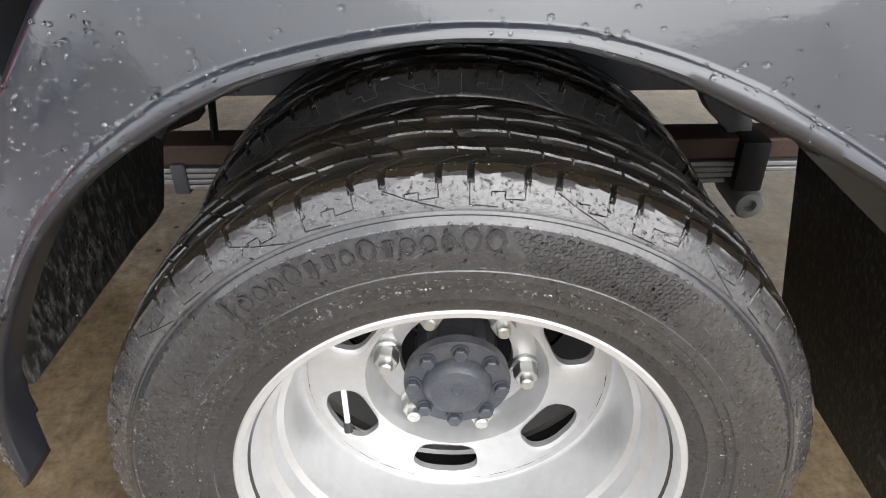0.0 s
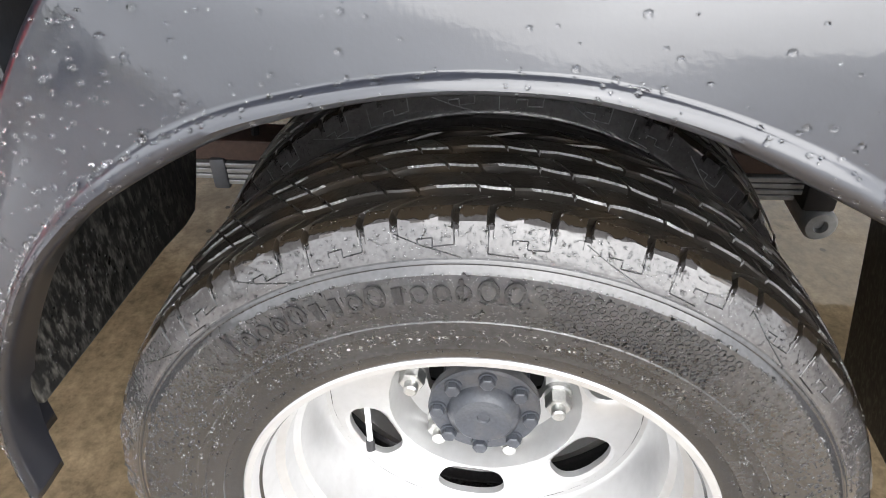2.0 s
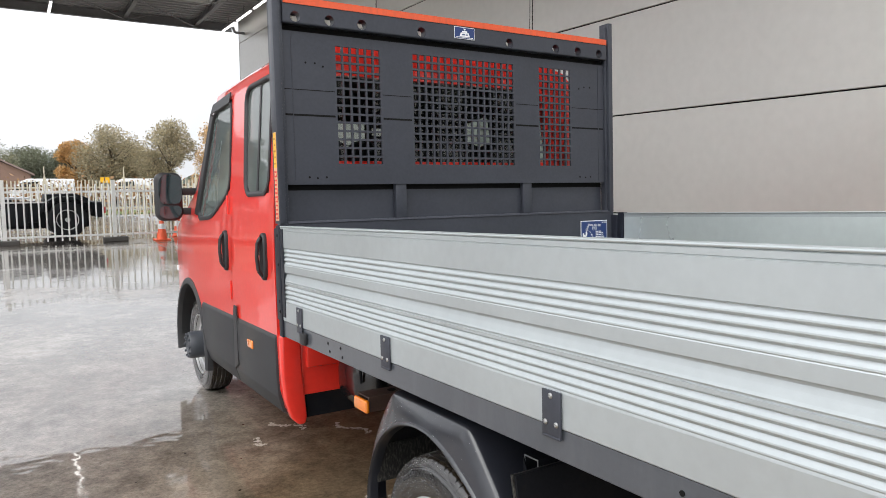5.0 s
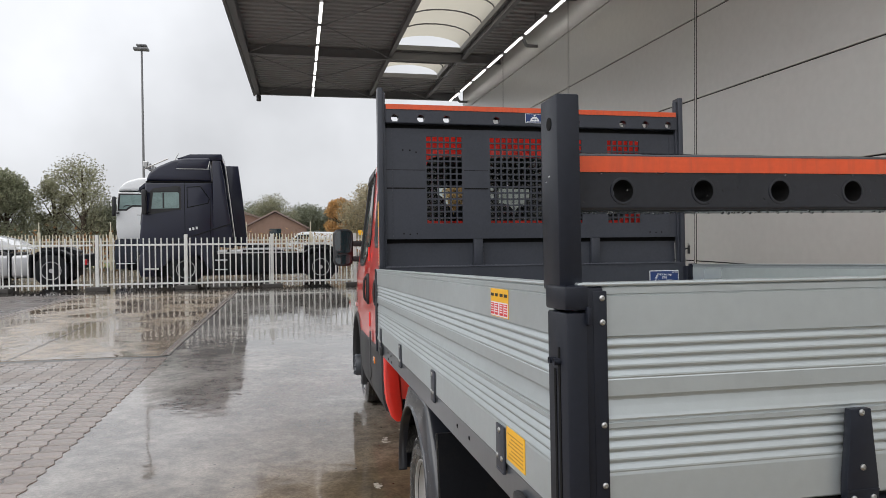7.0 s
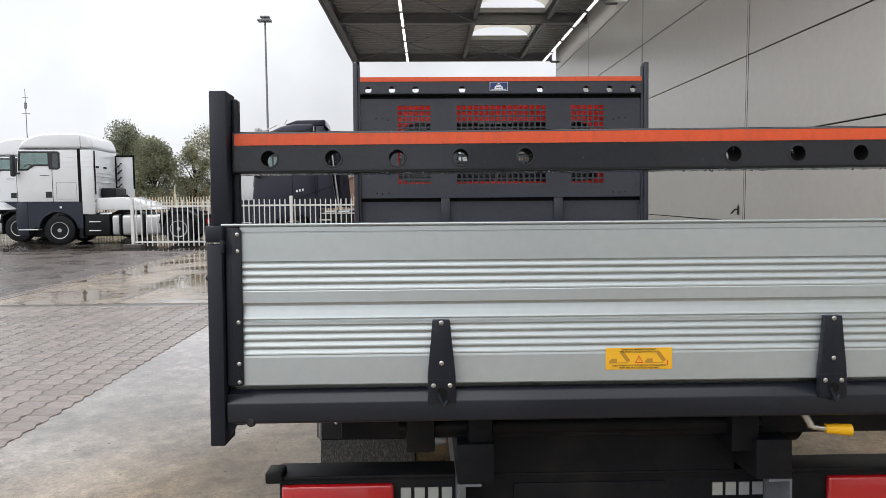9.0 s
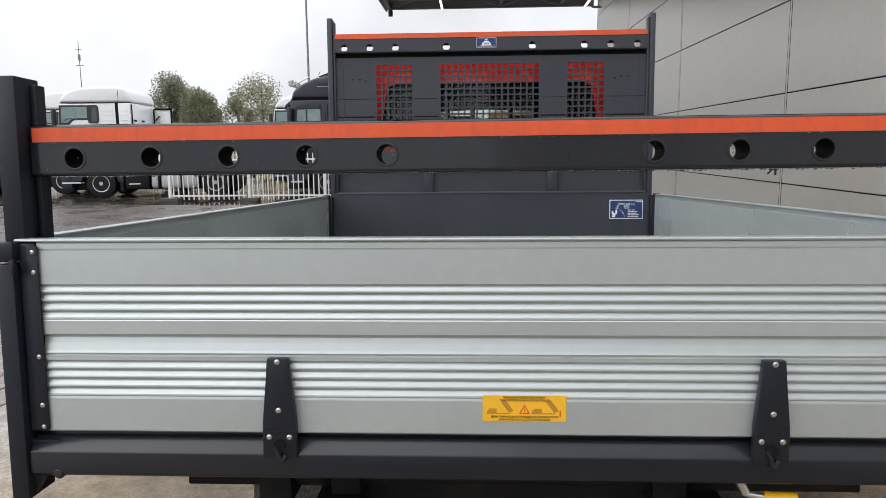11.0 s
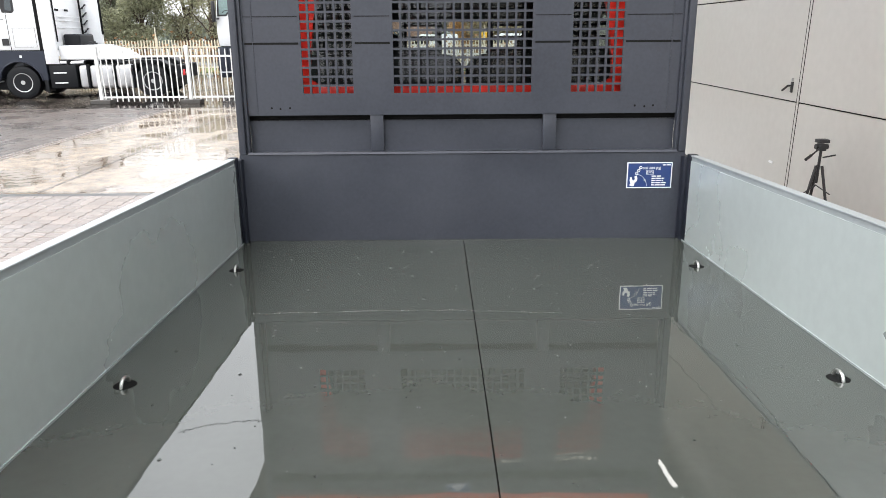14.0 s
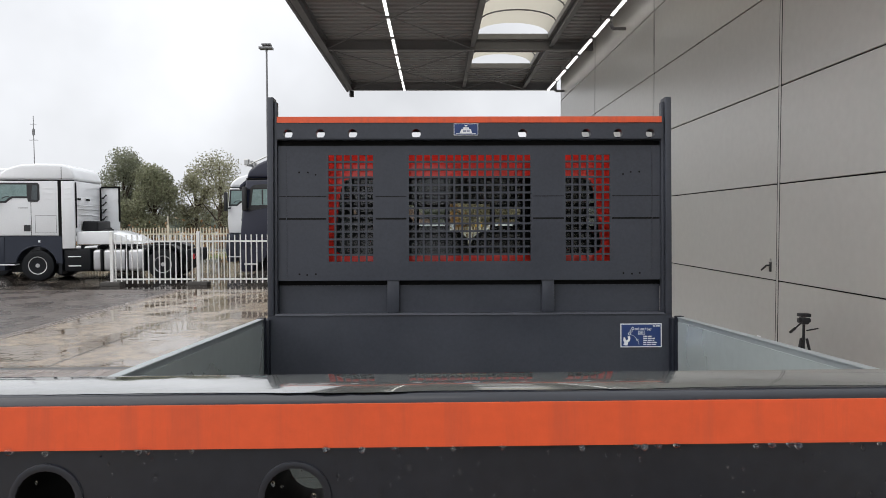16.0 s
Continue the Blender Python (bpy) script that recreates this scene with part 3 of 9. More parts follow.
def writing(text, size, material, parent, m, thick=0.0004, align="CENTER"):
    """Flat lettering as a mesh, in the plane of m (x along the line, y up)."""
    cu = bpy.data.curves.new("lettering", "FONT")
    cu.body, cu.size, cu.align_x, cu.align_y, cu.extrude = text, size, align, "CENTER", thick
    cu.resolution_u = 2
    ob = bpy.data.objects.new("lettering", cu)
    scene.collection.objects.link(ob)
    dg = bpy.context.evaluated_depsgraph_get()
    me = bpy.data.meshes.new_from_object(ob.evaluated_get(dg))
    bpy.data.objects.remove(ob)
    me.materials.clear()
    me.materials.append(material)
    out = new("lettering", me)
    out.parent = parent
    out.matrix_local = m
    return out


# ================= the tipper lorry =================
# Its body is nose-down by 2.35 degrees. Body axes: x right, y to the front, z up; y = 0 is the tailboard's face, z = 0 the bed floor.
LIFT = 1.05
truck = new("tipper_truck")
truck.empty_display_size = 0.3
truck.matrix_world = Matrix.Translation((0, -0.02, 1.02)) @ Matrix.Rotation(radians(-2.35), 4, "X") @ Matrix.Translation((0, 0, -LIFT))
tagged(truck, "red crew-cab tipper lorry with aluminium dropside bed on wet ground", "truck")


def tpart(name, bm, material, parent=None, label="", smooth=None):
    return part(name, bm, material, parent or truck, label, smooth, LIFT)


# --- dropside boards: two hollow profiles on top of one another, ribbed outside ---
def board_outline(foot=0.0):
    """(depth, height) of the outer face, from the top down; depth 0 is the outermost face, minus is inwards."""
    pts = [(-0.003, 0.4055), (0.0, 0.4025), (0.0, 0.392), (-0.0025, 0.3905), (-0.0025, 0.389), (0.0, 0.388), (0.0, 0.3175)]
    for zc in (0.3145, 0.2960, 0.2770, 0.2580):
        pts += [(-0.0055, zc + 0.001), (-0.0060, zc - 0.0012), (-0.0030, zc - 0.0055), (-0.0004, zc - 0.0105), (0.0, zc - 0.0135), (-0.0012, zc - 0.0160)]
    pts += [(0.0, 0.2400), (0.0, 0.2120), (-0.002, 0.2092), (-0.0088, 0.2085), (-0.0092, 0.2030), (-0.0064, 0.1920), (-0.0020, 0.1770), (0.0, 0.1715), (-0.001, 0.1685), (-0.0035, 0.1675), (-0.003, 0.1655), (0.0, 0.1640), (0.0, 0.1560)]
    for zc in (0.1520, 0.1325, 0.1130, 0.0935):
        pts += [(-0.0055, zc + 0.001), (-0.0060, zc - 0.0012), (-0.0030, zc - 0.0055), (-0.0004, zc - 0.0105), (0.0, zc - 0.0135), (-0.0012, zc - 0.0160)]
    return pts + [(0.0, 0.0720), (0.0, foot + 0.003), (-0.003, foot)]


THICK = 0.028


def screw(axis, sign, centre, r=0.0065):
    """A button-head screw with a socket, its head on the side of the sign."""
    prof = [(0, r), (0.0018 * sign, r * 0.96), (0.0036 * sign, r * 0.6), (0.0038 * sign, r * 0.42), (0.0022 * sign, r * 0.40), (0.0022 * sign, 0)]
    return lathe(prof, axis, centre, 12)


for side, x_out in ((-1, -1.075), (1, 1.075)):
    # side = -1 is the camera's left board: outward is -x
    pts = [(x_out + side * d, z) for d, z in board_outline(-0.009)]
    pts += [(x_out - side * THICK, -0.009), (x_out - side * THICK, 0.4055)]
    board = tpart("side_board", prism(pts, "y", 0.062, 3.068), ALU, label="ribbed silver aluminium dropside board")
    xi = x_out - side * THICK
    tpart("inner_skin", box(xi - side * 0.0035, xi - side * 0.0005, 0.064, 3.066, 0.004, 0.388), ALU_IN, board, "plain grey inner face")
    tpart("top_cap", box(x_out - side * 0.034, x_out + side * 0.002, 0.062, 3.068, 0.4058, 0.4125, 0.0028), ALU, board, "rounded bright top edge")
    tpart("end_strip", box(x_out + side * 0.0005, x_out + side * 0.003, 3.030, 3.066, 0.01, 0.40), ANTH, board)
    # hinges
    for y in (2.851, 2.058, 1.247, 0.414):
        xo = x_out + side * 0.001
        plate = join(box(xo, xo + side * 0.006, y - 0.031, y + 0.031, -0.030, 0.074, 0.004, 2),
                     box(xo - side * 0.002, xo + side * 0.008, y - 0.0305, y + 0.0305, -0.034, -0.027, 0.003, 2))
        tpart("hinge", plate, HEADM, board, "painted steel hinge plate with three screws", smooth=40)
        for dy, z in ((0.0, 0.062), (-0.018, 0.000), (0.018, 0.000)):
            part("screw", screw("x", side, (xo + side * 0.006, y + dy, z), 0.0068), STEEL, board, lift=LIFT, smooth=40)

# corner posts at the headboard end of the boards
for side in (-1, 1):
    post = tpart("front_corner_post", join(box(side * 1.042, side * 1.080, 3.072, 3.118, -0.085, 0.415, 0.004),
                                            box(side * 1.028, side * 1.060, 3.112, 3.20, -0.02, 0.40, 0.003)), ANTH, label="dark steel corner post", smooth=40)
    for z in (0.03, 0.075, 0.24, 0.37):
        part("bolt_hole", cyl("x", (0, 3.094, z), 0.007, side * 1.0798, side * 1.0815, 12), JOINT, post, lift=LIFT)
    part("bolt", lathe([(0, 0.011), (-0.006, 0.011), (-0.009, 0.006), (-0.009, 0)], "y", (side * 1.058, 3.094, 0.345), 14), ZINC, post, lift=LIFT)

# --- tailboard ---
pts = [(d * -1, z) for d, z in board_outline()]
pts += [(THICK, 0.0), (THICK, 0.4055)]
tail = tpart("tailboard", prism(pts, "x", -1.008, 1.008), ALU, label="ribbed silver aluminium tailboard")
tpart("inner_skin", box(-1.0, 1.0, THICK + 0.0005, THICK + 0.0035, 0.004, 0.388), ALU_IN, tail, "plain grey inner face")
tpart("top_cap", box(-1.055, 1.055, -0.003, 0.036, 0.4058, 0.4125, 0.0028), ALU, tail, "rounded bright top edge")
for side in (-1, 1):
    strip = tpart("end_strip", join(box(side * 1.009, side * 1.044, -0.006, 0.034, 0.002, 0.4035, 0.004),
                                    box(side * 1.003, side * 1.03, -0.0075, -0.0015, 0.004, 0.398, 0.003)), ANTH, tail, "dark end strip with five screws", smooth=40)
    for z in (0.385, 0.343, 0.164, 0.059, 0.012):
        tpart("screw", screw("y", -1, (side * 1.013, -0.0075, z), 0.0055), STEEL, tail, smooth=40)
for x in (-0.503, 0.499):
    outline = [(x - 0.022, 0.166), (x + 0.022, 0.166), (x + 0.026, 0.120), (x + 0.035, 0.030), (x + 0.036, -0.046), (x - 0.036, -0.046), (x - 0.035, 0.030), (x - 0.026, 0.120)]
    hinge = tpart("tail_hinge", join(prism(outline, "y", -0.022, -0.004, 0.003), box(x - 0.034, x + 0.034, -0.0235, -0.021, 0.012, 0.016),
                                     rod((x - 0.010, -0.026, -0.018), (x + 0.004, -0.027, -0.052), 0.005), rod((x + 0.004, -0.027, -0.052), (x + 0.014, -0.025, -0.038), 0.005)), ANTH, tail, "black cast tailboard hinge with four screws", smooth=40)
    for dx, z in ((0, 0.159), (0, 0.057), (-0.021, 0.0), (0.021, 0.0)):
        tpart("screw", screw("y", -1, (x + dx, -0.022, z), 0.0062), STEEL, tail, smooth=40)
    tpart("hinge_pin", cyl("y", (x, 0, -0.018), 0.013, -0.026, -0.02, 16), JOINT, tail)

# --- rear posts and crossbar ---
for side in (-1, 1):
    rp = tpart("rear_post", join(box(side * 1.047, side * 1.085, -0.022, 0.072, -0.146, 0.362, 0.004),
                                 box(side * 1.044, side * 1.088, -0.024, 0.074, 0.366, 0.408, 0.005),
                                 box(side * 1.040, side * 1.050, -0.030, -0.018, 0.34, 0.372, 0.003)), ANTH, label="dark painted rear corner post", smooth=40)
    tpart("slot", box(side * 1.0845, side * 1.0865, 0.010, 0.018, 0.02, 0.30), JOINT, rp)
    tpart("slot", box(side * 1.0845, side * 1.0865, 0.030, 0.038, 0.0, 0.26), JOINT, rp)
    for y in (0.012, 0.036):
        tpart("stud", cyl("x", (0, y, 0.275), 0.006, side * 1.085, side * 1.095, 12, 0.002), ANTH, rp, smooth=40)
    tpart("gusset", prism([(side * 1.048, -0.14), (side * 1.048, -0.02), (side * 0.985, -0.02), (side * 0.985, -0.096), (side * 1.025, -0.10)], "y", 0.0, 0.018), ANTH, rp)
    tpart("buffer", lathe([(0.02, 0.012), (-0.012, 0.013), (-0.018, 0.008), (-0.018, 0)], "y", (side * 0.985, 0, -0.088), 16), DARKRUB, rp, smooth=40)
    up = tpart("upper_post", join(box(side * 1.040, side * 1.083, 0.012, 0.095, 0.40, 0.748, 0.003),
                                  box(side * 1.026, side * 1.0395, 0.060, 0.095, 0.40, 0.735, 0.003)), ANTH, label="dark square upright above the rear corner", smooth=40)
    tpart("hole", cyl("x", (0, 0.05, 0.70), 0.012, side * 1.0825, side * 1.084, 16), JOINT, up)


def holed_bar(x0, x1, y0, y1, z0, z1, holes, r, n=20, weld=True):
    """A box section whose front and back walls are pierced by round sleeves."""
    bm = bmesh.new()
    xs = [x0] + [v for h in holes for v in (h - 1.5 * r, h + 1.5 * r)] + [x1]

    def quad(a, b, c, d):
        bm.faces.new([bm.verts.new(p) for p in (a, b, c, d)])
    for i in range(0, len(xs), 2):
        a, b = xs[i], xs[i + 1]
        for y in (y0, y1):
            quad((a, y, z0), (b, y, z0), (b, y, z1), (a, y, z1))
    for h in holes:
        rim = [(h + r * math.cos(2 * math.pi * k / n), HOLE_Z + r * math.sin(2 * math.pi * k / n)) for k in range(n)]
        sq = []
        for k in range(n):
            c, s = math.cos(2 * math.pi * k / n), math.sin(2 * math.pi * k / n)
            f = min(1.5 * r / max(abs(c), 1e-6), ((z1 - HOLE_Z) if s > 0 else (HOLE_Z - z0)) / max(abs(s), 1e-6))
            sq.append((h + f * c, HOLE_Z + f * s))
        for y in (y0, y1):
            for k in range(n):
                j = (k + 1) % n
                quad((rim[k][0], y, rim[k][1]), (rim[j][0], y, rim[j][1]), (sq[j][0], y, sq[j][1]), (sq[k][0], y, sq[k][1]))
        # corner fillers of the rectangle round each hole
        for k in range(n):
            p, q = sq[k], sq[(k + 1) % n]
            if abs(p[0] - q[0]) > 1e-7 and abs(p[1] - q[1]) > 1e-7:
                cx = h + math.copysign(1.5 * r, (p[0] + q[0]) / 2 - h)
                cz = z1 if (p[1] + q[1]) / 2 > HOLE_Z else z0
                for y in (y0, y1):
                    bm.faces.new([bm.verts.new(c) for c in ((p[0], y, p[1]), (cx, y, cz), (q[0], y, q[1]))])
        for k in range(n):
            j = (k + 1) % n
            quad((rim[k][0], y0, rim[k][1]), (rim[j][0], y0, rim[j][1]), (rim[j][0], y1, rim[j][1]), (rim[k][0], y1, rim[k][1]))
    if weld:
        bmesh.ops.remove_doubles(bm, verts=bm.verts, dist=1e-5)
    # rounded top and bottom
    rr, seg = 0.008, 5
    for zt, s in ((z1, 1), (z0, -1)):
        prof = [(y0 + rr - rr * math.cos(math.pi / 2 * k / seg), zt + s * rr * math.sin(math.pi / 2 * k / seg)) for k in range(seg + 1)]
        prof += [(y1 - rr + rr * math.sin(math.pi / 2 * k / seg), zt + s * rr * math.cos(math.pi / 2 * k / seg)) for k in range(seg + 1)]
        for p, q in zip(prof, prof[1:]):
            if (p[0] - q[0]) ** 2 + (p[1] - q[1]) ** 2 > 1e-12:
                quad((x0, *p), (x1, *p), (x1, *q), (x0, *q))
    for x in (x0, x1):
        quad((x, y0, z0), (x, y1, z0), (x, y1, z1), (x, y0, z1))
    if weld:
        bmesh.ops.remove_doubles(bm, verts=bm.verts, dist=1e-5)
        for f in bm.faces:
            c, n_ = f.calc_center_median(), f.normal
            wall = abs(c.y - y0) < 1e-4 or abs(c.y - y1) < 1e-4
            if (wall and n_.y * (c.y - (y0 + y1) / 2) < 0) or (c.z > z1 + 1e-4 and n_.z < 0) or (c.z < z0 - 1e-4 and n_.z > 0):
                f.normal_flip()
    return bm


HOLE_Z = 0.583
REAR_HOLES = [-0.942, -0.777, -0.612, -0.447, -0.279, 0.269, 0.439, 0.606, 0.772, 0.936]
bar = tpart("rear_crossbar", holed_bar(-1.036, 1.036, 0.047, 0.127, 0.553, 0.6455, REAR_HOLES, 0.0215), ANTH_WET, label="dark wet crossbar with round sleeves over the tailboard", smooth=35)
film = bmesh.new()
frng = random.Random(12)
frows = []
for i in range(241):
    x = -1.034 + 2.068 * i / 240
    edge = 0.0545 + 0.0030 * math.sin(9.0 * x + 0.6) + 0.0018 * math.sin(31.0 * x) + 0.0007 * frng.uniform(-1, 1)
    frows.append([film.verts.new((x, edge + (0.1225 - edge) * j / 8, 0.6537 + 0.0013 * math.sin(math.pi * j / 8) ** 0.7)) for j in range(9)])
for p, q in zip(frows, frows[1:]):
    for j in range(8):
        film.faces.new((p[j], q[j], q[j + 1], p[j + 1]))
tpart("rain_film", film, WETTOP, bar, "rain standing on the crossbar, its reflection put into a grey tone", smooth=60)
tpart("reflective_tape", box(-1.030, 1.036, 0.0445, 0.0468, 0.6175, 0.6470), ORANGE, bar, "orange reflective tape")
for h in REAR_HOLES:
    tpart("sleeve_ring", lathe([(0.0465, 0.0205), (0.0465, 0.0255), (0.0455, 0.0250), (0.0450, 0.0225), (0.0455, 0.0205)], "y", (h, 0, HOLE_Z), 24, True), ANTH_WET, bar, smooth=40)
    # near-black lining puts the shade inside the sleeve into colour
    tpart("sleeve_liner", lathe([(0.0475, 0.0208), (0.1265, 0.0208), (0.1265, 0.0214), (0.0475, 0.0214)], "y", (h, 0, HOLE_Z), 24, True), JOINT, bar, smooth=40)

bar.rotation_euler, bar.location = (0, -0.004, 0), (0.0064, 0, 0)      # the bar hangs a little lower on one side

# rear beam under the tailboard
tpart("rear_beam", prism([(0.012, -0.012), (-0.016, -0.040), (-0.016, -0.088), (-0.010, -0.094), (0.10, -0.094), (0.10, -0.012)], "x", -1.044, 1.044, 0.003), BEAM, label="dark folded steel beam below the tailboard", smooth=40)
for side in (-1, 1):
    rail = tpart("side_rail", prism([(side * 1.072, -0.010), (side * 1.072, -0.080), (side * 1.066, -0.084), (side * 1.02, -0.084), (side * 1.02, -0.010)], "y", 0.06, 3.10), SIDERAIL, label="dark folded steel side rail of the bed", smooth=40)
    for y, z in ((2.56, -0.030), (2.545, -0.060), (2.44, -0.030), (2.425, -0.062), (0.9, -0.04), (0.75, -0.04)):
        tpart("rivet_hole", cyl("x", (0, y, z), 0.006, side * 1.0715, side * 1.0735, 10), JOINT, rail)
    tpart("latch_block", box(side * 1.072, side * 1.092, 2.775, 2.830, -0.075, -0.025, 0.008), PLASTIC, rail, "black rubber stop block", smooth=40)
    tpart("latch_block", box(side * 1.072, side * 1.092, 0.235, 0.290, -0.105, -0.035, 0.008), PLASTIC, rail, "black rubber stop block", smooth=40)

# --- bed floor: two steel sheets with a seam, wet ---
bed = tpart("bed_floor", box(-1.046, 1.046, 0.029, 3.154, -0.030, -0.004), BEDFLOOR, label="dark steel bed floor under a film of water")
tpart("floor_seam", box(-0.006, 0.006, 0.031, 3.15, -0.0038, -0.002), JOINT, bed)
for x0, x1 in ((-1.044, 0.0012), (0.0046, 1.044)):
    tpart("floor_sheet", box(x0, x1, 0.031, 3.154, -0.0035, 0.004), BEDFLOOR, bed, "dark green-grey steel sheet under rain water")
for side in (-1, 1):
    tpart("edge_bead", box(side * 1.0405, side * 1.0435, 0.04, 3.1, 0.004, 0.010), ALU, bed)
    for y in (2.66, 1.60, 0.55):
        cup = tpart("lashing_ring", lathe([(0.0042, 0.030), (0.0052, 0.026), (0.0046, 0.0)], "z", (side * 0.955, y, 0), 20), JOINT, bed, "sunken lashing ring")
        ring = bmesh.new()
        m = 14
        loops = []
        for k in range(m):
            t = math.pi * k / (m - 1)
            c = Vector((side * 0.955 + 0.0 * t, y + 0.024 * math.cos(t), 0.003 + 0.022 * math.sin(t)))
            loops.append([ring.verts.new(c + Vector((0.005 * math.cos(a), 0.005 * math.sin(a) * math.cos(t), 0.005 * math.sin(a) * math.sin(t)))) for a in [2 * math.pi * i / 8 for i in range(8)]])
        for p, q in zip(loops, loops[1:]):
            for i in range(8):
                ring.faces.new((p[i], p[(i + 1) % 8], q[(i + 1) % 8], q[i]))
        tpart("ring", ring, ZINC, cup, smooth=60)

# --- headboard ---
head = tpart("headboard", box(-1.046, 1.046, 3.155, 3.190, -0.03, 0.420, 0.003), HEADM, label="tall dark painted steel headboard with grilles")
for side in (-1, 1):
    tpart("upright", join(box(side * 1.012, side * 1.044, 3.150, 3.225, 0.42, 1.545, 0.003), box(side * 0.996, side * 1.011, 3.165, 3.20, 0.42, 1.522, 0.002)), HEADM, head, "dark upright of the headboard", smooth=40)
HOLE_Z = 1.356
HEAD_HOLES = [-0.937, -0.771, -0.605, -0.277, 0.273, 0.602, 0.768, 0.935]
tpart("top_bar", holed_bar(-0.995, 0.995, 3.150, 3.196, 1.332, 1.436, HEAD_HOLES, 0.024, weld=False), HEADM, head, "top bar with round holes")
tpart("reflective_tape", box(-0.993, 0.993, 3.1465, 3.1495, 1.412, 1.443), ORANGE, head, "orange reflective tape")
tpart("bar_flange", box(-0.99, 0.99, 3.1965, 3.1985, 1.371, 1.432), HEADM, head)
tpart("ledge", prism([(3.150, 0.420), (3.158, 0.429), (3.215, 0.429), (3.215, 0.420)], "x", -1.005, 1.005), HEADM, head)
tpart("back_panel", box(-1.000, 1.000, 3.214, 3.222, 0.429, 0.572), HEADM, head)
# Near-black strips stand in for shade under the top bar and grille panel.
for z0, z1, y in ((0.560, 0.615, 3.2235), (1.290, 1.345, 3.1985)):
    tpart("fold_back", box(-1.010, 1.010, y, y + 0.003, z0, z1), JOINT, head, "near-black sheet standing in for shade in the open fold")
for x in (-0.400, 0.408):
    tpart("stud", box(x - 0.031, x + 0.031, 3.186, 3.214, 0.429, 0.600, 0.003), HEADM, head, smooth=40)


def pierced(x0, x1, z0, z1, y0, y1, grids, pitch, gap):
    """A sheet with square holes: grids of (x, z, columns, rows)."""
    bm = bmesh.new()
    xs, zs = {x0, x1}, {z0, z1}
    holes = set()
    for gx, gz, nc, nr in grids:
        for i in range(nc):
            xs |= {round(gx + i * pitch + (pitch - gap) / 2, 5), round(gx + i * pitch + (pitch + gap) / 2, 5)}
        for j in range(nr):
            zs |= {round(gz + j * pitch + (pitch - gap) / 2, 5), round(gz + j * pitch + (pitch + gap) / 2, 5)}
    xs, zs = sorted(xs), sorted(zs)
    for gx, gz, nc, nr in grids:
        for i in range(nc):
            for j in range(nr):
                holes.add((round(gx + i * pitch + (pitch - gap) / 2, 5), round(gz + j * pitch + (pitch - gap) / 2, 5)))
    vs = {}

    def v(x, y, z):
        if (x, y, z) not in vs:
            vs[x, y, z] = bm.verts.new((x, y, z))
        return vs[x, y, z]
    for i in range(len(xs) - 1):
        for j in range(len(zs) - 1):
            a, b, c, d = xs[i], xs[i + 1], zs[j], zs[j + 1]
            if (a, c) in holes:
                for p, q in (((a, c), (b, c)), ((b, c), (b, d)), ((b, d), (a, d)), ((a, d), (a, c))):
                    bm.faces.new((v(p[0], y0, p[1]), v(q[0], y0, q[1]), v(q[0], y1, q[1]), v(p[0], y1, p[1])))
            else:
                bm.faces.new((v(a, y0, c), v(b, y0, c), v(b, y0, d), v(a, y0, d)))
                bm.faces.new((v(a, y1, c), v(a, y1, d), v(b, y1, d), v(b, y1, c)))
    bmesh.ops.recalc_face_normals(bm, faces=bm.faces)
    return bm


PITCH = 0.0402
GRIDS = [(-0.739, 0.692, 6, 14), (-0.3216, 0.692, 16, 14), (0.4945, 0.692, 6, 14)]
panel = tpart("grille_panel", pierced(-0.995, 0.995, 0.598, 1.298, 3.180, 3.192, GRIDS, PITCH, 0.0305), HEADM, head, "dark sheet with three square-holed grilles")
for z, h in ((0.919, 0.0045), (1.035, 0.0016)):
    for x0, x1 in ((-0.990, -0.745), (-0.490, -0.330), (0.330, 0.490), (0.742, 0.990)):
        tpart("panel_seam", box(x0, x1, 3.1792, 3.1806, z - h, z + h), JOINT, head)
for side in (-1, 1):
    for dx, z in ((0.800, 1.148), (0.840, 1.160), (0.885, 1.160), (0.80, 0.632), (0.845, 0.628), (0.885, 0.632)):
        tpart("rivet_hole", cyl("y", (side * dx, 0, z), 0.005, 3.1790, 3.1802, 10), JOINT, head)
    tpart("welded_edge", box(side * 0.949, side * 0.953, 3.1775, 3.181, 0.61, 1.29), HEADM, head)

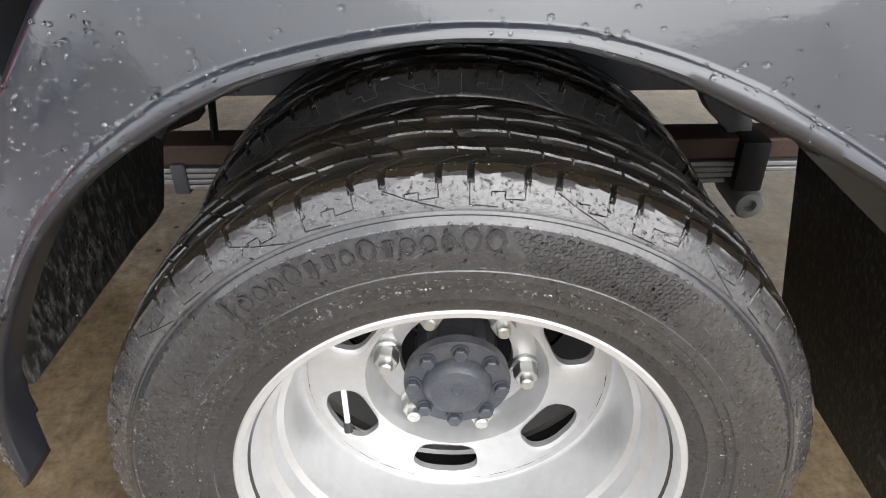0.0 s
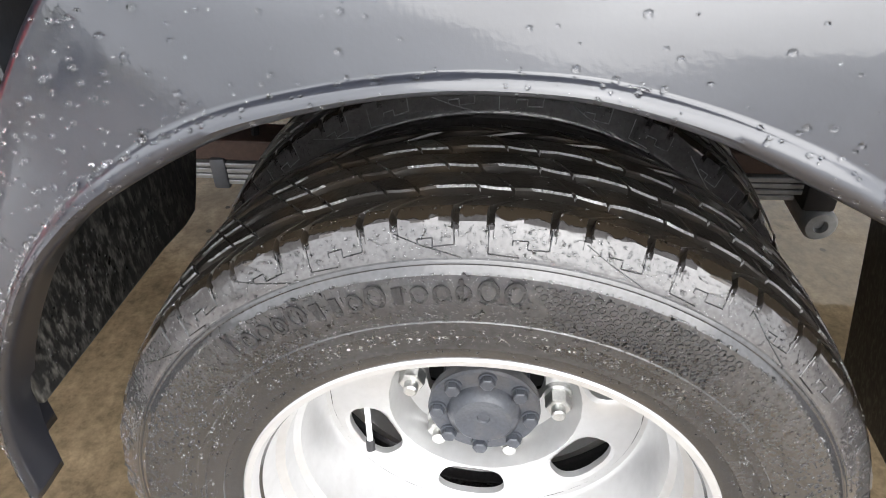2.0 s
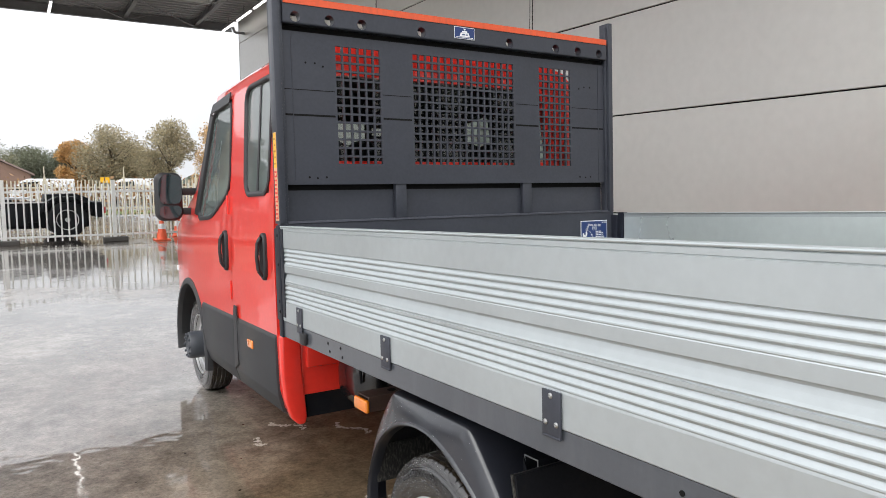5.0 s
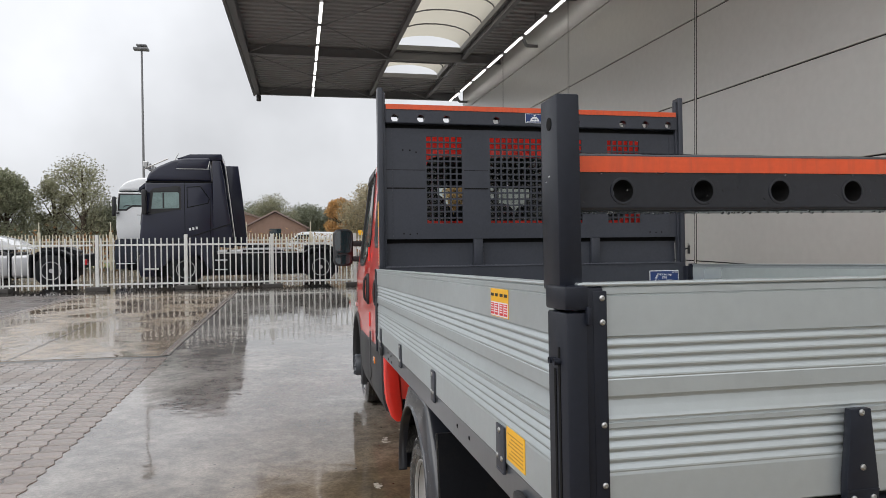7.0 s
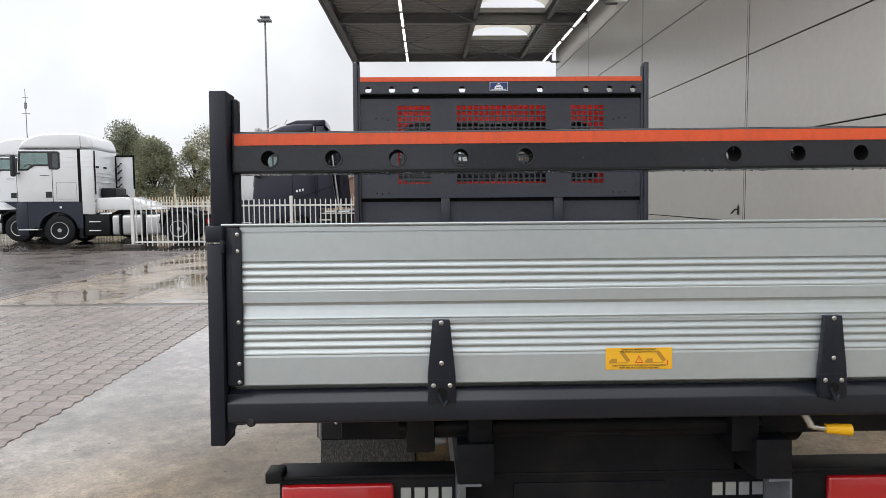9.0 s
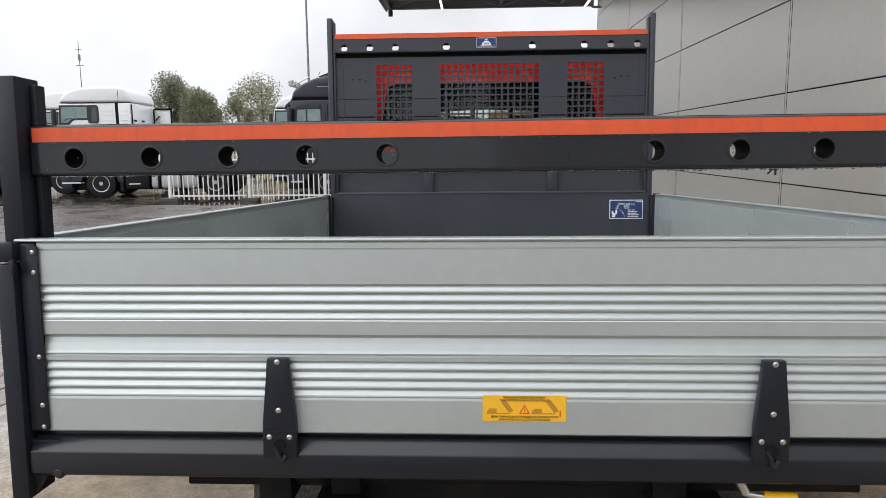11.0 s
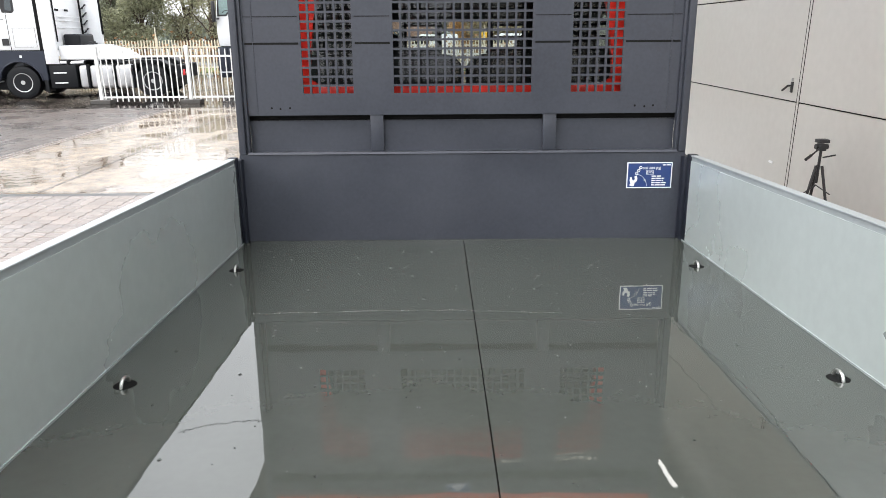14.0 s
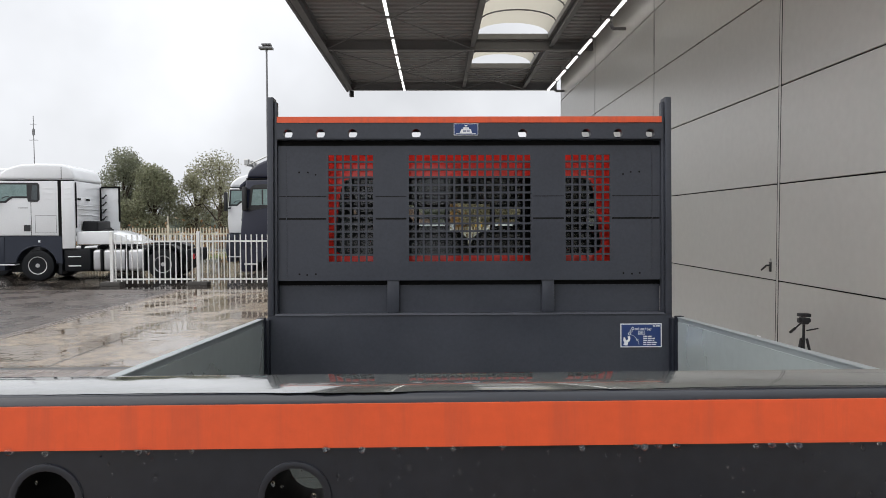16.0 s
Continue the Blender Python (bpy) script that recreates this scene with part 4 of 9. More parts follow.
# --- wheels ---
def tyre_mesh(cx, out, pairs=32):
    """A van tyre round the x axis at cx; out is the outer side's sign. Stepped ribs, paired shoulder slots, smooth shoulder band, ringed sidewall."""
    wide = (0.0, 0.010, 0.074, 0.084, 0.20, 0.36, 0.370, 0.434, 0.444, 0.58, 0.73, 0.87)
    thin = (0.0, 0.006, 0.036, 0.042, 0.20, 0.36, 0.366, 0.396, 0.402, 0.58, 0.73, 0.87)
    step = 2 * math.pi / pairs
    start = radians(8.05)
    rg = random.Random(77)
    wob = [rg.uniform(-1, 1) for _ in range(pairs * 12)]

    def crown(v):
        return 0.3475 - 0.9 * v * v
    # (x, radius, zone, slant): zones 0 sidewall, 1 rib, 2 shoulder tread, 3 groove, 4 band
    prof = [(-0.070, 0.208, 0, 0), (-0.082, 0.216, 0, 0), (-0.088, 0.232, 0, 0), (-0.0955, 0.262, 0, 0), (-0.0965, 0.285, 0, 0), (-0.0925, 0.308, 0, 0), (-0.0895, 0.312, 0, 0), (-0.0882, 0.3165, 4, 0), (-0.0840, 0.326, 4, 0), (-0.0775, 0.3355, 4, 0), (-0.0722, 0.3408, 2, 0),
            (-0.0680, 0.3424, 2, 0), (-0.0620, crown(0.062), 2, 0.004), (-0.0570, crown(0.057), 2, 0.030), (-0.0500, crown(0.05), 2, 0.078)]
    grooves = (-0.0445, -0.0150, 0.0150, 0.0445)
    for g in grooves:
        sl = 0.046 - (0.0395 - g) * 2.4
        prof += [(g - 0.0046, crown(g) - 0.0072, 3, sl), (g + 0.0046, crown(g) - 0.0072, 3, sl)]
        if g != grooves[-1]:
            for d in (0.0054, 0.0066, 0.0150, 0.0232, 0.0245):
                prof.append((g + d, crown(g + d) - (0.0015 if d in (0.0054, 0.0245) else 0), 1, 0.046 - (0.0395 - g - d) * 2.4))
    prof += [(0.0497, crown(0.05) - 0.0016, 2, 0.080), (0.0514, crown(0.0514), 2, 0.070), (0.0570, crown(0.057), 2, 0.030), (0.0620, crown(0.062), 2, 0.004), (0.0680, 0.3424, 2, 0), (0.0722, 0.3408, 5, 0), (0.0745, 0.3390, 4, 0), (0.0775, 0.3355, 4, 0), (0.0810, 0.3305, 4, 0), (0.0840, 0.3260, 4, 0), (0.0865, 0.3215, 4, 0), (0.0880, 0.3185, 4, 0), (0.0884, 0.3172, 0, 0),
             (0.0894, 0.3162, 0, 0), (0.0900, 0.3150, 0, 0), (0.0898, 0.3138, 0, 0), (0.0918, 0.3118, 0, 0), (0.0942, 0.3085, 0, 0), (0.0962, 0.2990, 0, 0), (0.0974, 0.2880, 0, 0), (0.0978, 0.2800, 0, 0), (0.0974, 0.2785, 0, 0), (0.0971, 0.2700, 0, 0), (0.0978, 0.2690, 0, 0), (0.0974, 0.2620, 0, 0), (0.0958, 0.2605, 0, 0), (0.0950, 0.2540, 0, 0), (0.0930, 0.2530, 0, 0),
             (0.0915, 0.2440, 0, 0), (0.0915, 0.2380, 0, 0), (0.0895, 0.2370, 0, 0), (0.0880, 0.2280, 0, 0), (0.0850, 0.2220, 0, 0), (0.070, 0.208, 0, 0)]
    verts, faces, mats = [], [], []
    n = pairs * 12
    for px, r, zone, slant in prof:
        ph = wide if zone in (2, 4, 5, 0) else thin
        for p in range(pairs):
            for k in range(12):
                t = start + step * (p + ph[k]) + slant
                x, rr = px, r
                if k in (1, 2, 6, 7):
                    if zone == 2:
                        rr -= 0.0068
                    elif zone == 5:
                        rr -= 0.0050
                    elif zone == 1:
                        rr -= 0.0045
                    elif zone == 4 and px > 0.074 and px < 0.079:
                        rr -= 0.0028 if px < 0.076 else 0.0010
                if zone == 5:
                    x += 0.0022 * wob[p * 12 + k] + (0.0014 if k > 8 or k == 0 else -0.0008)
                if zone in (1, 3) and 4 <= k <= 8:
                    x += 0.0022
                verts.append((cx + out * x, rr * math.cos(t), rr * math.sin(t)))
    for a in range(len(prof) - 1):
        za, zb = prof[a][2], prof[a + 1][2]
        m = 0
        if za in (1, 2, 3) or zb in (1, 2, 3):
            m = 1
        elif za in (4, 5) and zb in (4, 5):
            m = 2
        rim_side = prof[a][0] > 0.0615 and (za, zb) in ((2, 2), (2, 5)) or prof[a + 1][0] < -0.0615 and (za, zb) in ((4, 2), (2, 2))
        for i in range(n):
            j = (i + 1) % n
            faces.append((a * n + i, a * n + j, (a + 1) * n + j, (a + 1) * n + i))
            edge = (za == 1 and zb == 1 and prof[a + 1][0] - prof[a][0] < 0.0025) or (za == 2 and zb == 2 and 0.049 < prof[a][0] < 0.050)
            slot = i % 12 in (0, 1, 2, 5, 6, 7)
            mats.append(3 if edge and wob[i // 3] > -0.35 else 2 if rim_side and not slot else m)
    me = bpy.data.meshes.new("tyre")
    me.from_pydata(verts, [], faces)
    me.polygons.foreach_set("material_index", mats)
    bm = bmesh.new()
    bm.from_mesh(me)
    bpy.data.meshes.remove(me)
    bmesh.ops.recalc_face_normals(bm, faces=bm.faces)
    return bm


def polar_slab(cx, sign, r0, r1, a0, a1, hole_r, hole_a, half_r, half_t, depth, n=24):
    """A sector of a wheel disc with one rounded slot through it; x is the axis."""
    bm = bmesh.new()
    rm = hole_r
    u0, u1 = (a0 - hole_a) * rm, (a1 - hole_a) * rm
    v0, v1 = r0 - rm, r1 - rm
    inner, outer = [], []
    for k in range(n):
        t = 2 * math.pi * (k + 0.5) / n
        c, s = math.cos(t), math.sin(t)
        e = 0.7
        inner.append((half_t * math.copysign(abs(c) ** e, c), half_r * math.copysign(abs(s) ** e, s)))
        f = min((u1 if c > 0 else u0) / c, (v1 if s > 0 else v0) / s)
        outer.append((f * c, f * s))

    def pt(u, v, x):
        a, r = hole_a + u / rm, rm + v
        return (x, r * math.cos(a), r * math.sin(a))
    lip = [(1.14 * u, 1.18 * v) for u, v in inner]
    for k in range(n):
        j = (k + 1) % n
        for A, xa, B, xb in ((inner, cx - sign * depth, inner, cx - sign * 0.003), (inner, cx - sign * 0.003, lip, cx), (lip, cx, outer, cx)):
            bm.faces.new([bm.verts.new(p) for p in (pt(*A[k], xa), pt(*A[j], xa), pt(*B[j], xb), pt(*B[k], xb))])
        p, q = outer[k], outer[j]
        if abs(p[0] - q[0]) > 1e-7 and abs(p[1] - q[1]) > 1e-7:
            cu = u1 if p[0] + q[0] > 0 else u0
            cv = v1 if p[1] + q[1] > 0 else v0
            bm.faces.new([bm.verts.new(c) for c in (pt(*p, cx), pt(cu, cv, cx), pt(*q, cx))])
    bmesh.ops.remove_doubles(bm, verts=bm.verts, dist=1e-6)
    bmesh.ops.recalc_face_normals(bm, faces=bm.faces)
    return bm


def wheel(name, centre, out, cx, dish, label, turn=0.0, tyre_me=None):
    """One wheel: tyre, dished steel rim with six slots, nuts. out: the outer side's sign; dish: how far the disc lies behind the flange."""
    em = new(name)
    em.parent = truck
    em.location = (0, centre[0], centre[1] + LIFT)
    em.rotation_euler = (turn, 0, 0)
    em["label"] = label
    if tyre_me:
        shared("tyre", tyre_me, em, (0, 0, 0))
    else:
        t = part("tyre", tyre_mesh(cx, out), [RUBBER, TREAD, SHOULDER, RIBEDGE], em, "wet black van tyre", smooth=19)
        tyre_me = t.data
    fl = cx + out * 0.0815     # flange plane
    dk = fl - out * dish       # disc plane
    nk = dk - out * 0.040      # seat of the nuts
    prof = [(fl - out * 0.010, 0.2205), (fl + out * 0.001, 0.2235), (fl + out * 0.0045, 0.2200), (fl + out * 0.0040, 0.2145), (fl - out * 0.004, 0.2110), (fl - out * 0.018, 0.2095), (fl - out * 0.024, 0.2060), (fl - out * 0.040, 0.2040),
            (fl - out * 0.046, 0.1960), (fl - out * 0.066, 0.1935), (fl - out * 0.072, 0.1870), (fl - out * 0.092, 0.1850), (dk + out * 0.006, 0.1835), (dk + out * 0.001, 0.1800), (dk, 0.1745)]
    rimo = part("rim", lathe(prof, "x", (0, 0, 0), 96), RIM, em, "silver painted dished steel rim", smooth=35)
    # open the caps of the turned barrel by replacing them with the slotted disc
    me = rimo.data
    bm = bmesh.new()
    bm.from_mesh(me)
    bmesh.ops.delete(bm, geom=[f for f in bm.faces if len(f.verts) > 10], context="FACES")
    bm.to_mesh(me)
    bm.free()
    sectors = [polar_slab(dk, out, 0.1080, 0.1745, radians(60 * k - 30 - 24), radians(60 * k + 30 - 24), 0.1400, radians(60 * k - 24), 0.0245, 0.0400, 0.012) for k in range(6)]
    for sector in sectors:
        part("disc_section", sector, RIM, em, smooth=30)
    part("disc_centre", lathe([(dk, 0.1080), (dk - out * 0.004, 0.1062), (dk - out * 0.020, 0.1030), (nk + out * 0.006, 0.1005), (nk, 0.0970), (nk, 0.0690), (nk - out * 0.012, 0.0680)], "x", (0, 0, 0), 64, False), RIM, em, smooth=30)
    for ob in em.children:
        if ob.name.startswith("disc_centre"):
            b2 = bmesh.new()
            b2.from_mesh(ob.data)
            bmesh.ops.delete(b2, geom=[f for f in b2.faces if len(f.verts) > 10], context="FACES")
            b2.to_mesh(ob.data)
            b2.free()
    nut = None
    for k in range(6):
        a = radians(60 * k + 9)
        y, z = 0.0845 * math.cos(a), 0.0845 * math.sin(a)
        if nut is None:
            bm = join(lathe([(nk, 0.0175), (nk + out * 0.006, 0.0170), (nk + out * 0.008, 0.0150)], "x", (0, 0, 0), 24),
                      lathe([(nk + out * 0.007, 0.0150), (nk + out * 0.024, 0.0150), (nk + out * 0.026, 0.0135)], "x", (0, 0, 0), 6),
                      lathe([(nk + out * 0.025, 0.0085), (nk + out * 0.036, 0.0082), (nk + out * 0.038, 0.0060)], "x", (0, 0, 0), 16))
            o = part("wheel_nut", bm, ZINC, em, "zinc wheel nut", smooth=30)
            o.location = (0, y, z)
            nut = o.data
        else:
            shared("wheel_nut", nut, em, (0, y, z))
    return em, dk, tyre_me


REAR, FRONT = (1.890, -0.645), (5.410, -0.500)
rear_left, DISC, TYRE_L = wheel("rear_wheel", REAR, -1, -0.9245, 0.149, "twin rear wheel with wet tyre and silver rim")
inner_left = new("inner_rear_wheel")
inner_left.parent = truck
inner_left.location = (0, REAR[0], REAR[1] + LIFT)
inner_left["label"] = "inner tyre of the twin rear wheels"
shared("tyre", TYRE_L, inner_left, (0.232, 0, 0), (0.11, 0, 0))
part("rim", lathe([(-0.66, 0.21), (-0.78, 0.21), (-0.79, 0.19), (-0.66, 0.19)], "x", (0, 0, 0), 48, True), RIM, inner_left, smooth=40)
part("back_plate", lathe([(-0.64, 0.185), (-0.66, 0.185), (-0.67, 0.10), (-0.64, 0.10)], "x", (0, 0, 0), 40, True), DARKRUB, inner_left, "dark brake drum face")

# hub of the driven axle
hubc = join(lathe([(-0.7160, 0.050), (-0.8410, 0.047), (-0.8480, 0.0615), (-0.8620, 0.0625), (-0.8650, 0.060), (-0.8655, 0.041), (-0.8730, 0.0385), (-0.8790, 0.031), (-0.8775, 0.021), (-0.8745, 0.0125), (-0.8750, 0.0075), (-0.8730, 0.006), (-0.8730, 0.0)], "x", (0, 0, 0), 48))
hub = part("hub_cap", hubc, HUBGREY, rear_left, "grey cast hub with a ring of eight bolts", smooth=35)
bolt = None
for k in range(8):
    a = radians(45 * k + 4)
    y, z = 0.0515 * math.cos(a), 0.0515 * math.sin(a)
    if bolt is None:
        o = part("hub_bolt", join(lathe([(-0.8650, 0.0105), (-0.8675, 0.0100)], "x", (0, 0, 0), 16), lathe([(-0.8670, 0.0085), (-0.8745, 0.0085), (-0.8755, 0.0070)], "x", (0, 0, 0), 6)), HUBGREY, rear_left, smooth=30)
        o.location, bolt = (0, y, z), o.data
    else:
        shared("hub_bolt", bolt, rear_left, (0, y, z))
for k in range(5):
    a = radians(72 * k + 54)
    part("hub_web", box(-0.8410, -0.7660, 0.047 * math.cos(a) - 0.007, 0.047 * math.cos(a) + 0.007, 0.047 * math.sin(a) - 0.007, 0.047 * math.sin(a) + 0.007, 0.002), HUBGREY, rear_left)
part("valve_tube", rod((DISC + 0.010, 0.137, -0.008), (DISC - 0.011, 0.132, -0.058), 0.0036, 10), WHITE, rear_left, "white plastic valve extension", smooth=60)
part("valve_cap", rod((DISC - 0.011, 0.132, -0.057), (DISC - 0.016, 0.131, -0.068), 0.0054, 10), PLASTIC, rear_left, smooth=60)

# raised marks on the outer sidewall: unreadable lettering as bars, chevron lines, dotted field
def on_sidewall(r, a, length, height, depth, x):
    """A small raised block lying along the ring at radius r and angle a."""
    bm = box(-depth, depth * 0.2, -length / 2, length / 2, -height / 2, height / 2)
    m = Matrix.Translation((x, r * math.cos(a), r * math.sin(a))) @ Matrix.Rotation(a - math.pi / 2, 4, "X")
    bmesh.ops.transform(bm, matrix=m, verts=bm.verts)
    return bm


def raised_mark(name, bms, label=""):
    o = part(name, join(*bms), RUBBER, rear_left, label)
    o["kind"] = "stuff"
    return o


BAND_R = (0.3165, 0.3185, 0.3215, 0.3260, 0.3305, 0.3355, 0.3390, 0.3408)
BAND_X = (0.0890, 0.0882, 0.0867, 0.0842, 0.0812, 0.0777, 0.0747, 0.0722)
WALL_R = (0.2800, 0.2880, 0.2990, 0.3085)
WALL_X = (0.0978, 0.0974, 0.0962, 0.0942)


def sidewall_x(r):
    if r > 0.3125:
        return -0.9245 - float(np.interp(r, BAND_R, BAND_X))
    return -0.9245 - float(np.interp(r, WALL_R, WALL_X))


LETTER = mat("moulded_letter_rubber", (0.024, 0.024, 0.025), 0.5, spec=0.45, scale=60, vary=0.3, bump=0.8, bump_scale=500)
letters = random.Random(5)


def bowl(r, a, w, h, depth, x):
    """A raised oval ring lying on the sidewall."""
    bm = bmesh.new()
    rows = []
    for d, f in ((0.0003, 1.0), (-depth, 1.0), (-depth, 0.66), (0.0003, 0.66)):
        rows.append([bm.verts.new((d, 0.5 * w * f * math.cos(2 * math.pi * k / 18), 0.5 * h * (f if f == 1 else 0.72) * math.sin(2 * math.pi * k / 18))) for k in range(18)])
    for p, q in zip(rows, rows[1:]):
        for k in range(18):
            bm.faces.new((p[k], p[(k + 1) % 18], q[(k + 1) % 18], q[k]))
    bmesh.ops.transform(bm, matrix=Matrix.Translation((x, r * math.cos(a), r * math.sin(a))) @ Matrix.Rotation(a - math.pi / 2, 4, "X"), verts=bm.verts)
    return bm


for base, count in ((50, 13), (86.5, 3), (230, 13), (266.5, 3)):
    a = radians(base)
    for k in range(count):
        big = k in (0, 4, 8) or count == 3
        w = 0.0155 if big else letters.choice((0.0115, 0.0130))
        h = 0.0205 if big else 0.0155
        rr = 0.2965 if big else 0.2945
        mid = a + 0.5 * w / rr
        x = sidewall_x(rr) - 0.0002
        kind = letters.randrange(4) if count > 3 else (2, 0, 0)[k]
        if kind in (0, 1):
            bms = [bowl(rr, mid, w, h, 0.0011, x)]
        elif kind == 2:
            bms = [on_sidewall(rr, mid, 0.0030, h, 0.0011, x)]
        else:
            bms = [on_sidewall(rr, mid, 0.55 * w, h, 0.0011, x)]
        o = part("sidewall_shape", join(*bms), LETTER, rear_left)
        a += (w + 0.0028) / rr
for base in (98, 278):
    dots = []
    for j in range(6):
        for k in range(20 - j):
            rr = 0.3025 - 0.0056 * j
            a = radians(base) + (k * 0.0082 + 0.0041 * j) / rr
            dots.append(lathe([(0.0004, 0.0034), (-0.0009, 0.0031), (-0.0009, 0.0021), (0.0004, 0.0017)], "x", (sidewall_x(rr), rr * math.cos(a), rr * math.sin(a)), 8, True))
    raised_mark("sidewall_ring", dots)


def moulding(points, p):
    """A thin raised line on the shoulder band through (phase, radius) points of pair p."""
    out = []
    at = []
    for u, r in points:
        t = radians(8.05) + 2 * math.pi / 32 * (p + u)
        at.append(Vector((sidewall_x(r), r * math.cos(t), r * math.sin(t))))
    for a, b in zip(at, at[1:]):
        out.append(rod(a, b, 0.00055, 5))
    return out


lines = []
for p in range(32):
    lines += moulding(((0.03, 0.3385), (0.03, 0.3265), (-0.20, 0.3255), (-0.20, 0.3305), (-0.36, 0.3300), (-0.36, 0.3270)), p)
    if p % 2:
        lines += moulding(((0.39, 0.3375), (0.39, 0.3215), (0.72, 0.3205)), p)
    else:
        lines += moulding(((0.40, 0.3340), (0.68, 0.3265), (1.10, 0.3190)), p)
marks = raised_mark("shoulder_moulding", lines, "stepped moulding lines below the shoulder")
# the inner tyre's moulding lines take the same painted glint
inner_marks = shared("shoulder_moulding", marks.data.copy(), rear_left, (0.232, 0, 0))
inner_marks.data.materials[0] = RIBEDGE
inner_marks["kind"] = "stuff"

front_left, DISC_F, _ = wheel("front_wheel", FRONT, -1, -0.860, 0.03, "front wheel with silver rim and dark hub")
part("hub_cap", lathe([(-0.86, 0.100), (-0.985, 0.099), (-1.020, 0.097), (-1.032, 0.091), (-1.034, 0.070), (-1.026, 0.064), (-1.024, 0.034), (-1.031, 0.028), (-1.031, 0.0)], "x", (0, 0, 0), 40), FRAME, front_left, "dark protruding front hub", smooth=35)
fbolt = None
for k in range(10):
    a = radians(36 * k)
    y, z = 0.081 * math.cos(a), 0.081 * math.sin(a)
    if fbolt is None:
        o = part("hub_bolt", lathe([(-1.030, 0.0095), (-1.044, 0.0095), (-1.046, 0.007)], "x", (0, 0, 0), 6), FRAME, front_left, smooth=30)
        o.location, fbolt = (0, y, z), o.data
    else:
        shared("hub_bolt", fbolt, front_left, (0, y, z))
for nm, c in (("rear_wheel", REAR), ("front_wheel", FRONT)):
    far = new(nm)
    far.parent, far.location = truck, (0, c[0], c[1] + LIFT)
    far["label"] = "wheel on the far side of the lorry"
    shared("tyre", TYRE_L, far, (0, 0, 0), (0, 0, math.pi))
    part("rim", lathe([(0.86, 0.21), (0.99, 0.215), (0.99, 0.20), (0.88, 0.18), (0.87, 0.0)], "x", (0, 0, 0), 40), RIM, far, smooth=40)
far_in = new("inner_rear_wheel")
far_in.parent, far_in.location = truck, (0, REAR[0], REAR[1] + LIFT)
shared("tyre", TYRE_L, far_in, (-0.232, 0, 0), (0, 0, math.pi))

# --- rear wing: an angular plastic cover over the twin wheels ---
FEND_OUT = [(2.302, -0.568), (2.304, -0.49), (2.29, -0.42), (2.262, -0.35), (2.222, -0.275), (2.16, -0.183), (2.117, -0.133), (2.107, -0.1235), (2.093, -0.121), (2.05, -0.121), (1.87, -0.121), (1.7, -0.121), (1.667, -0.122), (1.655, -0.1255), (1.645, -0.133), (1.625, -0.155), (1.586, -0.2), (1.527, -0.268), (1.477, -0.338), (1.442, -0.415), (1.425, -0.5), (1.42, -0.59)]
FEND_IN = [(2.266, -0.568), (2.264, -0.5), (2.245, -0.435), (2.214, -0.375), (2.176, -0.318), (2.13, -0.275), (2.095, -0.252), (2.052, -0.228), (2.009, -0.209), (1.92, -0.189), (1.841, -0.191), (1.8, -0.201), (1.758, -0.216), (1.716, -0.237), (1.66, -0.265), (1.605, -0.295), (1.555, -0.342), (1.515, -0.42), (1.502, -0.59)]


def resample(pts, n):
    d = [0.0]
    for p, q in zip(pts, pts[1:]):
        d.append(d[-1] + math.dist(p, q))
    out = []
    for k in range(n):
        t = d[-1] * k / (n - 1)
        i = max(j for j in range(len(d)) if d[j] <= t + 1e-9)
        i = min(i, len(pts) - 2)
        f = (t - d[i]) / (d[i + 1] - d[i])
        out.append((pts[i][0] + f * (pts[i + 1][0] - pts[i][0]), pts[i][1] + f * (pts[i + 1][1] - pts[i][1])))
    return out


def rounded(pts, times):
    """Corner cutting of an open line, ends kept."""
    for _ in range(times):
        out = [pts[0]]
        for p, q in zip(pts, pts[1:]):
            out += [(0.75 * p[0] + 0.25 * q[0], 0.75 * p[1] + 0.25 * q[1]), (0.25 * p[0] + 0.75 * q[0], 0.25 * p[1] + 0.75 * q[1])]
        pts = out + [pts[-1]]
    return pts


def fender(side):
    """Outer face with a rounded rim above, a lip round the arch, and the roof of the wheel box."""
    n = 150
    bm = bmesh.new()
    fo, fi = resample(rounded(FEND_OUT, 1), n), resample(rounded(FEND_IN, 3), n)
    rows = []
    for f, x in ((-0.001, 0.500), (-0.001, 0.972), (0.003, 0.992), (0.018, 1.0105), (0.045, 1.0235), (0.085, 1.0315), (0.14, 1.0357), (0.6, 1.048), (0.85, 1.0543), (0.872, 1.0550), (0.892, 1.0580), (0.92, 1.0615), (0.95, 1.0625), (0.98, 1.0605), (1.0, 1.0560), (1.01, 1.048), (1.02, 1.025), (0.97, 1.025)):
        rows.append([bm.verts.new((side * (max(x, 0.972) if a[1] < -0.47 else x), a[0] + f * (b[0] - a[0]), a[1] + f * (b[1] - a[1]))) for a, b in zip(fo, fi)])
    for p, q in zip(rows, rows[1:]):
        for i in range(n - 1):
            bm.faces.new((p[i], p[i + 1], q[i + 1], q[i]))
    bmesh.ops.recalc_face_normals(bm, faces=bm.faces)
    return bm


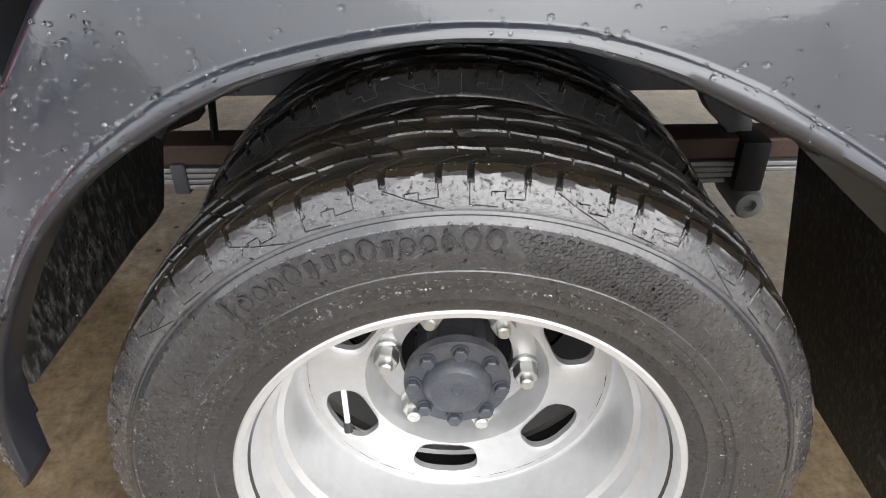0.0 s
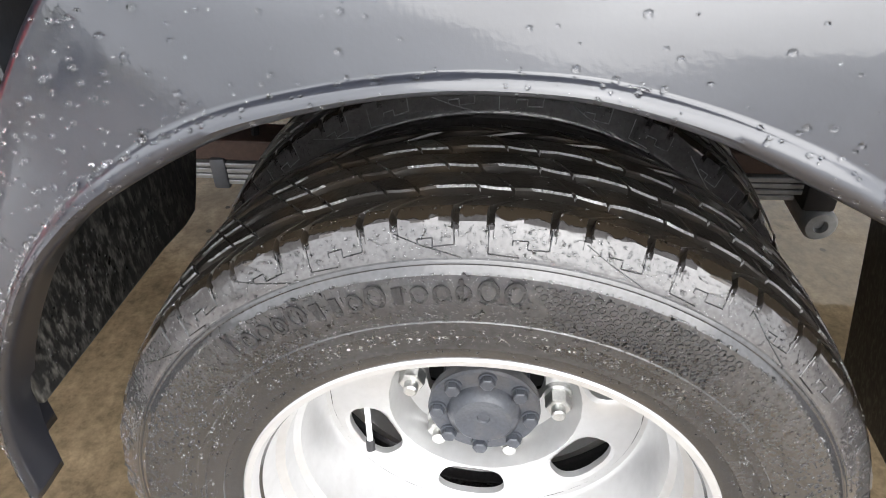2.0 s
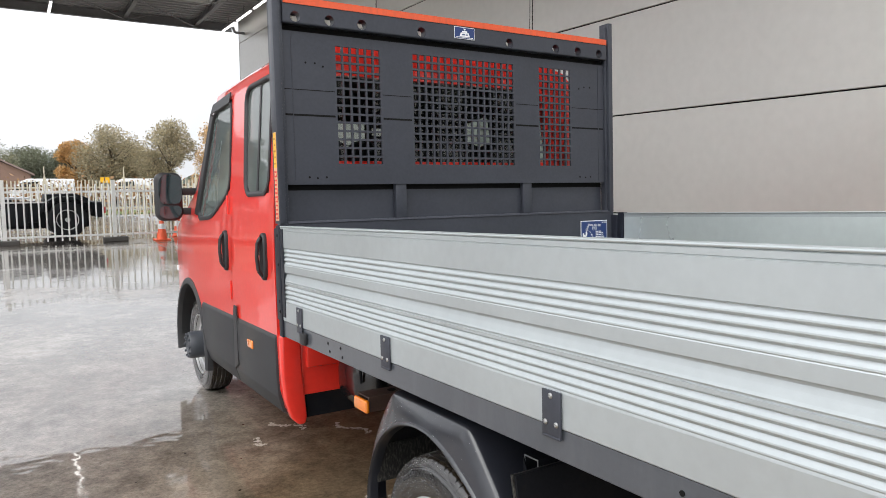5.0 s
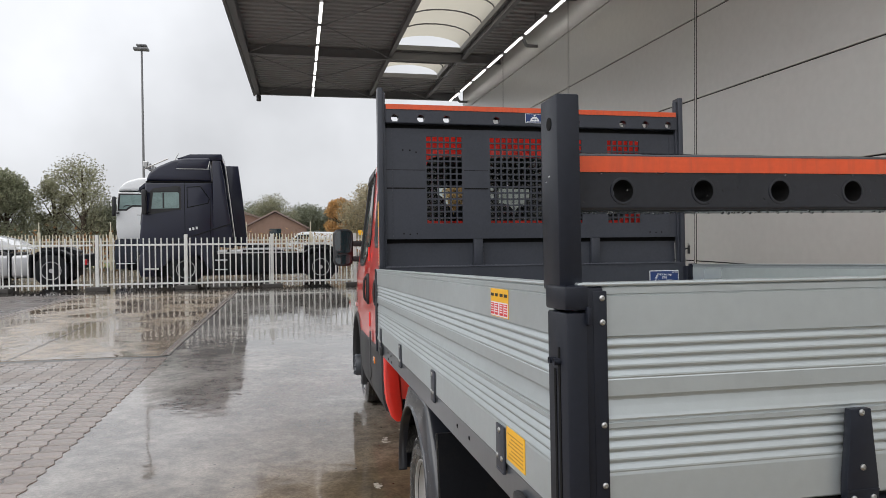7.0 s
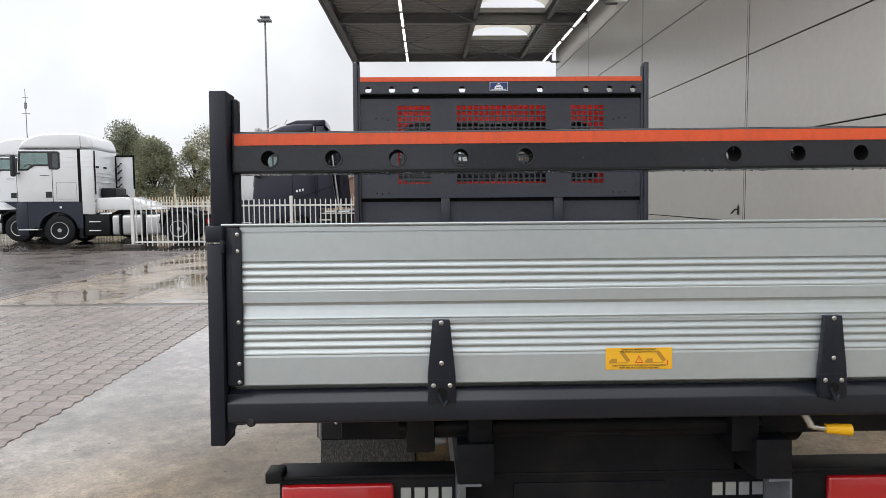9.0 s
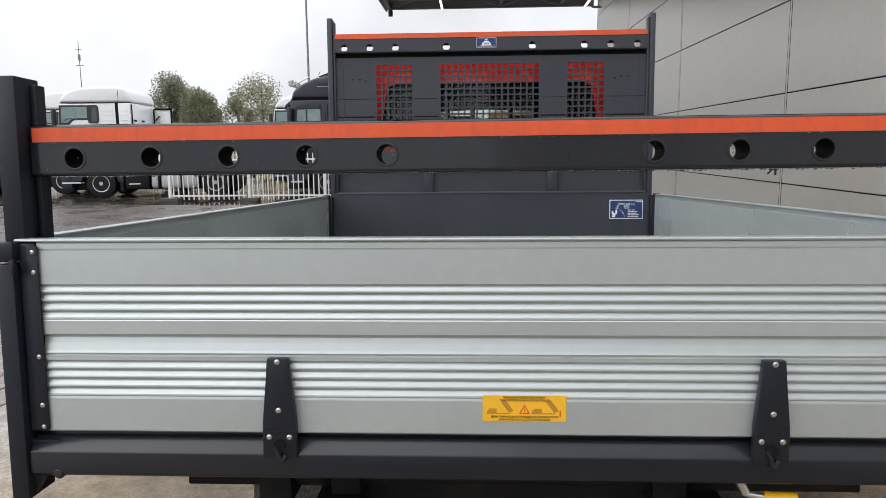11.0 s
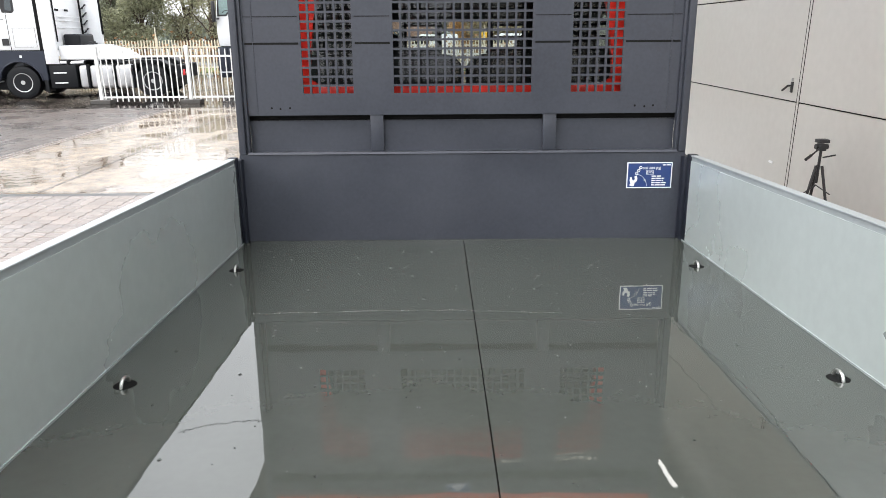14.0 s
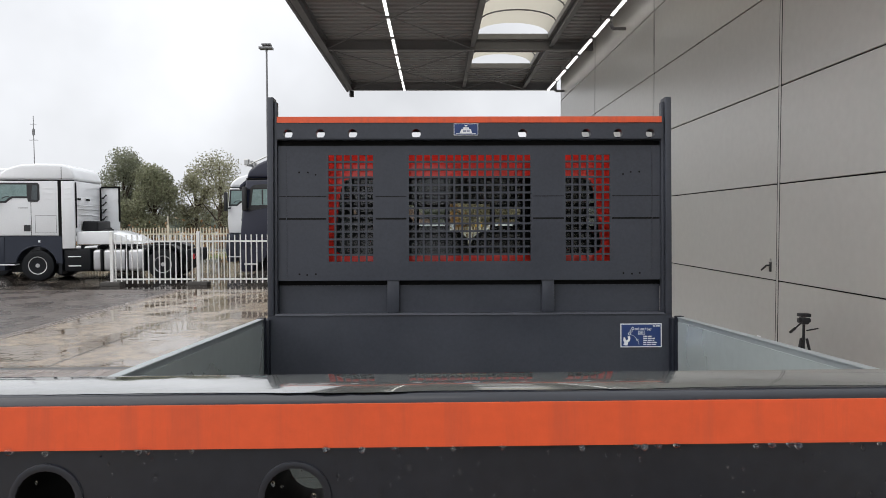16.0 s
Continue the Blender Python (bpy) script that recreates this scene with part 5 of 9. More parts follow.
for side in (-1, 1):
    fe = tpart("rear_wing", fender(side), FENDER, label="angular black plastic wheel cover beaded with rain", smooth=50)
    sm = fe.modifiers.new("thickness", "SOLIDIFY")
    sm.thickness, sm.offset = 0.004, 0
    # flaps in front of and behind the twin wheels
    fl = prism([(side * 1.03, -0.350), (side * 1.03, -0.480), (side * 0.80, -0.486), (side * 0.745, -0.492), (side * 0.715, -0.490), (side * 0.700, -0.471), (side * 0.674, -0.428), (side * 0.650, -0.418), (side * 0.54, -0.448), (side * 0.505, -0.448), (side * 0.50, -0.350)], "y", 2.245, 2.252, 0.002)
    tpart("front_mud_flap", fl, FLAP, label="dirty black plastic flap before the rear wheels")
    tpart("inner_wing_panel", prism([(side * 0.700, -0.345), (side * 0.698, -0.402), (side * 0.688, -0.410), (side * 0.60, -0.398), (side * 0.565, -0.380), (side * 0.555, -0.345)], "y", 2.2385, 2.2435, 0.001), RAIL, label="smooth grey inner wing panel")
    rf = tpart("rear_mud_flap", prism([(1.470, -0.20), (1.462, -0.20), (1.361, -0.82), (1.369, -0.82)], "x", side * 0.60, side * 1.03, 0.001), FLAP, label="dirty black ribbed flap behind the rear wheels")
    tpart("stiffener", prism([(1.4615, -0.20), (1.453, -0.20), (1.394, -0.57), (1.4005, -0.575)], "x", side * 0.605, side * 1.025), UNDER, rf, "black backing plate")
    for k in range(4):
        tpart("rivet", screw("y", -1, (side * (0.63 + 0.11 * k), 1.405, -0.50), 0.007), STEEL, rf, smooth=40)
    tpart("wing_bracket", prism([(2.245, -0.30), (2.249, -0.30), (2.249, -0.194), (2.293, -0.194), (2.293, -0.26), (2.297, -0.26), (2.297, -0.190), (2.245, -0.190)], "x", side * 0.40, side * 0.93), FRAME, label="open steel channel carrying the wing")
    lip = [(1.535, -0.255), (1.539, -0.255), (1.539, -0.188), (1.480, -0.188), (1.480, -0.235), (1.484, -0.235), (1.484, -0.192), (1.535, -0.192)]
    br = tpart("wing_bracket", prism(lip, "x", side * 0.40, side * 0.930), UNDER, label="open black steel channel carrying the wing")
    tpart("cut_edge", prism(lip, "x", side * 0.930, side * 0.9312), SPRINGM, br, "bright cut edge")
    tpart("end_plate", prism([(1.539, -0.192), (1.537, -0.275), (1.512, -0.312), (1.494, -0.285), (1.490, -0.250), (1.515, -0.245), (1.530, -0.215)], "x", side * 0.9315, side * 0.935), UNDER, br)
    tpart("cut_edge", prism([(1.5375, -0.275), (1.512, -0.3125), (1.512, -0.3095), (1.535, -0.2745)], "x", side * 0.9352, side * 0.9362), SPRINGM, br)
    tpart("bolt", lathe([(side * 0.932, 0.010), (side * 0.938, 0.010), (side * 0.940, 0.0075), (side * 0.948, 0.0075), (side * 0.950, 0.005)], "x", (0, 1.520, -0.270), 12), ZINC, br, smooth=30)
    mp = tpart("mount_plate", prism([(1.50, -0.25), (1.50, -0.40), (1.44, -0.455), (1.30, -0.455), (1.12, -0.39), (1.12, -0.25)], "x", side * 0.466, side * 0.458, 0.001), UNDER, label="black sheet steel mounting plate on the frame")
    for y, z in ((1.445, -0.362), (1.442, -0.407), (1.20, -0.33)):
        tpart("bolt", lathe([(side * 0.464, 0.014), (side * 0.470, 0.014), (side * 0.471, 0.010), (side * 0.478, 0.010)], "x", (0, y, z), 12), ZINC, mp, smooth=30)
    # outrigger with the side marker lamp
    arm = tpart("lamp_outrigger", prism([(2.525, -0.318), (2.533, -0.318), (2.533, -0.264), (2.617, -0.264), (2.617, -0.300), (2.625, -0.300), (2.625, -0.258), (2.525, -0.258)], "x", side * 0.40, side * 0.925), RUSTY, label="rusty steel outrigger")
    tpart("hole", cyl("z", (side * 0.80, 2.575, 0), 0.018, -0.2585, -0.2565, 18), JOINT, arm)
    tpart("marker_lamp", join(box(side * 0.925, side * 0.945, 2.515, 2.632, -0.320, -0.268, 0.012, 3)), AMBER, arm, "amber side marker lamp", smooth=40)

# --- chassis ---
def carve(bm, tools):
    """Boolean of closed meshes: tools of (operation, bmesh). Gives a new bmesh."""
    base = link("carved", bm, RED)
    obs = []
    for op, tool in tools:
        t = link("tool", tool, RED)
        obs.append(t)
        md = base.modifiers.new("cut", "BOOLEAN")
        md.operation, md.object, md.solver = op, t, "EXACT"
    me = bpy.data.meshes.new_from_object(base.evaluated_get(bpy.context.evaluated_depsgraph_get()))
    out = bmesh.new()
    out.from_mesh(me)
    for o in obs + [base]:
        d = o.data
        bpy.data.objects.remove(o)
        bpy.data.meshes.remove(d)
    bpy.data.meshes.remove(me)
    return out


for side in (-1, 1):
    punched = []
    for y, z, r in ((1.607, -0.378, 0.014), (1.559, -0.376, 0.013), (1.596, -0.412, 0.006), (1.548, -0.410, 0.004), (1.521, -0.405, 0.006), (1.47, -0.38, 0.013), (2.224, -0.413, 0.011), (2.208, -0.432, 0.004), (2.195, -0.39, 0.005), (1.717, -0.358, 0.006), (1.666, -0.354, 0.007), (2.172, -0.400, 0.004), (2.33, -0.40, 0.008), (2.20, -0.41, 0.010), (2.16, -0.37, 0.006), (2.75, -0.36, 0.012), (2.82, -0.40, 0.008), (2.90, -0.36, 0.012)):
        punched.append(("DIFFERENCE", cyl("x", (0, y, z), r, side * 0.44, side * 0.48, 14)))
    web = carve(box(side * 0.453, side * 0.460, 0.10, 6.0, -0.442, -0.300), punched)
    tpart("chassis_rail", join(web, box(side * 0.395, side * 0.453, 0.10, 6.0, -0.442, -0.435), box(side * 0.395, side * 0.453, 0.10, 6.0, -0.307, -0.300)), RAIL, label="blue-grey chassis channel with punched holes")
    sp = tpart("leaf_spring", box(side * 0.462, side * 0.522, 1.30, 2.48, -0.527, -0.494, 0.004), RUSTY, label="stack of wet steel leaf springs under a brown seat")
    for k in range(4):
        tpart("spring_leaf", box(side * 0.458, side * 0.525, 1.30 + 0.06 * k, 2.46 - 0.05 * k, -0.5375 - 0.0092 * k, -0.5295 - 0.0092 * k, 0.002), SPRINGM, sp)
    tpart("spring_clamp", box(side * 0.452, side * 0.528, 2.286, 2.310, -0.572, -0.522, 0.004), FRAME, sp, "black spring clamp", smooth=40)
    tpart("spring_clamp", box(side * 0.448, side * 0.540, 1.428, 1.472, -0.574, -0.492, 0.006), UNDER, sp, "black spring clamp", smooth=40)
    tpart("axle_seat", box(side * 0.44, side * 0.56, 1.62, 2.215, -0.600, -0.505, 0.01), UNDER, sp, smooth=40)
    tpart("spring_hanger", prism([(1.53, -0.435), (1.46, -0.435), (1.446, -0.482), (1.440, -0.52), (1.475, -0.52), (1.485, -0.49), (1.515, -0.462)], "x", side * 0.462, side * 0.50, 0.003), FRAME, sp, "grey folded spring hanger", smooth=40)
    tpart("spring_eye", lathe([(side * 0.455, 0.024), (side * 0.535, 0.024), (side * 0.540, 0.020), (side * 0.540, 0.010), (side * 0.530, 0.008), (side * 0.530, 0.0)], "x", (0, 1.44, -0.597), 20), SPRINGM, sp, "wet round spring eye", smooth=40)
    tpart("drop_rod", rod((side * 0.50, 2.236, -0.43), (side * 0.50, 2.244, -0.515), 0.006), UNDER)
    tpart("wing_stay", box(side * 0.47, side * 0.80, 2.30, 2.46, -0.36, -0.33, 0.004), RUSTY)
for y in (0.16, 0.85, 1.45, 2.32, 2.95):
    tpart("bed_crossmember", box(-0.78, 0.78, y, y + 0.06, -0.19, -0.03, 0.004), UNDER, smooth=40)
for side in (-1, 1):
    tpart("bed_bearer", box(side * 0.36, side * 0.46, 0.10, 3.15, -0.30, -0.19, 0.004), UNDER, smooth=40)
tpart("rear_axle", join(cyl("x", (0, REAR[0], REAR[1]), 0.055, -0.74, 0.74, 24), lathe([(-0.18, 0.06), (-0.12, 0.13), (0.0, 0.16), (0.12, 0.13), (0.18, 0.06)], "x", (0, REAR[0], REAR[1]), 28)), UNDER, label="dark rear axle with its differential", smooth=50)
tank = tpart("fuel_tank", box(-0.78, -0.48, 2.88, 3.27, -0.475, -0.17, 0.12, 6), TANKP, label="rounded black plastic tank behind the cab", smooth=50)
tpart("filler_pipe", rod((-0.775, 2.93, -0.23), (-0.772, 2.93, -0.31), 0.007, 12), UNDER, tank, smooth=60)

# --- rear underrun bar with lamp clusters ---
bump = tpart("rear_bumper", join(box(-0.975, 0.975, 0.250, 0.340, -0.490, -0.330, 0.010), box(-0.990, 0.990, 0.236, 0.355, -0.332, -0.320, 0.004)), UNDER, label="black rear bumper bar", smooth=40)
for side in (-1, 1):
    lamp = tpart("rear_lamp", box(side * 0.640, side * 0.965, 0.232, 0.255, -0.470, -0.346, 0.012, 3), REDLENS, bump, "red rear lamp cluster", smooth=40)
    tpart("bumper_hook", box(side * 0.960, side * 1.010, 0.225, 0.30, -0.338, -0.304, 0.007), UNDER, bump, smooth=40)
tpart("plate_holder", box(-0.29, 0.16, 0.240, 0.250, -0.475, -0.352, 0.004), UNDER, bump, "empty black number plate holder", smooth=40)
for x0, n in ((-0.62, 5), (0.30, 5)):
    for k in range(n):
        tpart("badge_bar", box(x0 + 0.040 * k, x0 + 0.040 * k + 0.030, 0.2460, 0.2505, -0.400, -0.362), ALU, bump)
tow = tpart("tipping_tube", cyl("x", (0, 0.17, -0.16), 0.022, -0.62, 0.40, 16), UNDER, label="black rear cross tube of the tipping gear", smooth=40)
for x0, x1, z0 in ((-0.60, -0.52, -0.22), (-0.43, -0.36, -0.23), (0.30, 0.38, -0.23)):
    tpart("tipping_hinge", box(x0, x1, 0.12, 0.22, z0, -0.10, 0.01), UNDER, tow, smooth=40)
tpart("cross_tube", cyl("x", (0, 0.40, -0.20), 0.085, -0.36, 0.62, 28, 0.01), UNDER, tow, "large black cross tube", smooth=50)
tpart("chassis_end_plate", box(-0.36, 0.36, 0.24, 0.26, -0.34, -0.095), UNDER, label="dark end plate between the chassis rails")
lever = tpart("yellow_lever", rod((0.509, 0.03, -0.140), (0.572, 0.02, -0.142), 0.0125, 16, 0.016), YELLOWP, label="latch lever with a yellow grip", smooth=60)
tpart("lever_arm", join(rod((0.509, 0.03, -0.140), (0.475, 0.035, -0.136), 0.008), rod((0.475, 0.035, -0.136), (0.45, 0.04, -0.09), 0.010)), ZINC, lever, smooth=60)

# --- cab ---
def cab_top(y):
    if y <= 4.68:
        return 1.345 - 0.012 * max(0, y - 4.0)
    if y <= 5.52:
        return 1.337 + (0.50 - 1.337) * (y - 4.68) / 0.84
    return max(0.06, 0.50 - 0.30 * (y - 5.52) - 0.25 * max(0, y - 6.1))


def cab_half(y, inset):
    """Half outline (x, z) at a station along the cab."""
    base = [(0.0, -0.56), (0.90, -0.56), (0.975, -0.50), (0.998, -0.40), (1.004, -0.10), (1.004, 0.30), (0.996, 0.50), (0.965, 0.85), (0.938, 1.15), (0.915, 1.225), (0.86, 1.275), (0.70, 1.315), (0.0, 1.345)]
    top = cab_top(y)
    w = 1.0 - 0.05 * smoothstep(5.2, 6.3, y) - 0.16 * smoothstep(6.0, 6.4, y)
    out = []
    for x, z in base:
        if top >= 0.5:
            if z > 0.5:
                z = 0.5 + (z - 0.5) * (top - 0.5) / 0.845
        else:
            z = -0.56 + (z + 0.56) * (top + 0.56) / 1.06 if z <= 0.5 else top - 0.06 + 0.06 * (z - 0.5) / 0.845
        x *= w
        if inset:
            x, z = max(0.0, x - inset), -0.56 + inset + (z + 0.56) * (top + 0.56 - 2 * inset) / (top + 0.56)
        out.append((x, z))
    return out


def cab_loft(stations, inset=0.0):
    bm = bmesh.new()
    rings = []
    for y in stations:
        half = cab_half(y, inset)
        ring = [(x, z) for x, z in half] + [(-x, z) for x, z in half[::-1] if x > 1e-6]
        rings.append([bm.verts.new((x, y, z)) for x, z in ring])
    n = len(rings[0])
    for p, q in zip(rings, rings[1:]):
        for i in range(n):
            bm.faces.new((p[i], p[(i + 1) % n], q[(i + 1) % n], q[i]))
    bm.faces.new(rings[0])
    bm.faces.new(rings[-1])
    bmesh.ops.recalc_face_normals(bm, faces=bm.faces)
    return bm


def side_x(z):
    pts = [(-0.56, 0.90), (-0.50, 0.975), (-0.40, 0.998), (-0.10, 1.004), (0.30, 1.004), (0.50, 0.996), (0.85, 0.965), (1.15, 0.938), (1.225, 0.915), (1.275, 0.86)]
    return float(np.interp(z, [p[0] for p in pts], [p[1] for p in pts]))


REAR_WIN = [(3.475, 0.57), (3.885, 0.57), (3.955, 1.155), (3.485, 1.155)]
FRONT_WIN = [(4.215, 0.61), (4.45, 0.515), (4.66, 0.445), (5.03, 0.435), (4.68, 1.115), (4.255, 1.145)]
DOOR_R = [(3.45, -0.46), (4.16, -0.46), (4.19, -0.10), (4.19, 0.05), (4.10, 1.24), (3.435, 1.24), (3.435, -0.40)]
DOOR_F = [(4.205, -0.46), (4.90, -0.46), (5.00, -0.05), (5.14, 0.44), (4.76, 1.20), (4.115, 1.24), (4.205, 0.05)]


def grow(poly, d):
    cy, cz = sum(p[0] for p in poly) / len(poly), sum(p[1] for p in poly) / len(poly)
    return [(y + math.copysign(d, y - cy), z + math.copysign(d, z - cz)) for y, z in poly]


ST = [3.39, 3.42, 3.6, 4.0, 4.4, 4.68, 4.75, 4.95, 5.2, 5.45, 5.52, 5.7, 6.0, 6.2, 6.33, 6.40]
wind = [(-0.80, 4.86), (0.80, 4.86), (0.86, 5.46), (-0.86, 5.46)]
cuts = [("DIFFERENCE", cab_loft([3.435, 3.6, 4.0, 4.4, 4.66, 4.74, 4.95, 5.2, 5.42], 0.045)),
        ("DIFFERENCE", prism(REAR_WIN, "x", -1.2, 1.2)), ("DIFFERENCE", prism(FRONT_WIN, "x", -1.2, 1.2)),
        ("DIFFERENCE", prism(wind, "z", 0.56, 1.6)),
        ("DIFFERENCE", prism([(-0.68, 0.725), (0.68, 0.725), (0.735, 0.755), (0.74, 0.80), (0.698, 1.09), (0.678, 1.138), (0.62, 1.158), (-0.62, 1.158), (-0.678, 1.138), (-0.698, 1.09), (-0.74, 0.80), (-0.735, 0.755)], "y", 3.2, 3.6)),
        ("DIFFERENCE", cyl("x", (0, FRONT[0], FRONT[1]), 0.455, -1.3, -0.62, 48)), ("DIFFERENCE", cyl("x", (0, FRONT[0], FRONT[1]), 0.455, 0.62, 1.3, 48)),
        ("DIFFERENCE", prism(DOOR_R, "x", -1.2, -0.90)), ("DIFFERENCE", prism(DOOR_F, "x", -1.2, -0.88))]


def lined(bm):
    """Faces on the inside of the cab shell take the lining."""
    for f in bm.faces:
        c = f.calc_center_median()
        if 3.42 < c.y < 5.46 and abs(c.x) < side_x(c.z) - 0.022 and -0.53 < c.z < cab_top(c.y) - 0.025 and abs(f.normal.x) + abs(f.normal.z) + abs(f.normal.y) > 0:
            f.material_index = 1
    return bm


cab = tpart("cab", lined(carve(cab_loft(ST), cuts)), [RED, LINING], label="red crew cab body with rounded edges", smooth=32)
for nm, poly, win in (("rear_door", DOOR_R, REAR_WIN), ("front_door", DOOR_F, FRONT_WIN)):
    d = tpart(nm, lined(carve(cab_loft(ST), [("DIFFERENCE", cab_loft([3.40, 3.6, 4.0, 4.4, 4.66, 4.74, 4.95, 5.2, 5.42], 0.035)), ("INTERSECT", prism(grow(poly, -0.004), "x", -1.2, -0.86)), ("DIFFERENCE", prism(win, "x", -1.2, 0.0))])), [RED, LINING], cab, "red painted cab door", smooth=32)


def soft_outline(poly, times=2, steps=96, reach=0.05):
    """A closed outline with rounded corners, evenly stepped."""
    pts = list(poly)
    for _ in range(times):
        out = []
        for p, q in zip(pts, pts[1:] + pts[:1]):
            f = min(0.25, reach / math.hypot(q[0] - p[0], q[1] - p[1]))
            out += [((1 - f) * p[0] + f * q[0], (1 - f) * p[1] + f * q[1]), (f * p[0] + (1 - f) * q[0], f * p[1] + (1 - f) * q[1])]
        pts, reach = out, reach * 0.4
    return resample(pts + pts[:1], steps + 1)[:-1]


def side_band(poly, lo, hi, side=-1):
    """A rounded rubber frame that follows the cab's side: outer outline grown by hi, inner by lo."""
    bm = bmesh.new()
    ring = soft_outline(poly)
    cy, cz = sum(p[0] for p in ring) / len(ring), sum(p[1] for p in ring) / len(ring)
    n = len(ring)
    rows = []
    for grown, depth in ((hi, -0.012), (hi, 0.007), (0.6 * hi + 0.4 * lo, 0.011), (0.2 * hi + 0.8 * lo, 0.008), (lo, 0.002), (lo, -0.02)):
        row = []
        for k, (y, z) in enumerate(ring):
            p, q = ring[k - 1], ring[(k + 1) % n]
            ty, tz = q[0] - p[0], q[1] - p[1]
            ln = math.hypot(ty, tz)
            ny, nz = tz / ln, -ty / ln
            if ny * (y - cy) + nz * (z - cz) < 0:
                ny, nz = -ny, -nz
            yy, zz = y + grown * ny, z + grown * nz
            row.append(bm.verts.new((side * (side_x(zz) + depth), yy, zz)))
        rows.append(row)
    for p, q in zip(rows, rows[1:]):
        for i in range(n):
            bm.faces.new((p[i], p[(i + 1) % n], q[(i + 1) % n], q[i]))
    bmesh.ops.recalc_face_normals(bm, faces=bm.faces)
    return bm


def side_pane(poly, sink, side=-1):
    bm = bmesh.new()
    bm.faces.new([bm.verts.new((side * (side_x(z) - sink), y, z)) for y, z in poly])
    return bm


def side_slab(poly, d0, d1, side=-1):
    """A thin plate lying along the cab's side between two depths."""
    bm = bmesh.new()
    a, b = [[bm.verts.new((side * (side_x(z) + d), y, z)) for y, z in poly] for d in (d0, d1)]
    bm.faces.new(a)
    bm.faces.new(b[::-1])
    for i in range(len(poly)):
        j = (i + 1) % len(poly)
        bm.faces.new((a[i], b[i], b[j], a[j]))
    bmesh.ops.recalc_face_normals(bm, faces=bm.faces)
    return bm


for side in (-1, 1):
    for nm, poly in (("rear_side_window", REAR_WIN), ("front_side_window", FRONT_WIN)):
        w = tpart(nm, side_band(poly, -0.014, 0.013, side), PLASTIC, cab, "black rubber window frame", smooth=50)
        g = tpart("pane", side_pane(poly, 0.006, side), GLASS, cab, "rain-spotted window glass with reflected sky in its pale haze")
    tpart("window_bar", side_slab([(3.665, 0.565), (3.690, 0.565), (3.715, 1.16), (3.690, 1.16)], -0.001, -0.010, side), PLASTIC, cab)
ws = bmesh.new()
ws.faces.new([ws.verts.new(p) for p in ((-0.84, 4.80, 1.20), (0.84, 4.80, 1.20), (0.90, 5.48, 0.53), (-0.90, 5.48, 0.53))])
tpart("windscreen", ws, REARGLASS, cab, "clear windscreen")
for x0, x1 in ((-0.75, 0.75),):
    pn = bmesh.new()
    pn.faces.new([pn.verts.new(p) for p in ((x0, 3.408, 0.70), (x1, 3.408, 0.70), (x1, 3.408, 1.18), (x0, 3.408, 1.18))])
    tpart("rear_pane", pn, REARGLASS, cab, "rear window glass")
# cladding, handles, lamps, arch
tpart("wind_deflector", side_slab([(4.27, 1.185), (4.68, 1.165), (4.735, 1.100), (4.66, 1.110), (4.27, 1.125)], 0.016, 0.010), PLASTIC, cab, "smoked door visor")
tpart("pillar_trim", side_slab([(5.055, 0.46), (5.13, 0.47), (4.78, 1.12), (4.72, 1.09)], 0.004, -0.010), PLASTIC, cab, "black A-pillar trim")
for y0, y1 in ((3.400, 4.166), (4.176, 4.975)):
    tpart("cladding", prism([(-0.93, -0.545), (-0.985, -0.520), (-1.008, -0.44), (-1.014, -0.32), (-1.014, -0.150), (-1.006, -0.132), (-0.98, -0.132), (-0.93, -0.40)], "y", y0, y1, 0.004), TRIM, cab, "grey-black plastic side cladding", smooth=40)
tpart("fuel_flap", prism([(4.085, -0.40), (4.165, -0.44), (4.150, -0.10), (4.130, -0.06), (4.085, -0.06)], "x", -1.018, -1.012, 0.002), TRIM, cab, "flap in the cladding")
def handle_shell(yc, zc):
    """An upright oval bezel with a raised rounded rim, round a sunken cup."""
    bm = bmesh.new()
    n = 36
    rings = []
    for f, d in ((1.0, 0.0), (1.0, 0.012), (0.95, 0.019), (0.84, 0.022), (0.72, 0.018), (0.66, 0.006), (0.60, 0.002)):
        ring = []
        for k in range(n):
            t = 2 * math.pi * k / n
            cy, cz = math.cos(t), math.sin(t)
            ry, rz = 0.041 - (1 - f) * 0.041, 0.120 - (1 - f) * 0.06
            ring.append(bm.verts.new((-(1.001 + d), yc + ry * math.copysign(abs(cy) ** 0.7, cy), zc + rz * math.copysign(abs(cz) ** 0.7, cz))))
        rings.append(ring)
    for p, q in zip(rings, rings[1:]):
        for k in range(n):
            bm.faces.new((p[k], p[(k + 1) % n], q[(k + 1) % n], q[k]))
    bm.faces.new(rings[-1])
    bmesh.ops.recalc_face_normals(bm, faces=bm.faces)
    return bm


for y in (3.535, 4.285):
    hd = tpart("door_handle", handle_shell(y, 0.250), PLASTIC, cab, "black oval door handle", smooth=50)
    grip = [(0.345, 0.018), (0.32, 0.034), (0.25, 0.040), (0.18, 0.034), (0.155, 0.018)]
    tpart("grip", join(*[rod((-(1.003 + d0), y + 0.010, z0), (-(1.003 + d1), y + 0.010, z1), 0.010, 10) for (z0, d0), (z1, d1) in zip(grip, grip[1:])]), PLASTIC, cab, smooth=60)
for y, z in ((4.215, 0.52), (4.215, 0.02)):
    tpart("door_hinge", box(-1.012, -1.000, y - 0.008, y + 0.008, z - 0.055, z + 0.055, 0.004), RED, cab)
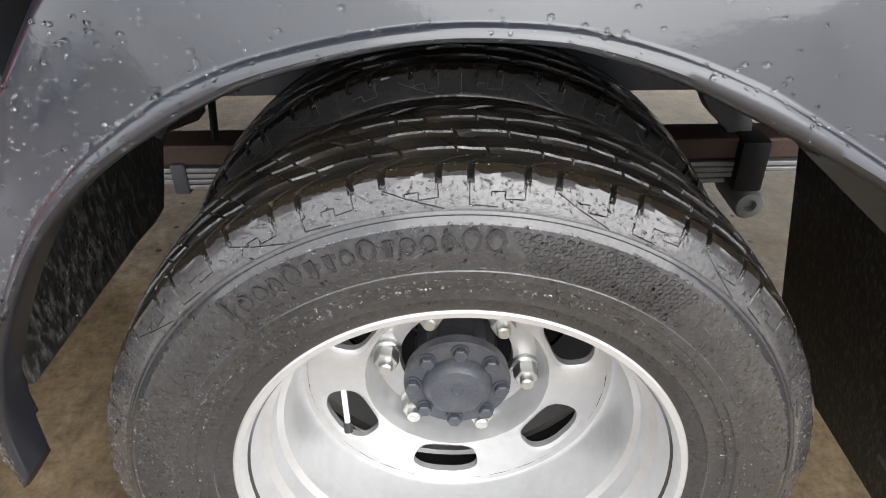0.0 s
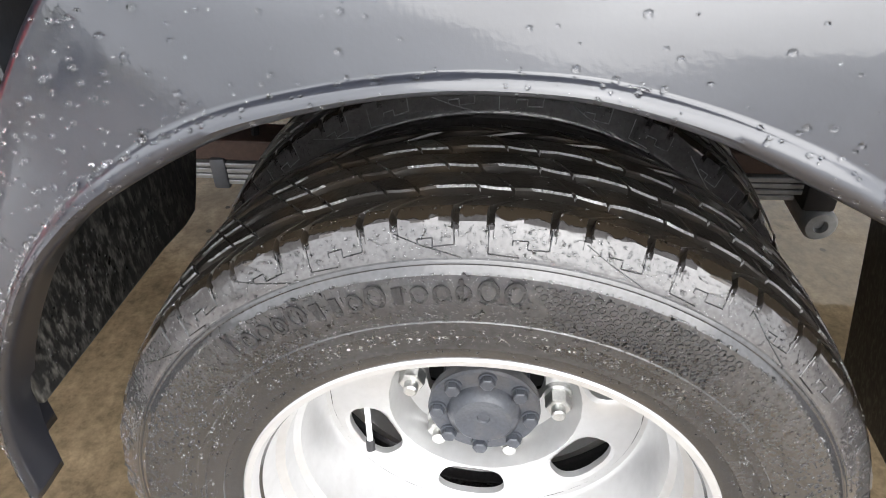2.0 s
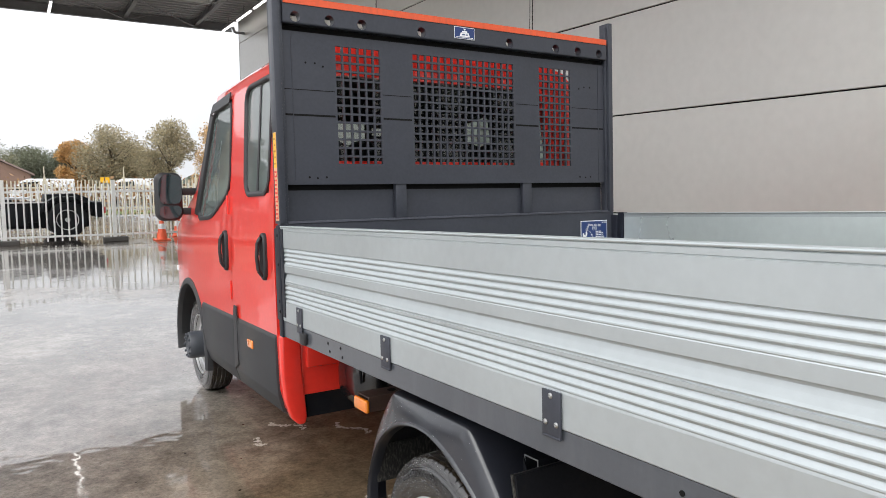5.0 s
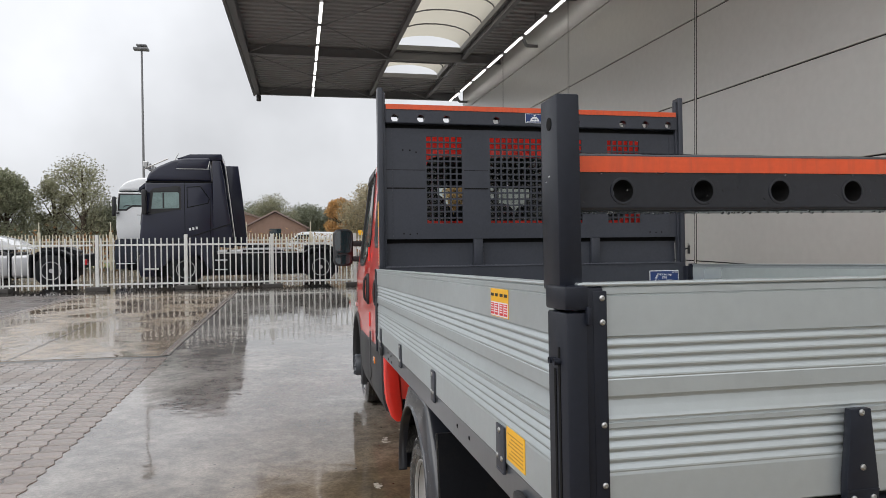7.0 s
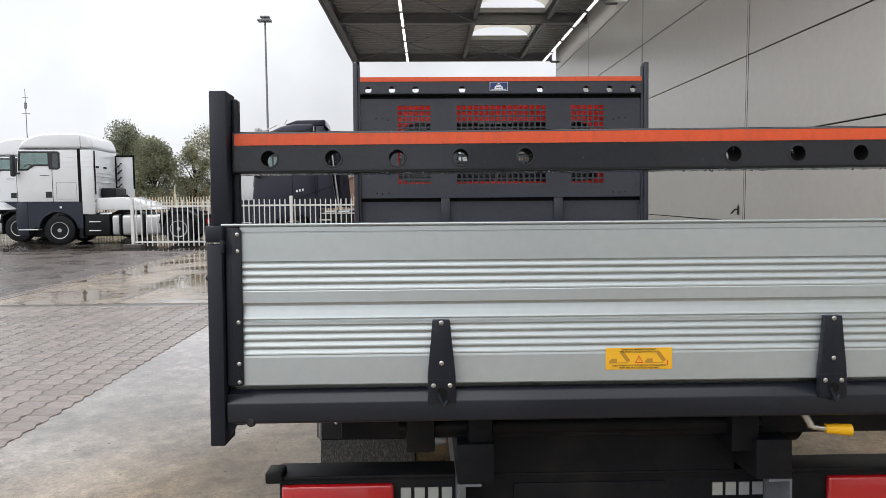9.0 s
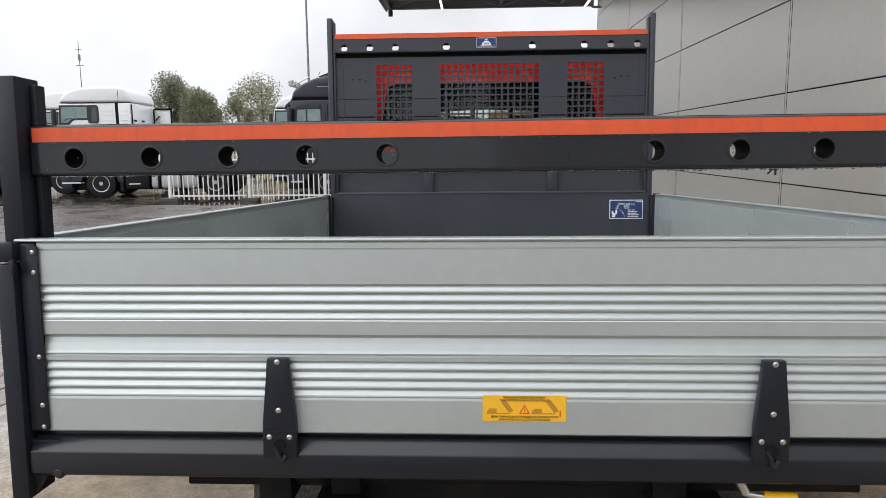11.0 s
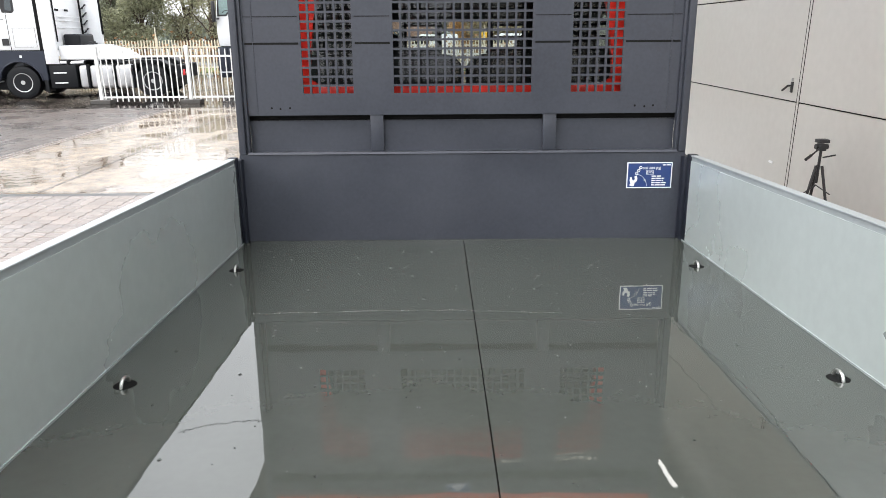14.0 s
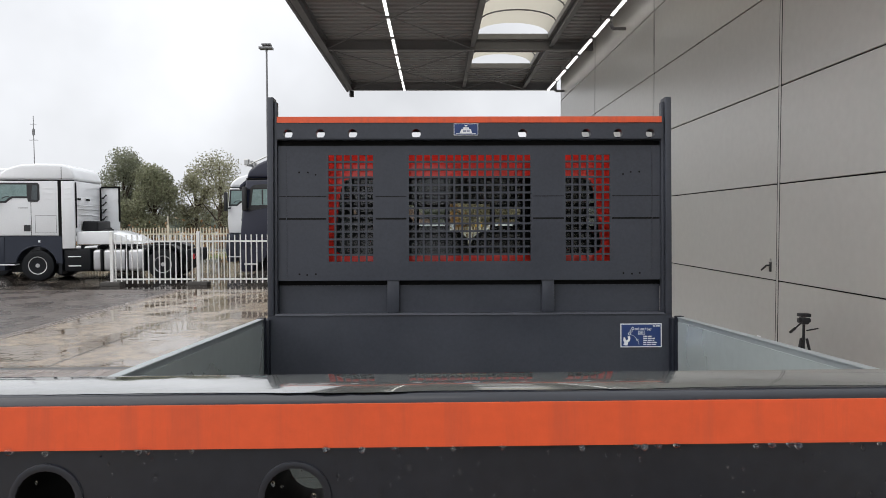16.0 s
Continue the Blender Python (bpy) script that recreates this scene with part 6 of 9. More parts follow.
tpart("side_marker", box(-1.022, -1.010, 3.775, 3.875, -0.262, -0.218, 0.008, 3), AMBER, cab, "amber side marker lamp", smooth=40)
tpart("front_marker", box(-0.985, -0.972, 5.88, 5.95, 0.02, 0.06, 0.006), WHITE, cab)
arch = bmesh.new()
ringv = []
for k in range(33):
    a = radians(-12 + 204 * k / 32)
    ringv.append([arch.verts.new((x, FRONT[0] + r * math.cos(a), FRONT[1] + r * math.sin(a))) for x, r in ((-0.90, 0.455), (-1.000, 0.450), (-1.016, 0.458), (-1.018, 0.478), (-1.006, 0.500), (-0.97, 0.502))])
for p, q in zip(ringv, ringv[1:]):
    for i in range(5):
        arch.faces.new((p[i], q[i], q[i + 1], p[i + 1]))
tpart("wheel_arch", arch, TRIM, cab, "black wheel arch trim", smooth=50)
liner = bmesh.new()
lrows = []
for k in range(25):
    a = radians(2 + 176 * k / 24)
    lrows.append([liner.verts.new((x, FRONT[0] + r * math.cos(a), FRONT[1] + r * math.sin(a))) for x, r in ((-0.985, 0.450), (-0.66, 0.450), (-0.62, 0.40), (-0.62, 0.10))])
for p, q in zip(lrows, lrows[1:]):
    for i in range(3):
        liner.faces.new((p[i], q[i], q[i + 1], p[i + 1]))
tpart("arch_liner", liner, DARKRUB, cab, "black liner of the front wheel arch", smooth=50)
horn = prism([(-1.004, -0.130), (-0.985, -0.122), (-0.915, -0.140), (-0.903, -0.165), (-0.902, -0.300), (-0.890, -0.450), (-0.884, -0.545), (-0.892, -0.578), (-0.925, -0.582), (-0.962, -0.545), (-0.992, -0.450), (-1.004, -0.320)], "y", 3.335, 3.392, 0.012, 3)
tpart("cab_corner", horn, RED, cab, "curved red corner panel behind the cab", smooth=40)
tpart("cab_rear_lower", box(-0.90, -0.50, 3.352, 3.392, -0.44, -0.10, 0.01), RED, cab, "red inner panel below the cab", smooth=40)
mir = tpart("mirror", box(-1.228, -1.046, 5.235, 5.37, 0.425, 0.765, 0.055, 6), PLASTIC, cab, "large black door mirror", smooth=50)
tpart("mirror_glass", prism(rounded([(-1.137, 0.545), (-1.214, 0.545), (-1.214, 0.750), (-1.075, 0.750), (-1.060, 0.700), (-1.060, 0.545), (-1.137, 0.545)], 2)[:-1], "y", 5.226, 5.238), DARKGLASS, mir, "large mirror glass")
tpart("mirror_glass", prism(rounded([(-1.137, 0.528), (-1.214, 0.528), (-1.208, 0.440), (-1.074, 0.440), (-1.060, 0.528), (-1.137, 0.528)], 2)[:-1], "y", 5.226, 5.238), DARKGLASS, mir, "small wide-angle mirror glass")
for z in (0.49, 0.63):
    tpart("mirror_arm", box(-1.05, -0.88, 5.27, 5.32, z - 0.025, z + 0.025, 0.012), PLASTIC, mir, smooth=40)
def shoulders(x, w, y0, y1, top):
    """A seat back with sloping shoulders, drawn out along y."""
    pts = [(x - w, -0.28), (x + w, -0.28), (x + w, top - 0.07), (x + 0.85 * w, top - 0.02), (x + 0.60 * w, top), (x - 0.60 * w, top), (x - 0.85 * w, top - 0.02), (x - w, top - 0.07)]
    return prism(pts, "y", y0, y1, 0.02)


# rear bench: four backs with open, barred headrests
for x in (-0.66, -0.20, 0.26, 0.71):
    st = tpart("seat", join(shoulders(x, 0.222, 3.72, 3.84, 0.875), box(x - 0.215, x + 0.215, 3.72, 4.20, -0.30, -0.10, 0.05, 3)), SEAT, cab, "dark fabric rear seat", smooth=50)
    hr = [box(x - 0.108, x - 0.078, 3.745, 3.80, 0.86, 1.10, 0.012), box(x + 0.078, x + 0.108, 3.745, 3.80, 0.86, 1.10, 0.012)]
    hr += [box(x - 0.10, x + 0.10, 3.745, 3.80, z, z + h, 0.008) for z, h in ((1.082, 0.028), (1.018, 0.020), (0.945, 0.022), (0.870, 0.03))]
    tpart("headrest", join(*hr), SEAT, st, "open barred headrest", smooth=50)
# front seats
for x in (-0.58, 0.64):
    st = tpart("seat", join(shoulders(x, 0.255, 4.50, 4.64, 1.02), box(x - 0.24, x + 0.24, 4.50, 5.0, -0.30, -0.08, 0.05, 3)), SEAT, cab, "dark fabric front seat", smooth=50)
    tpart("headrest", box(x - 0.17, x + 0.17, 4.52, 4.62, 1.00, 1.21, 0.04, 3), SEAT, st, smooth=50)
tpart("dashboard", box(-0.9, 0.9, 5.05, 5.40, 0.10, 0.46, 0.06, 3), PLASTIC, cab, smooth=50)
for x0, x1, z0, z1, y in ((-0.88, -0.63, -0.30, -0.14, 3.325), (-0.625, -0.565, -0.42, -0.12, 3.31)):
    tpart("cab_stiffener", box(x0, x1, y, 3.3515, z0, z1, 0.012), RED, cab, "red pressed stiffener", smooth=40)
# dark cover over the cab's red back, put there for the shade below
tpart("cab_back_shade", box(-0.88, 0.88, 3.372, 3.388, -0.558, -0.335), UNDER, cab, "dark sheet standing in for shade behind the cab")
tpart("cab_floor", box(-0.93, 0.93, 3.45, 5.4, -0.50, -0.42), SEAT, cab)

# ================= the yard =================
GZ = -0.045
gb = bmesh.new()
bmesh.ops.create_grid(gb, x_segments=2, y_segments=2, size=400)
bmesh.ops.translate(gb, vec=(0, 0, GZ), verts=gb.verts)
ground = thing("ground", gb, GROUND, "wet brown-grey concrete yard with puddles", "ground", kind="structure")


def joint_line(x0, y0, x1, y1, w):
    """A tar-filled joint between slabs."""
    d = Vector((x1 - x0, y1 - y0, 0))
    n = Vector((-d.y, d.x, 0)).normalized() * w / 2
    bm = bmesh.new()
    bm.faces.new([bm.verts.new(Vector((x, y, GZ + 0.003)) + s * n) for x, y, s in ((x0, y0, -1), (x1, y1, -1), (x1, y1, 1), (x0, y0, 1))])
    return bm


TAR = mat("joint_tar", (0.03, 0.028, 0.025), 0.3, scale=5, vary=0.3)
for a in ((0.9, 8, 0.9, 18.9),):
    part("slab_joint", joint_line(*a, 0.02), TAR, ground)

SLAB = wet_floor("wet_tan_slab", (0.33, 0.262, 0.192), (0.215, 0.165, 0.118), 0.44, 0.56, 0.9, bump=0.35, dry_rough=0.20, wet_rough=0.035, spec=0.7, ripple=0.0036, vary=0.55, grain=0.1)
slab = thing("slab", box(-7.06, -3.325, 8.46, 18.9, GZ - 0.02, GZ + 0.004), SLAB, "wet tan concrete slab reflecting the sky", "pavement", kind="structure")
for a in ((-5.15, 8.46, -5.25, 18.9, 0.022), (-7.06, 13.6, -3.325, 13.4, 0.014)):
    jl = joint_line(*a)
    bmesh.ops.translate(jl, vec=(0, 0, 0.003), verts=jl.verts)
    part("slab_joint", jl, TAR, slab)
thing("yard_asphalt", box(-60, 3.4, 18.92, 36.3, GZ - 0.02, GZ + 0.0045), ASPHALT, "dark wet asphalt under the parked lorries", "asphalt", kind="structure")
# grass verge and far road behind the outer fence
thing("verge", box(-120, 120, 36.5, 41, GZ + 0.004, GZ + 0.03), GRASS, "grass verge beyond the outer fence", "grass", kind="structure")
thing("road", box(-120, 120, 41.2, 49, GZ + 0.004, GZ + 0.012), mat("far_asphalt", (0.07, 0.07, 0.07), 0.3, scale=1, vary=0.2), "wet grey road beyond the fence", "road", kind="structure")

# ---- panelled hall wall ----
wall = thing("wall_east", box(3.575, 3.85, -10.4, 20.12, GZ, 6.25), JOINT, "grey metal panel wall of a hall", "wall", kind="structure")
YJ = [-10.31, -5.96, -1.61, 2.74, 7.09, 11.44, 15.79, 20.14]
ZJ = [GZ, 0.085, 1.140, 2.195, 3.250, 4.305, 5.360, 6.30]
for ya, yb in zip(YJ, YJ[1:]):
    for za, zb in zip(ZJ, ZJ[1:]):
        part("panel", box(3.550, 3.5748, ya + 0.032, yb - 0.032, za + 0.007, zb - 0.007, 0.004, 1), PANEL, wall)
    part("joint_trim", box(3.5485, 3.5745, yb - 0.017, yb + 0.017, GZ, 6.25, 0.003), PANEL, wall, "pale cover strip between two dark gaskets")
    for d in (-1, 1):
        part("gasket", box(3.5515, 3.5747, yb + d * 0.0172, yb + d * 0.0318, GZ, 6.25), JOINT, wall)
# Out-of-view wall added to dim the right of the tailboard.
thing("wall_south", box(0.5, 34.0, -19.0, -18.7, GZ, 7.5), PANEL, "unseen plain grey wall added to darken reflections in the tailboard", "wall", kind="structure")
thing("wall_north", box(3.60, 20, 19.85, 20.10, GZ, 6.25), PANEL, "grey metal panel gable of the hall", "wall", kind="structure")
hl = thing("door_lever", join(box(3.535, 3.55, 7.215, 7.255, 1.23, 1.34, 0.004), rod((3.545, 7.235, 1.30), (3.500, 7.235, 1.30), 0.010), rod((3.500, 7.235, 1.30), (3.495, 7.335, 1.245), 0.011, 10)), PLASTIC, "black lever handle on the panel wall", "door handle", smooth=40)
part("key_cylinder", cyl("x", (0, 7.24, 1.36), 0.014, 3.535, 3.55, 14), STEEL, hl)
thing("wall_tag", box(3.543, 3.5505, 7.44, 7.53, 0.45, 0.475, 0.002), WHITE, "small pale tag on the wall panel", "tag")

# ---- canopy over the loading lane ----
canopy = new("canopy")
canopy.location = (0, 0, 0)
tagged(canopy, "dark steel canopy with corrugated deck and rooflights", "canopy", kind="structure")
CZ = 6.05
deck = []
for x0, x1, y0, y1 in ((-2.80, 0.78, 2.6, 21.0), (2.50, 3.56, 2.6, 21.0), (0.78, 2.50, 18.9, 21.0), (0.78, 2.50, 15.9, 17.1), (0.78, 2.50, 7.1, 8.6), (0.78, 2.50, 2.6, 3.4)):
    n = max(1, int((y1 - y0) / 0.25))
    for k in range(n):
        a = y0 + (y1 - y0) * k / n
        b = y0 + (y1 - y0) * (k + 1) / n
        deck.append(prism([(a, CZ + 0.05), (a + 0.02, CZ), (a + 0.14, CZ), (a + 0.16, CZ + 0.05), (b, CZ + 0.05), (b, CZ + 0.09), (a, CZ + 0.09)], "x", x0, x1))
part("deck", join(*deck), DECK, canopy, "corrugated grey deck")


def i_beam(p, q, h=0.22, w=0.12):
    """A rolled section between two points at its lower edge, level."""
    p, q = Vector(p), Vector(q)
    ln = (q - p).length
    bm = join(box(0, ln, -w / 2, w / 2, 0, 0.014), box(0, ln, -0.006, 0.006, 0.014, h - 0.014), box(0, ln, -w / 2, w / 2, h - 0.014, h))
    bmesh.ops.transform(bm, matrix=Matrix.Translation(p) @ Matrix.Rotation(math.atan2(q.y - p.y, q.x - p.x), 4, "Z"), verts=bm.verts)
    return bm


for y in (20.9, 16.0, 11.0, 6.0, 2.7):
    part("rafter", i_beam((-2.78, y, CZ - 0.23), (3.56, y, CZ - 0.23)), CANSTEEL, canopy)
for x in (0.72, 2.56):
    part("purlin", i_beam((x, 2.7, CZ - 0.15), (x, 20.9, CZ - 0.15), 0.15, 0.10), CANSTEEL, canopy)
part("edge_beam", i_beam((-2.72, 2.7, CZ - 0.24), (-2.72, 20.9, CZ - 0.24), 0.24, 0.14), CANSTEEL, canopy)
part("fascia", box(-2.86, -2.80, 2.55, 21.05, CZ - 0.26, CZ + 0.20, 0.01), CANSTEEL, canopy)
part("fascia", box(-2.80, 3.56, 2.55, 2.61, CZ - 0.10, CZ + 0.20, 0.01), CANSTEEL, canopy)
part("fascia", box(-2.80, 3.56, 20.99, 21.05, CZ - 0.10, CZ + 0.20, 0.01), CANSTEEL, canopy)
part("gutter_outlet", join(cyl("z", (-2.70, 20.95, 0), 0.07, CZ - 0.42, CZ - 0.24, 18, 0.01)), DARKRUB, canopy)
for y0, y1 in ((16.0, 20.9), (11.0, 16.0), (6.0, 11.0)):
    part("brace", rod((-2.7, y0, CZ - 0.20), (0.72, y1, CZ - 0.20), 0.014), CANSTEEL, canopy)
    part("brace", rod((-2.7, y1, CZ - 0.20), (0.72, y0, CZ - 0.20), 0.014), CANSTEEL, canopy)
part("brace", rod((0.72, 20.9, CZ - 0.2), (2.56, 17.5, CZ - 0.2), 0.014), CANSTEEL, canopy)
part("brace", rod((0.72, 18.5, CZ - 0.2), (2.56, 20.9, CZ - 0.2), 0.014), CANSTEEL, canopy)
OPAL = bpy.data.materials.new("opal_rooflight")
OPAL.use_nodes = True
on, ol = OPAL.node_tree.nodes, OPAL.node_tree.links
ob_ = on["Principled BSDF"]
ob_.inputs["Base Color"].default_value = (0.88, 0.86, 0.80, 1)
ob_.inputs["Roughness"].default_value = 0.4
otr = on.new("ShaderNodeBsdfTranslucent")
otr.inputs[0].default_value = (0.50, 0.465, 0.385, 1)
omx = on.new("ShaderNodeMixShader")
omx.inputs[0].default_value = 0.75
ol.new(ob_.outputs[0], omx.inputs[1])
ol.new(otr.outputs[0], omx.inputs[2])
ol.new(omx.outputs[0], on["Material Output"].inputs["Surface"])
for y0, y1 in ((17.1, 18.9), (8.6, 15.9), (3.4, 7.1)):
    for x0, x1 in ((0.78, 0.82), (2.46, 2.50)):
        part("upstand", box(x0, x1, y0, y1, CZ, CZ + 0.12), DECK, canopy)
    for ya in (y0, y1 - 0.04):
        part("upstand", box(0.82, 2.46, ya, ya + 0.04, CZ, CZ + 0.12), DECK, canopy)
    vault = bmesh.new()
    arcs = []
    for yy in (y0, y1):
        arcs.append([vault.verts.new((1.64 - 0.84 * math.cos(math.pi * k / 12), yy, CZ + 0.12 + 0.26 * math.sin(math.pi * k / 12))) for k in range(13)])
    for k in range(12):
        vault.faces.new((arcs[0][k], arcs[0][k + 1], arcs[1][k + 1], arcs[1][k]))
    part("rooflight", vault, OPAL, canopy, "opal vaulted rooflight", smooth=60)
    n = int((y1 - y0) / 1.05)
    for k in range(1, n + 1):
        yy = y0 + (y1 - y0) * k / (n + 1)
        part("rooflight_bar", join(*[rod((1.64 - 0.84 * math.cos(math.pi * j / 10), yy, CZ + 0.11 + 0.26 * math.sin(math.pi * j / 10)), (1.64 - 0.84 * math.cos(math.pi * (j + 1) / 10), yy, CZ + 0.11 + 0.26 * math.sin(math.pi * (j + 1) / 10)), 0.018, 6) for j in range(10)]), CANSTEEL, canopy)
# strip lamps
first = {}
for x in (-1.08, 3.26):
    for k in range(11):
        y = 20.1 - 1.52 * k
        if x not in first:
            st = new("strip_lamp")
            st.location = (x, y, CZ - 0.27)
            part("housing", box(-0.04, 0.04, -0.72, 0.72, 0.012, 0.05, 0.006), CANSTEEL, st)
            part("tube", box(-0.030, 0.030, -0.62, 0.62, -0.014, 0.011, 0.008), LAMPGLOW, st, "lit white tube")
            part("hanger", box(-0.01, 0.01, -0.01, 0.01, 0.05, 0.27), CANSTEEL, st)
            tagged(st, "lit white strip lamp under the canopy", "strip lamp", "strip lamps")
            first[x] = st
        else:
            copy_thing(first[x], Matrix.Translation((x, y, CZ - 0.27)))
for y in (13.2, 19.6):
    thing("downpipe_bracket", join(rod((3.55, y, 5.55), (3.30, y, 5.55), 0.035, 12), rod((3.30, y, 5.55), (3.24, y, 5.68), 0.035, 12)), CANSTEEL, "grey pipe elbow on the wall below the canopy", "pipe", smooth=40)

# ---- camera tripod by the wall ----
tp = Vector((3.33, 6.12, GZ))
tri = new("tripod")
tri.location = tp
tri.scale = (0.92, 0.92, 0.90)
tagged(tri, "black camera tripod standing by the wall", "tripod")
for k in range(3):
    a = radians(120 * k + 75)
    foot = Vector((0.20 * math.cos(a), 0.24 * math.sin(a), 0.005))
    top = Vector((0.03 * math.cos(a), 0.03 * math.sin(a), 0.80))
    lg = part("leg", join(rod(top, top.lerp(foot, 0.5), 0.014, 10), rod(top.lerp(foot, 0.45), foot, 0.010, 10)), PLASTIC, tri, smooth=60)
    part("clamp", rod(top.lerp(foot, 0.44), top.lerp(foot, 0.50), 0.019, 10), PLASTIC, lg, smooth=60)
part("column", rod((0, 0, 0.62), (0, 0, 0.95), 0.014, 12), PLASTIC, tri, smooth=60)
part("spreader", join(*[rod((0, 0, 0.60), (0.14 * math.cos(radians(120 * k + 75)), 0.14 * math.sin(radians(120 * k + 75)), 0.52), 0.006) for k in range(3)]), PLASTIC, tri, smooth=60)
part("head", join(box(-0.035, 0.035, -0.04, 0.04, 0.95, 1.02, 0.01), box(-0.055, 0.055, -0.045, 0.045, 1.03, 1.065, 0.008), cyl("x", (0, 0, 0.99), 0.026, -0.06, 0.06, 16)), PLASTIC, tri, smooth=40)
part("pan_handle", join(rod((-0.02, -0.02, 0.98), (-0.21, -0.16, 0.90), 0.008), rod((-0.15, -0.115, 0.925), (-0.23, -0.175, 0.893), 0.014, 10)), PLASTIC, tri, smooth=60)
part("crank", rod((0.03, 0, 0.88), (0.16, 0.02, 0.90), 0.008), PLASTIC, tri, smooth=60)

# ---- white picket fence ----
def picket_panel(length, height, n):
    """Post at the origin, rails and pickets towards +x."""
    em = new("fence_panel")
    part("post", box(-0.045, 0.045, -0.045, 0.045, 0.02, height + 0.10, 0.006), FENCEW, em)
    part("foot", box(-0.28, 0.30, -0.18, 0.18, 0.0, 0.12, 0.02), BLOCKM, em, "dark concrete foot")
    for z in (0.16, height - 0.22):
        part("rail", box(0.045, length - 0.045, -0.018, 0.018, z, z + 0.05), FENCEW, em)
    pk = None
    for k in range(n):
        x = length * (k + 0.7) / (n + 0.4)
        if pk is None:
            o = part("picket", cyl("z", (0, 0, 0), 0.019, 0.06, height, 10, 0.004), FENCEW, em)
            o.location, pk = (x, 0, 0), o.data
        else:
            shared("picket", pk, em, (x, 0, 0))
    return tagged(em, "white metal picket fence panel on concrete feet", "fence", "yard fence panels")


fp = picket_panel(2.47, 1.50, 15)
fp.location = (-9.71, 20.15, GZ)
for k in range(1, 6):
    copy_thing(fp, Matrix.Translation(((-7.16, -4.76, -2.33, 0.12, 2.57)[k - 1], 20.15 - 0.02 * k, GZ)) @ Matrix.Rotation(radians((0.6, -0.8, 0.4, -0.3, 0.5)[k - 1]), 4, "Z"))
for k in range(3):
    copy_thing(fp, Matrix.Translation((-26.5 + 2.47 * k, 30.5, GZ)))

of = new("outer_fence")
tagged(of, "long weathered cream picket fence along the road", "fence")
pk = []
for k in range(470):
    x = -46 + 0.14 * k
    pk.append(box(x - 0.022, x + 0.022, 33.0, 33.02, 0.05, 1.58 + 0.02 * math.sin(k * 7.1)))
ps = part("picket_run", join(*pk[:235]), FENCEY, of)
ps["kind"] = "stuff"
ps2 = part("picket_run", join(*pk[235:]), FENCEY, of)
ps2["kind"] = "stuff"
for z in (0.35, 1.25):
    part("rail", box(-46, 20, 33.02, 33.06, z, z + 0.06), FENCEY, of)
pm = None
for k in range(23):
    if pm is None:
        o = part("post", join(box(-0.05, 0.05, 33.06, 33.16, GZ, 1.70), box(-0.02, 0.02, 33.09, 33.13, 1.70, 2.15)), FENCEY, of)
        o.location, pm = (-46, 0, 0), o.data
    else:
        shared("post", pm, of, (-46 + 3.0 * k, 0, 0))

# ---- tractor units: nose to -x, their side to the lane ----
def lorry_wheel(parent, x, y, r=0.50):
    tw = part("wheel", lathe([(-0.15, 0.29), (-0.16, r - 0.08), (-0.13, r - 0.01), (0.13, r), (0.13, r - 0.01), (0.16, r - 0.08), (0.15, 0.29)], "y", (x, y, r), 40), TRUCKG, parent, "black lorry tyre", smooth=35)
    out = -1 if y < 0 else 1
    part("rim", lathe([(y + out * d, q) for d, q in ((0.12, 0.292), (0.158, 0.285), (0.150, 0.262), (0.085, 0.245), (0.070, 0.200), (0.105, 0.150), (0.125, 0.120), (0.135, 0.075), (0.160, 0.060), (0.160, 0.0))], "y", (x, 0, r), 36), RIM, tw, smooth=30)
    for k in range(8):
        a = radians(45 * k + 10)
        part("rim_hole", cyl("y", (x + 0.205 * math.cos(a), 0, r + 0.205 * math.sin(a)), 0.034, y + out * 0.066, y + out * 0.086, 12), JOINT, tw)
    part("hub", cyl("y", (x, 0, r), 0.085, y + out * 0.128, y + out * 0.150, 20, 0.006), TRUCKG, tw, smooth=40)


def arch_panel(cx, cz, r, x0, x1, z0, z1, y0, y1):
    """A side panel with a round wheel cut-out below."""
    pts = [(x0, z0), (x0, z1), (x1, z1), (x1, z0)]
    pts += [(cx + r * math.cos(radians(a)), cz + r * math.sin(radians(a))) for a in range(8, 173, 10)]
    return prism(pts, "y", y0, y1)


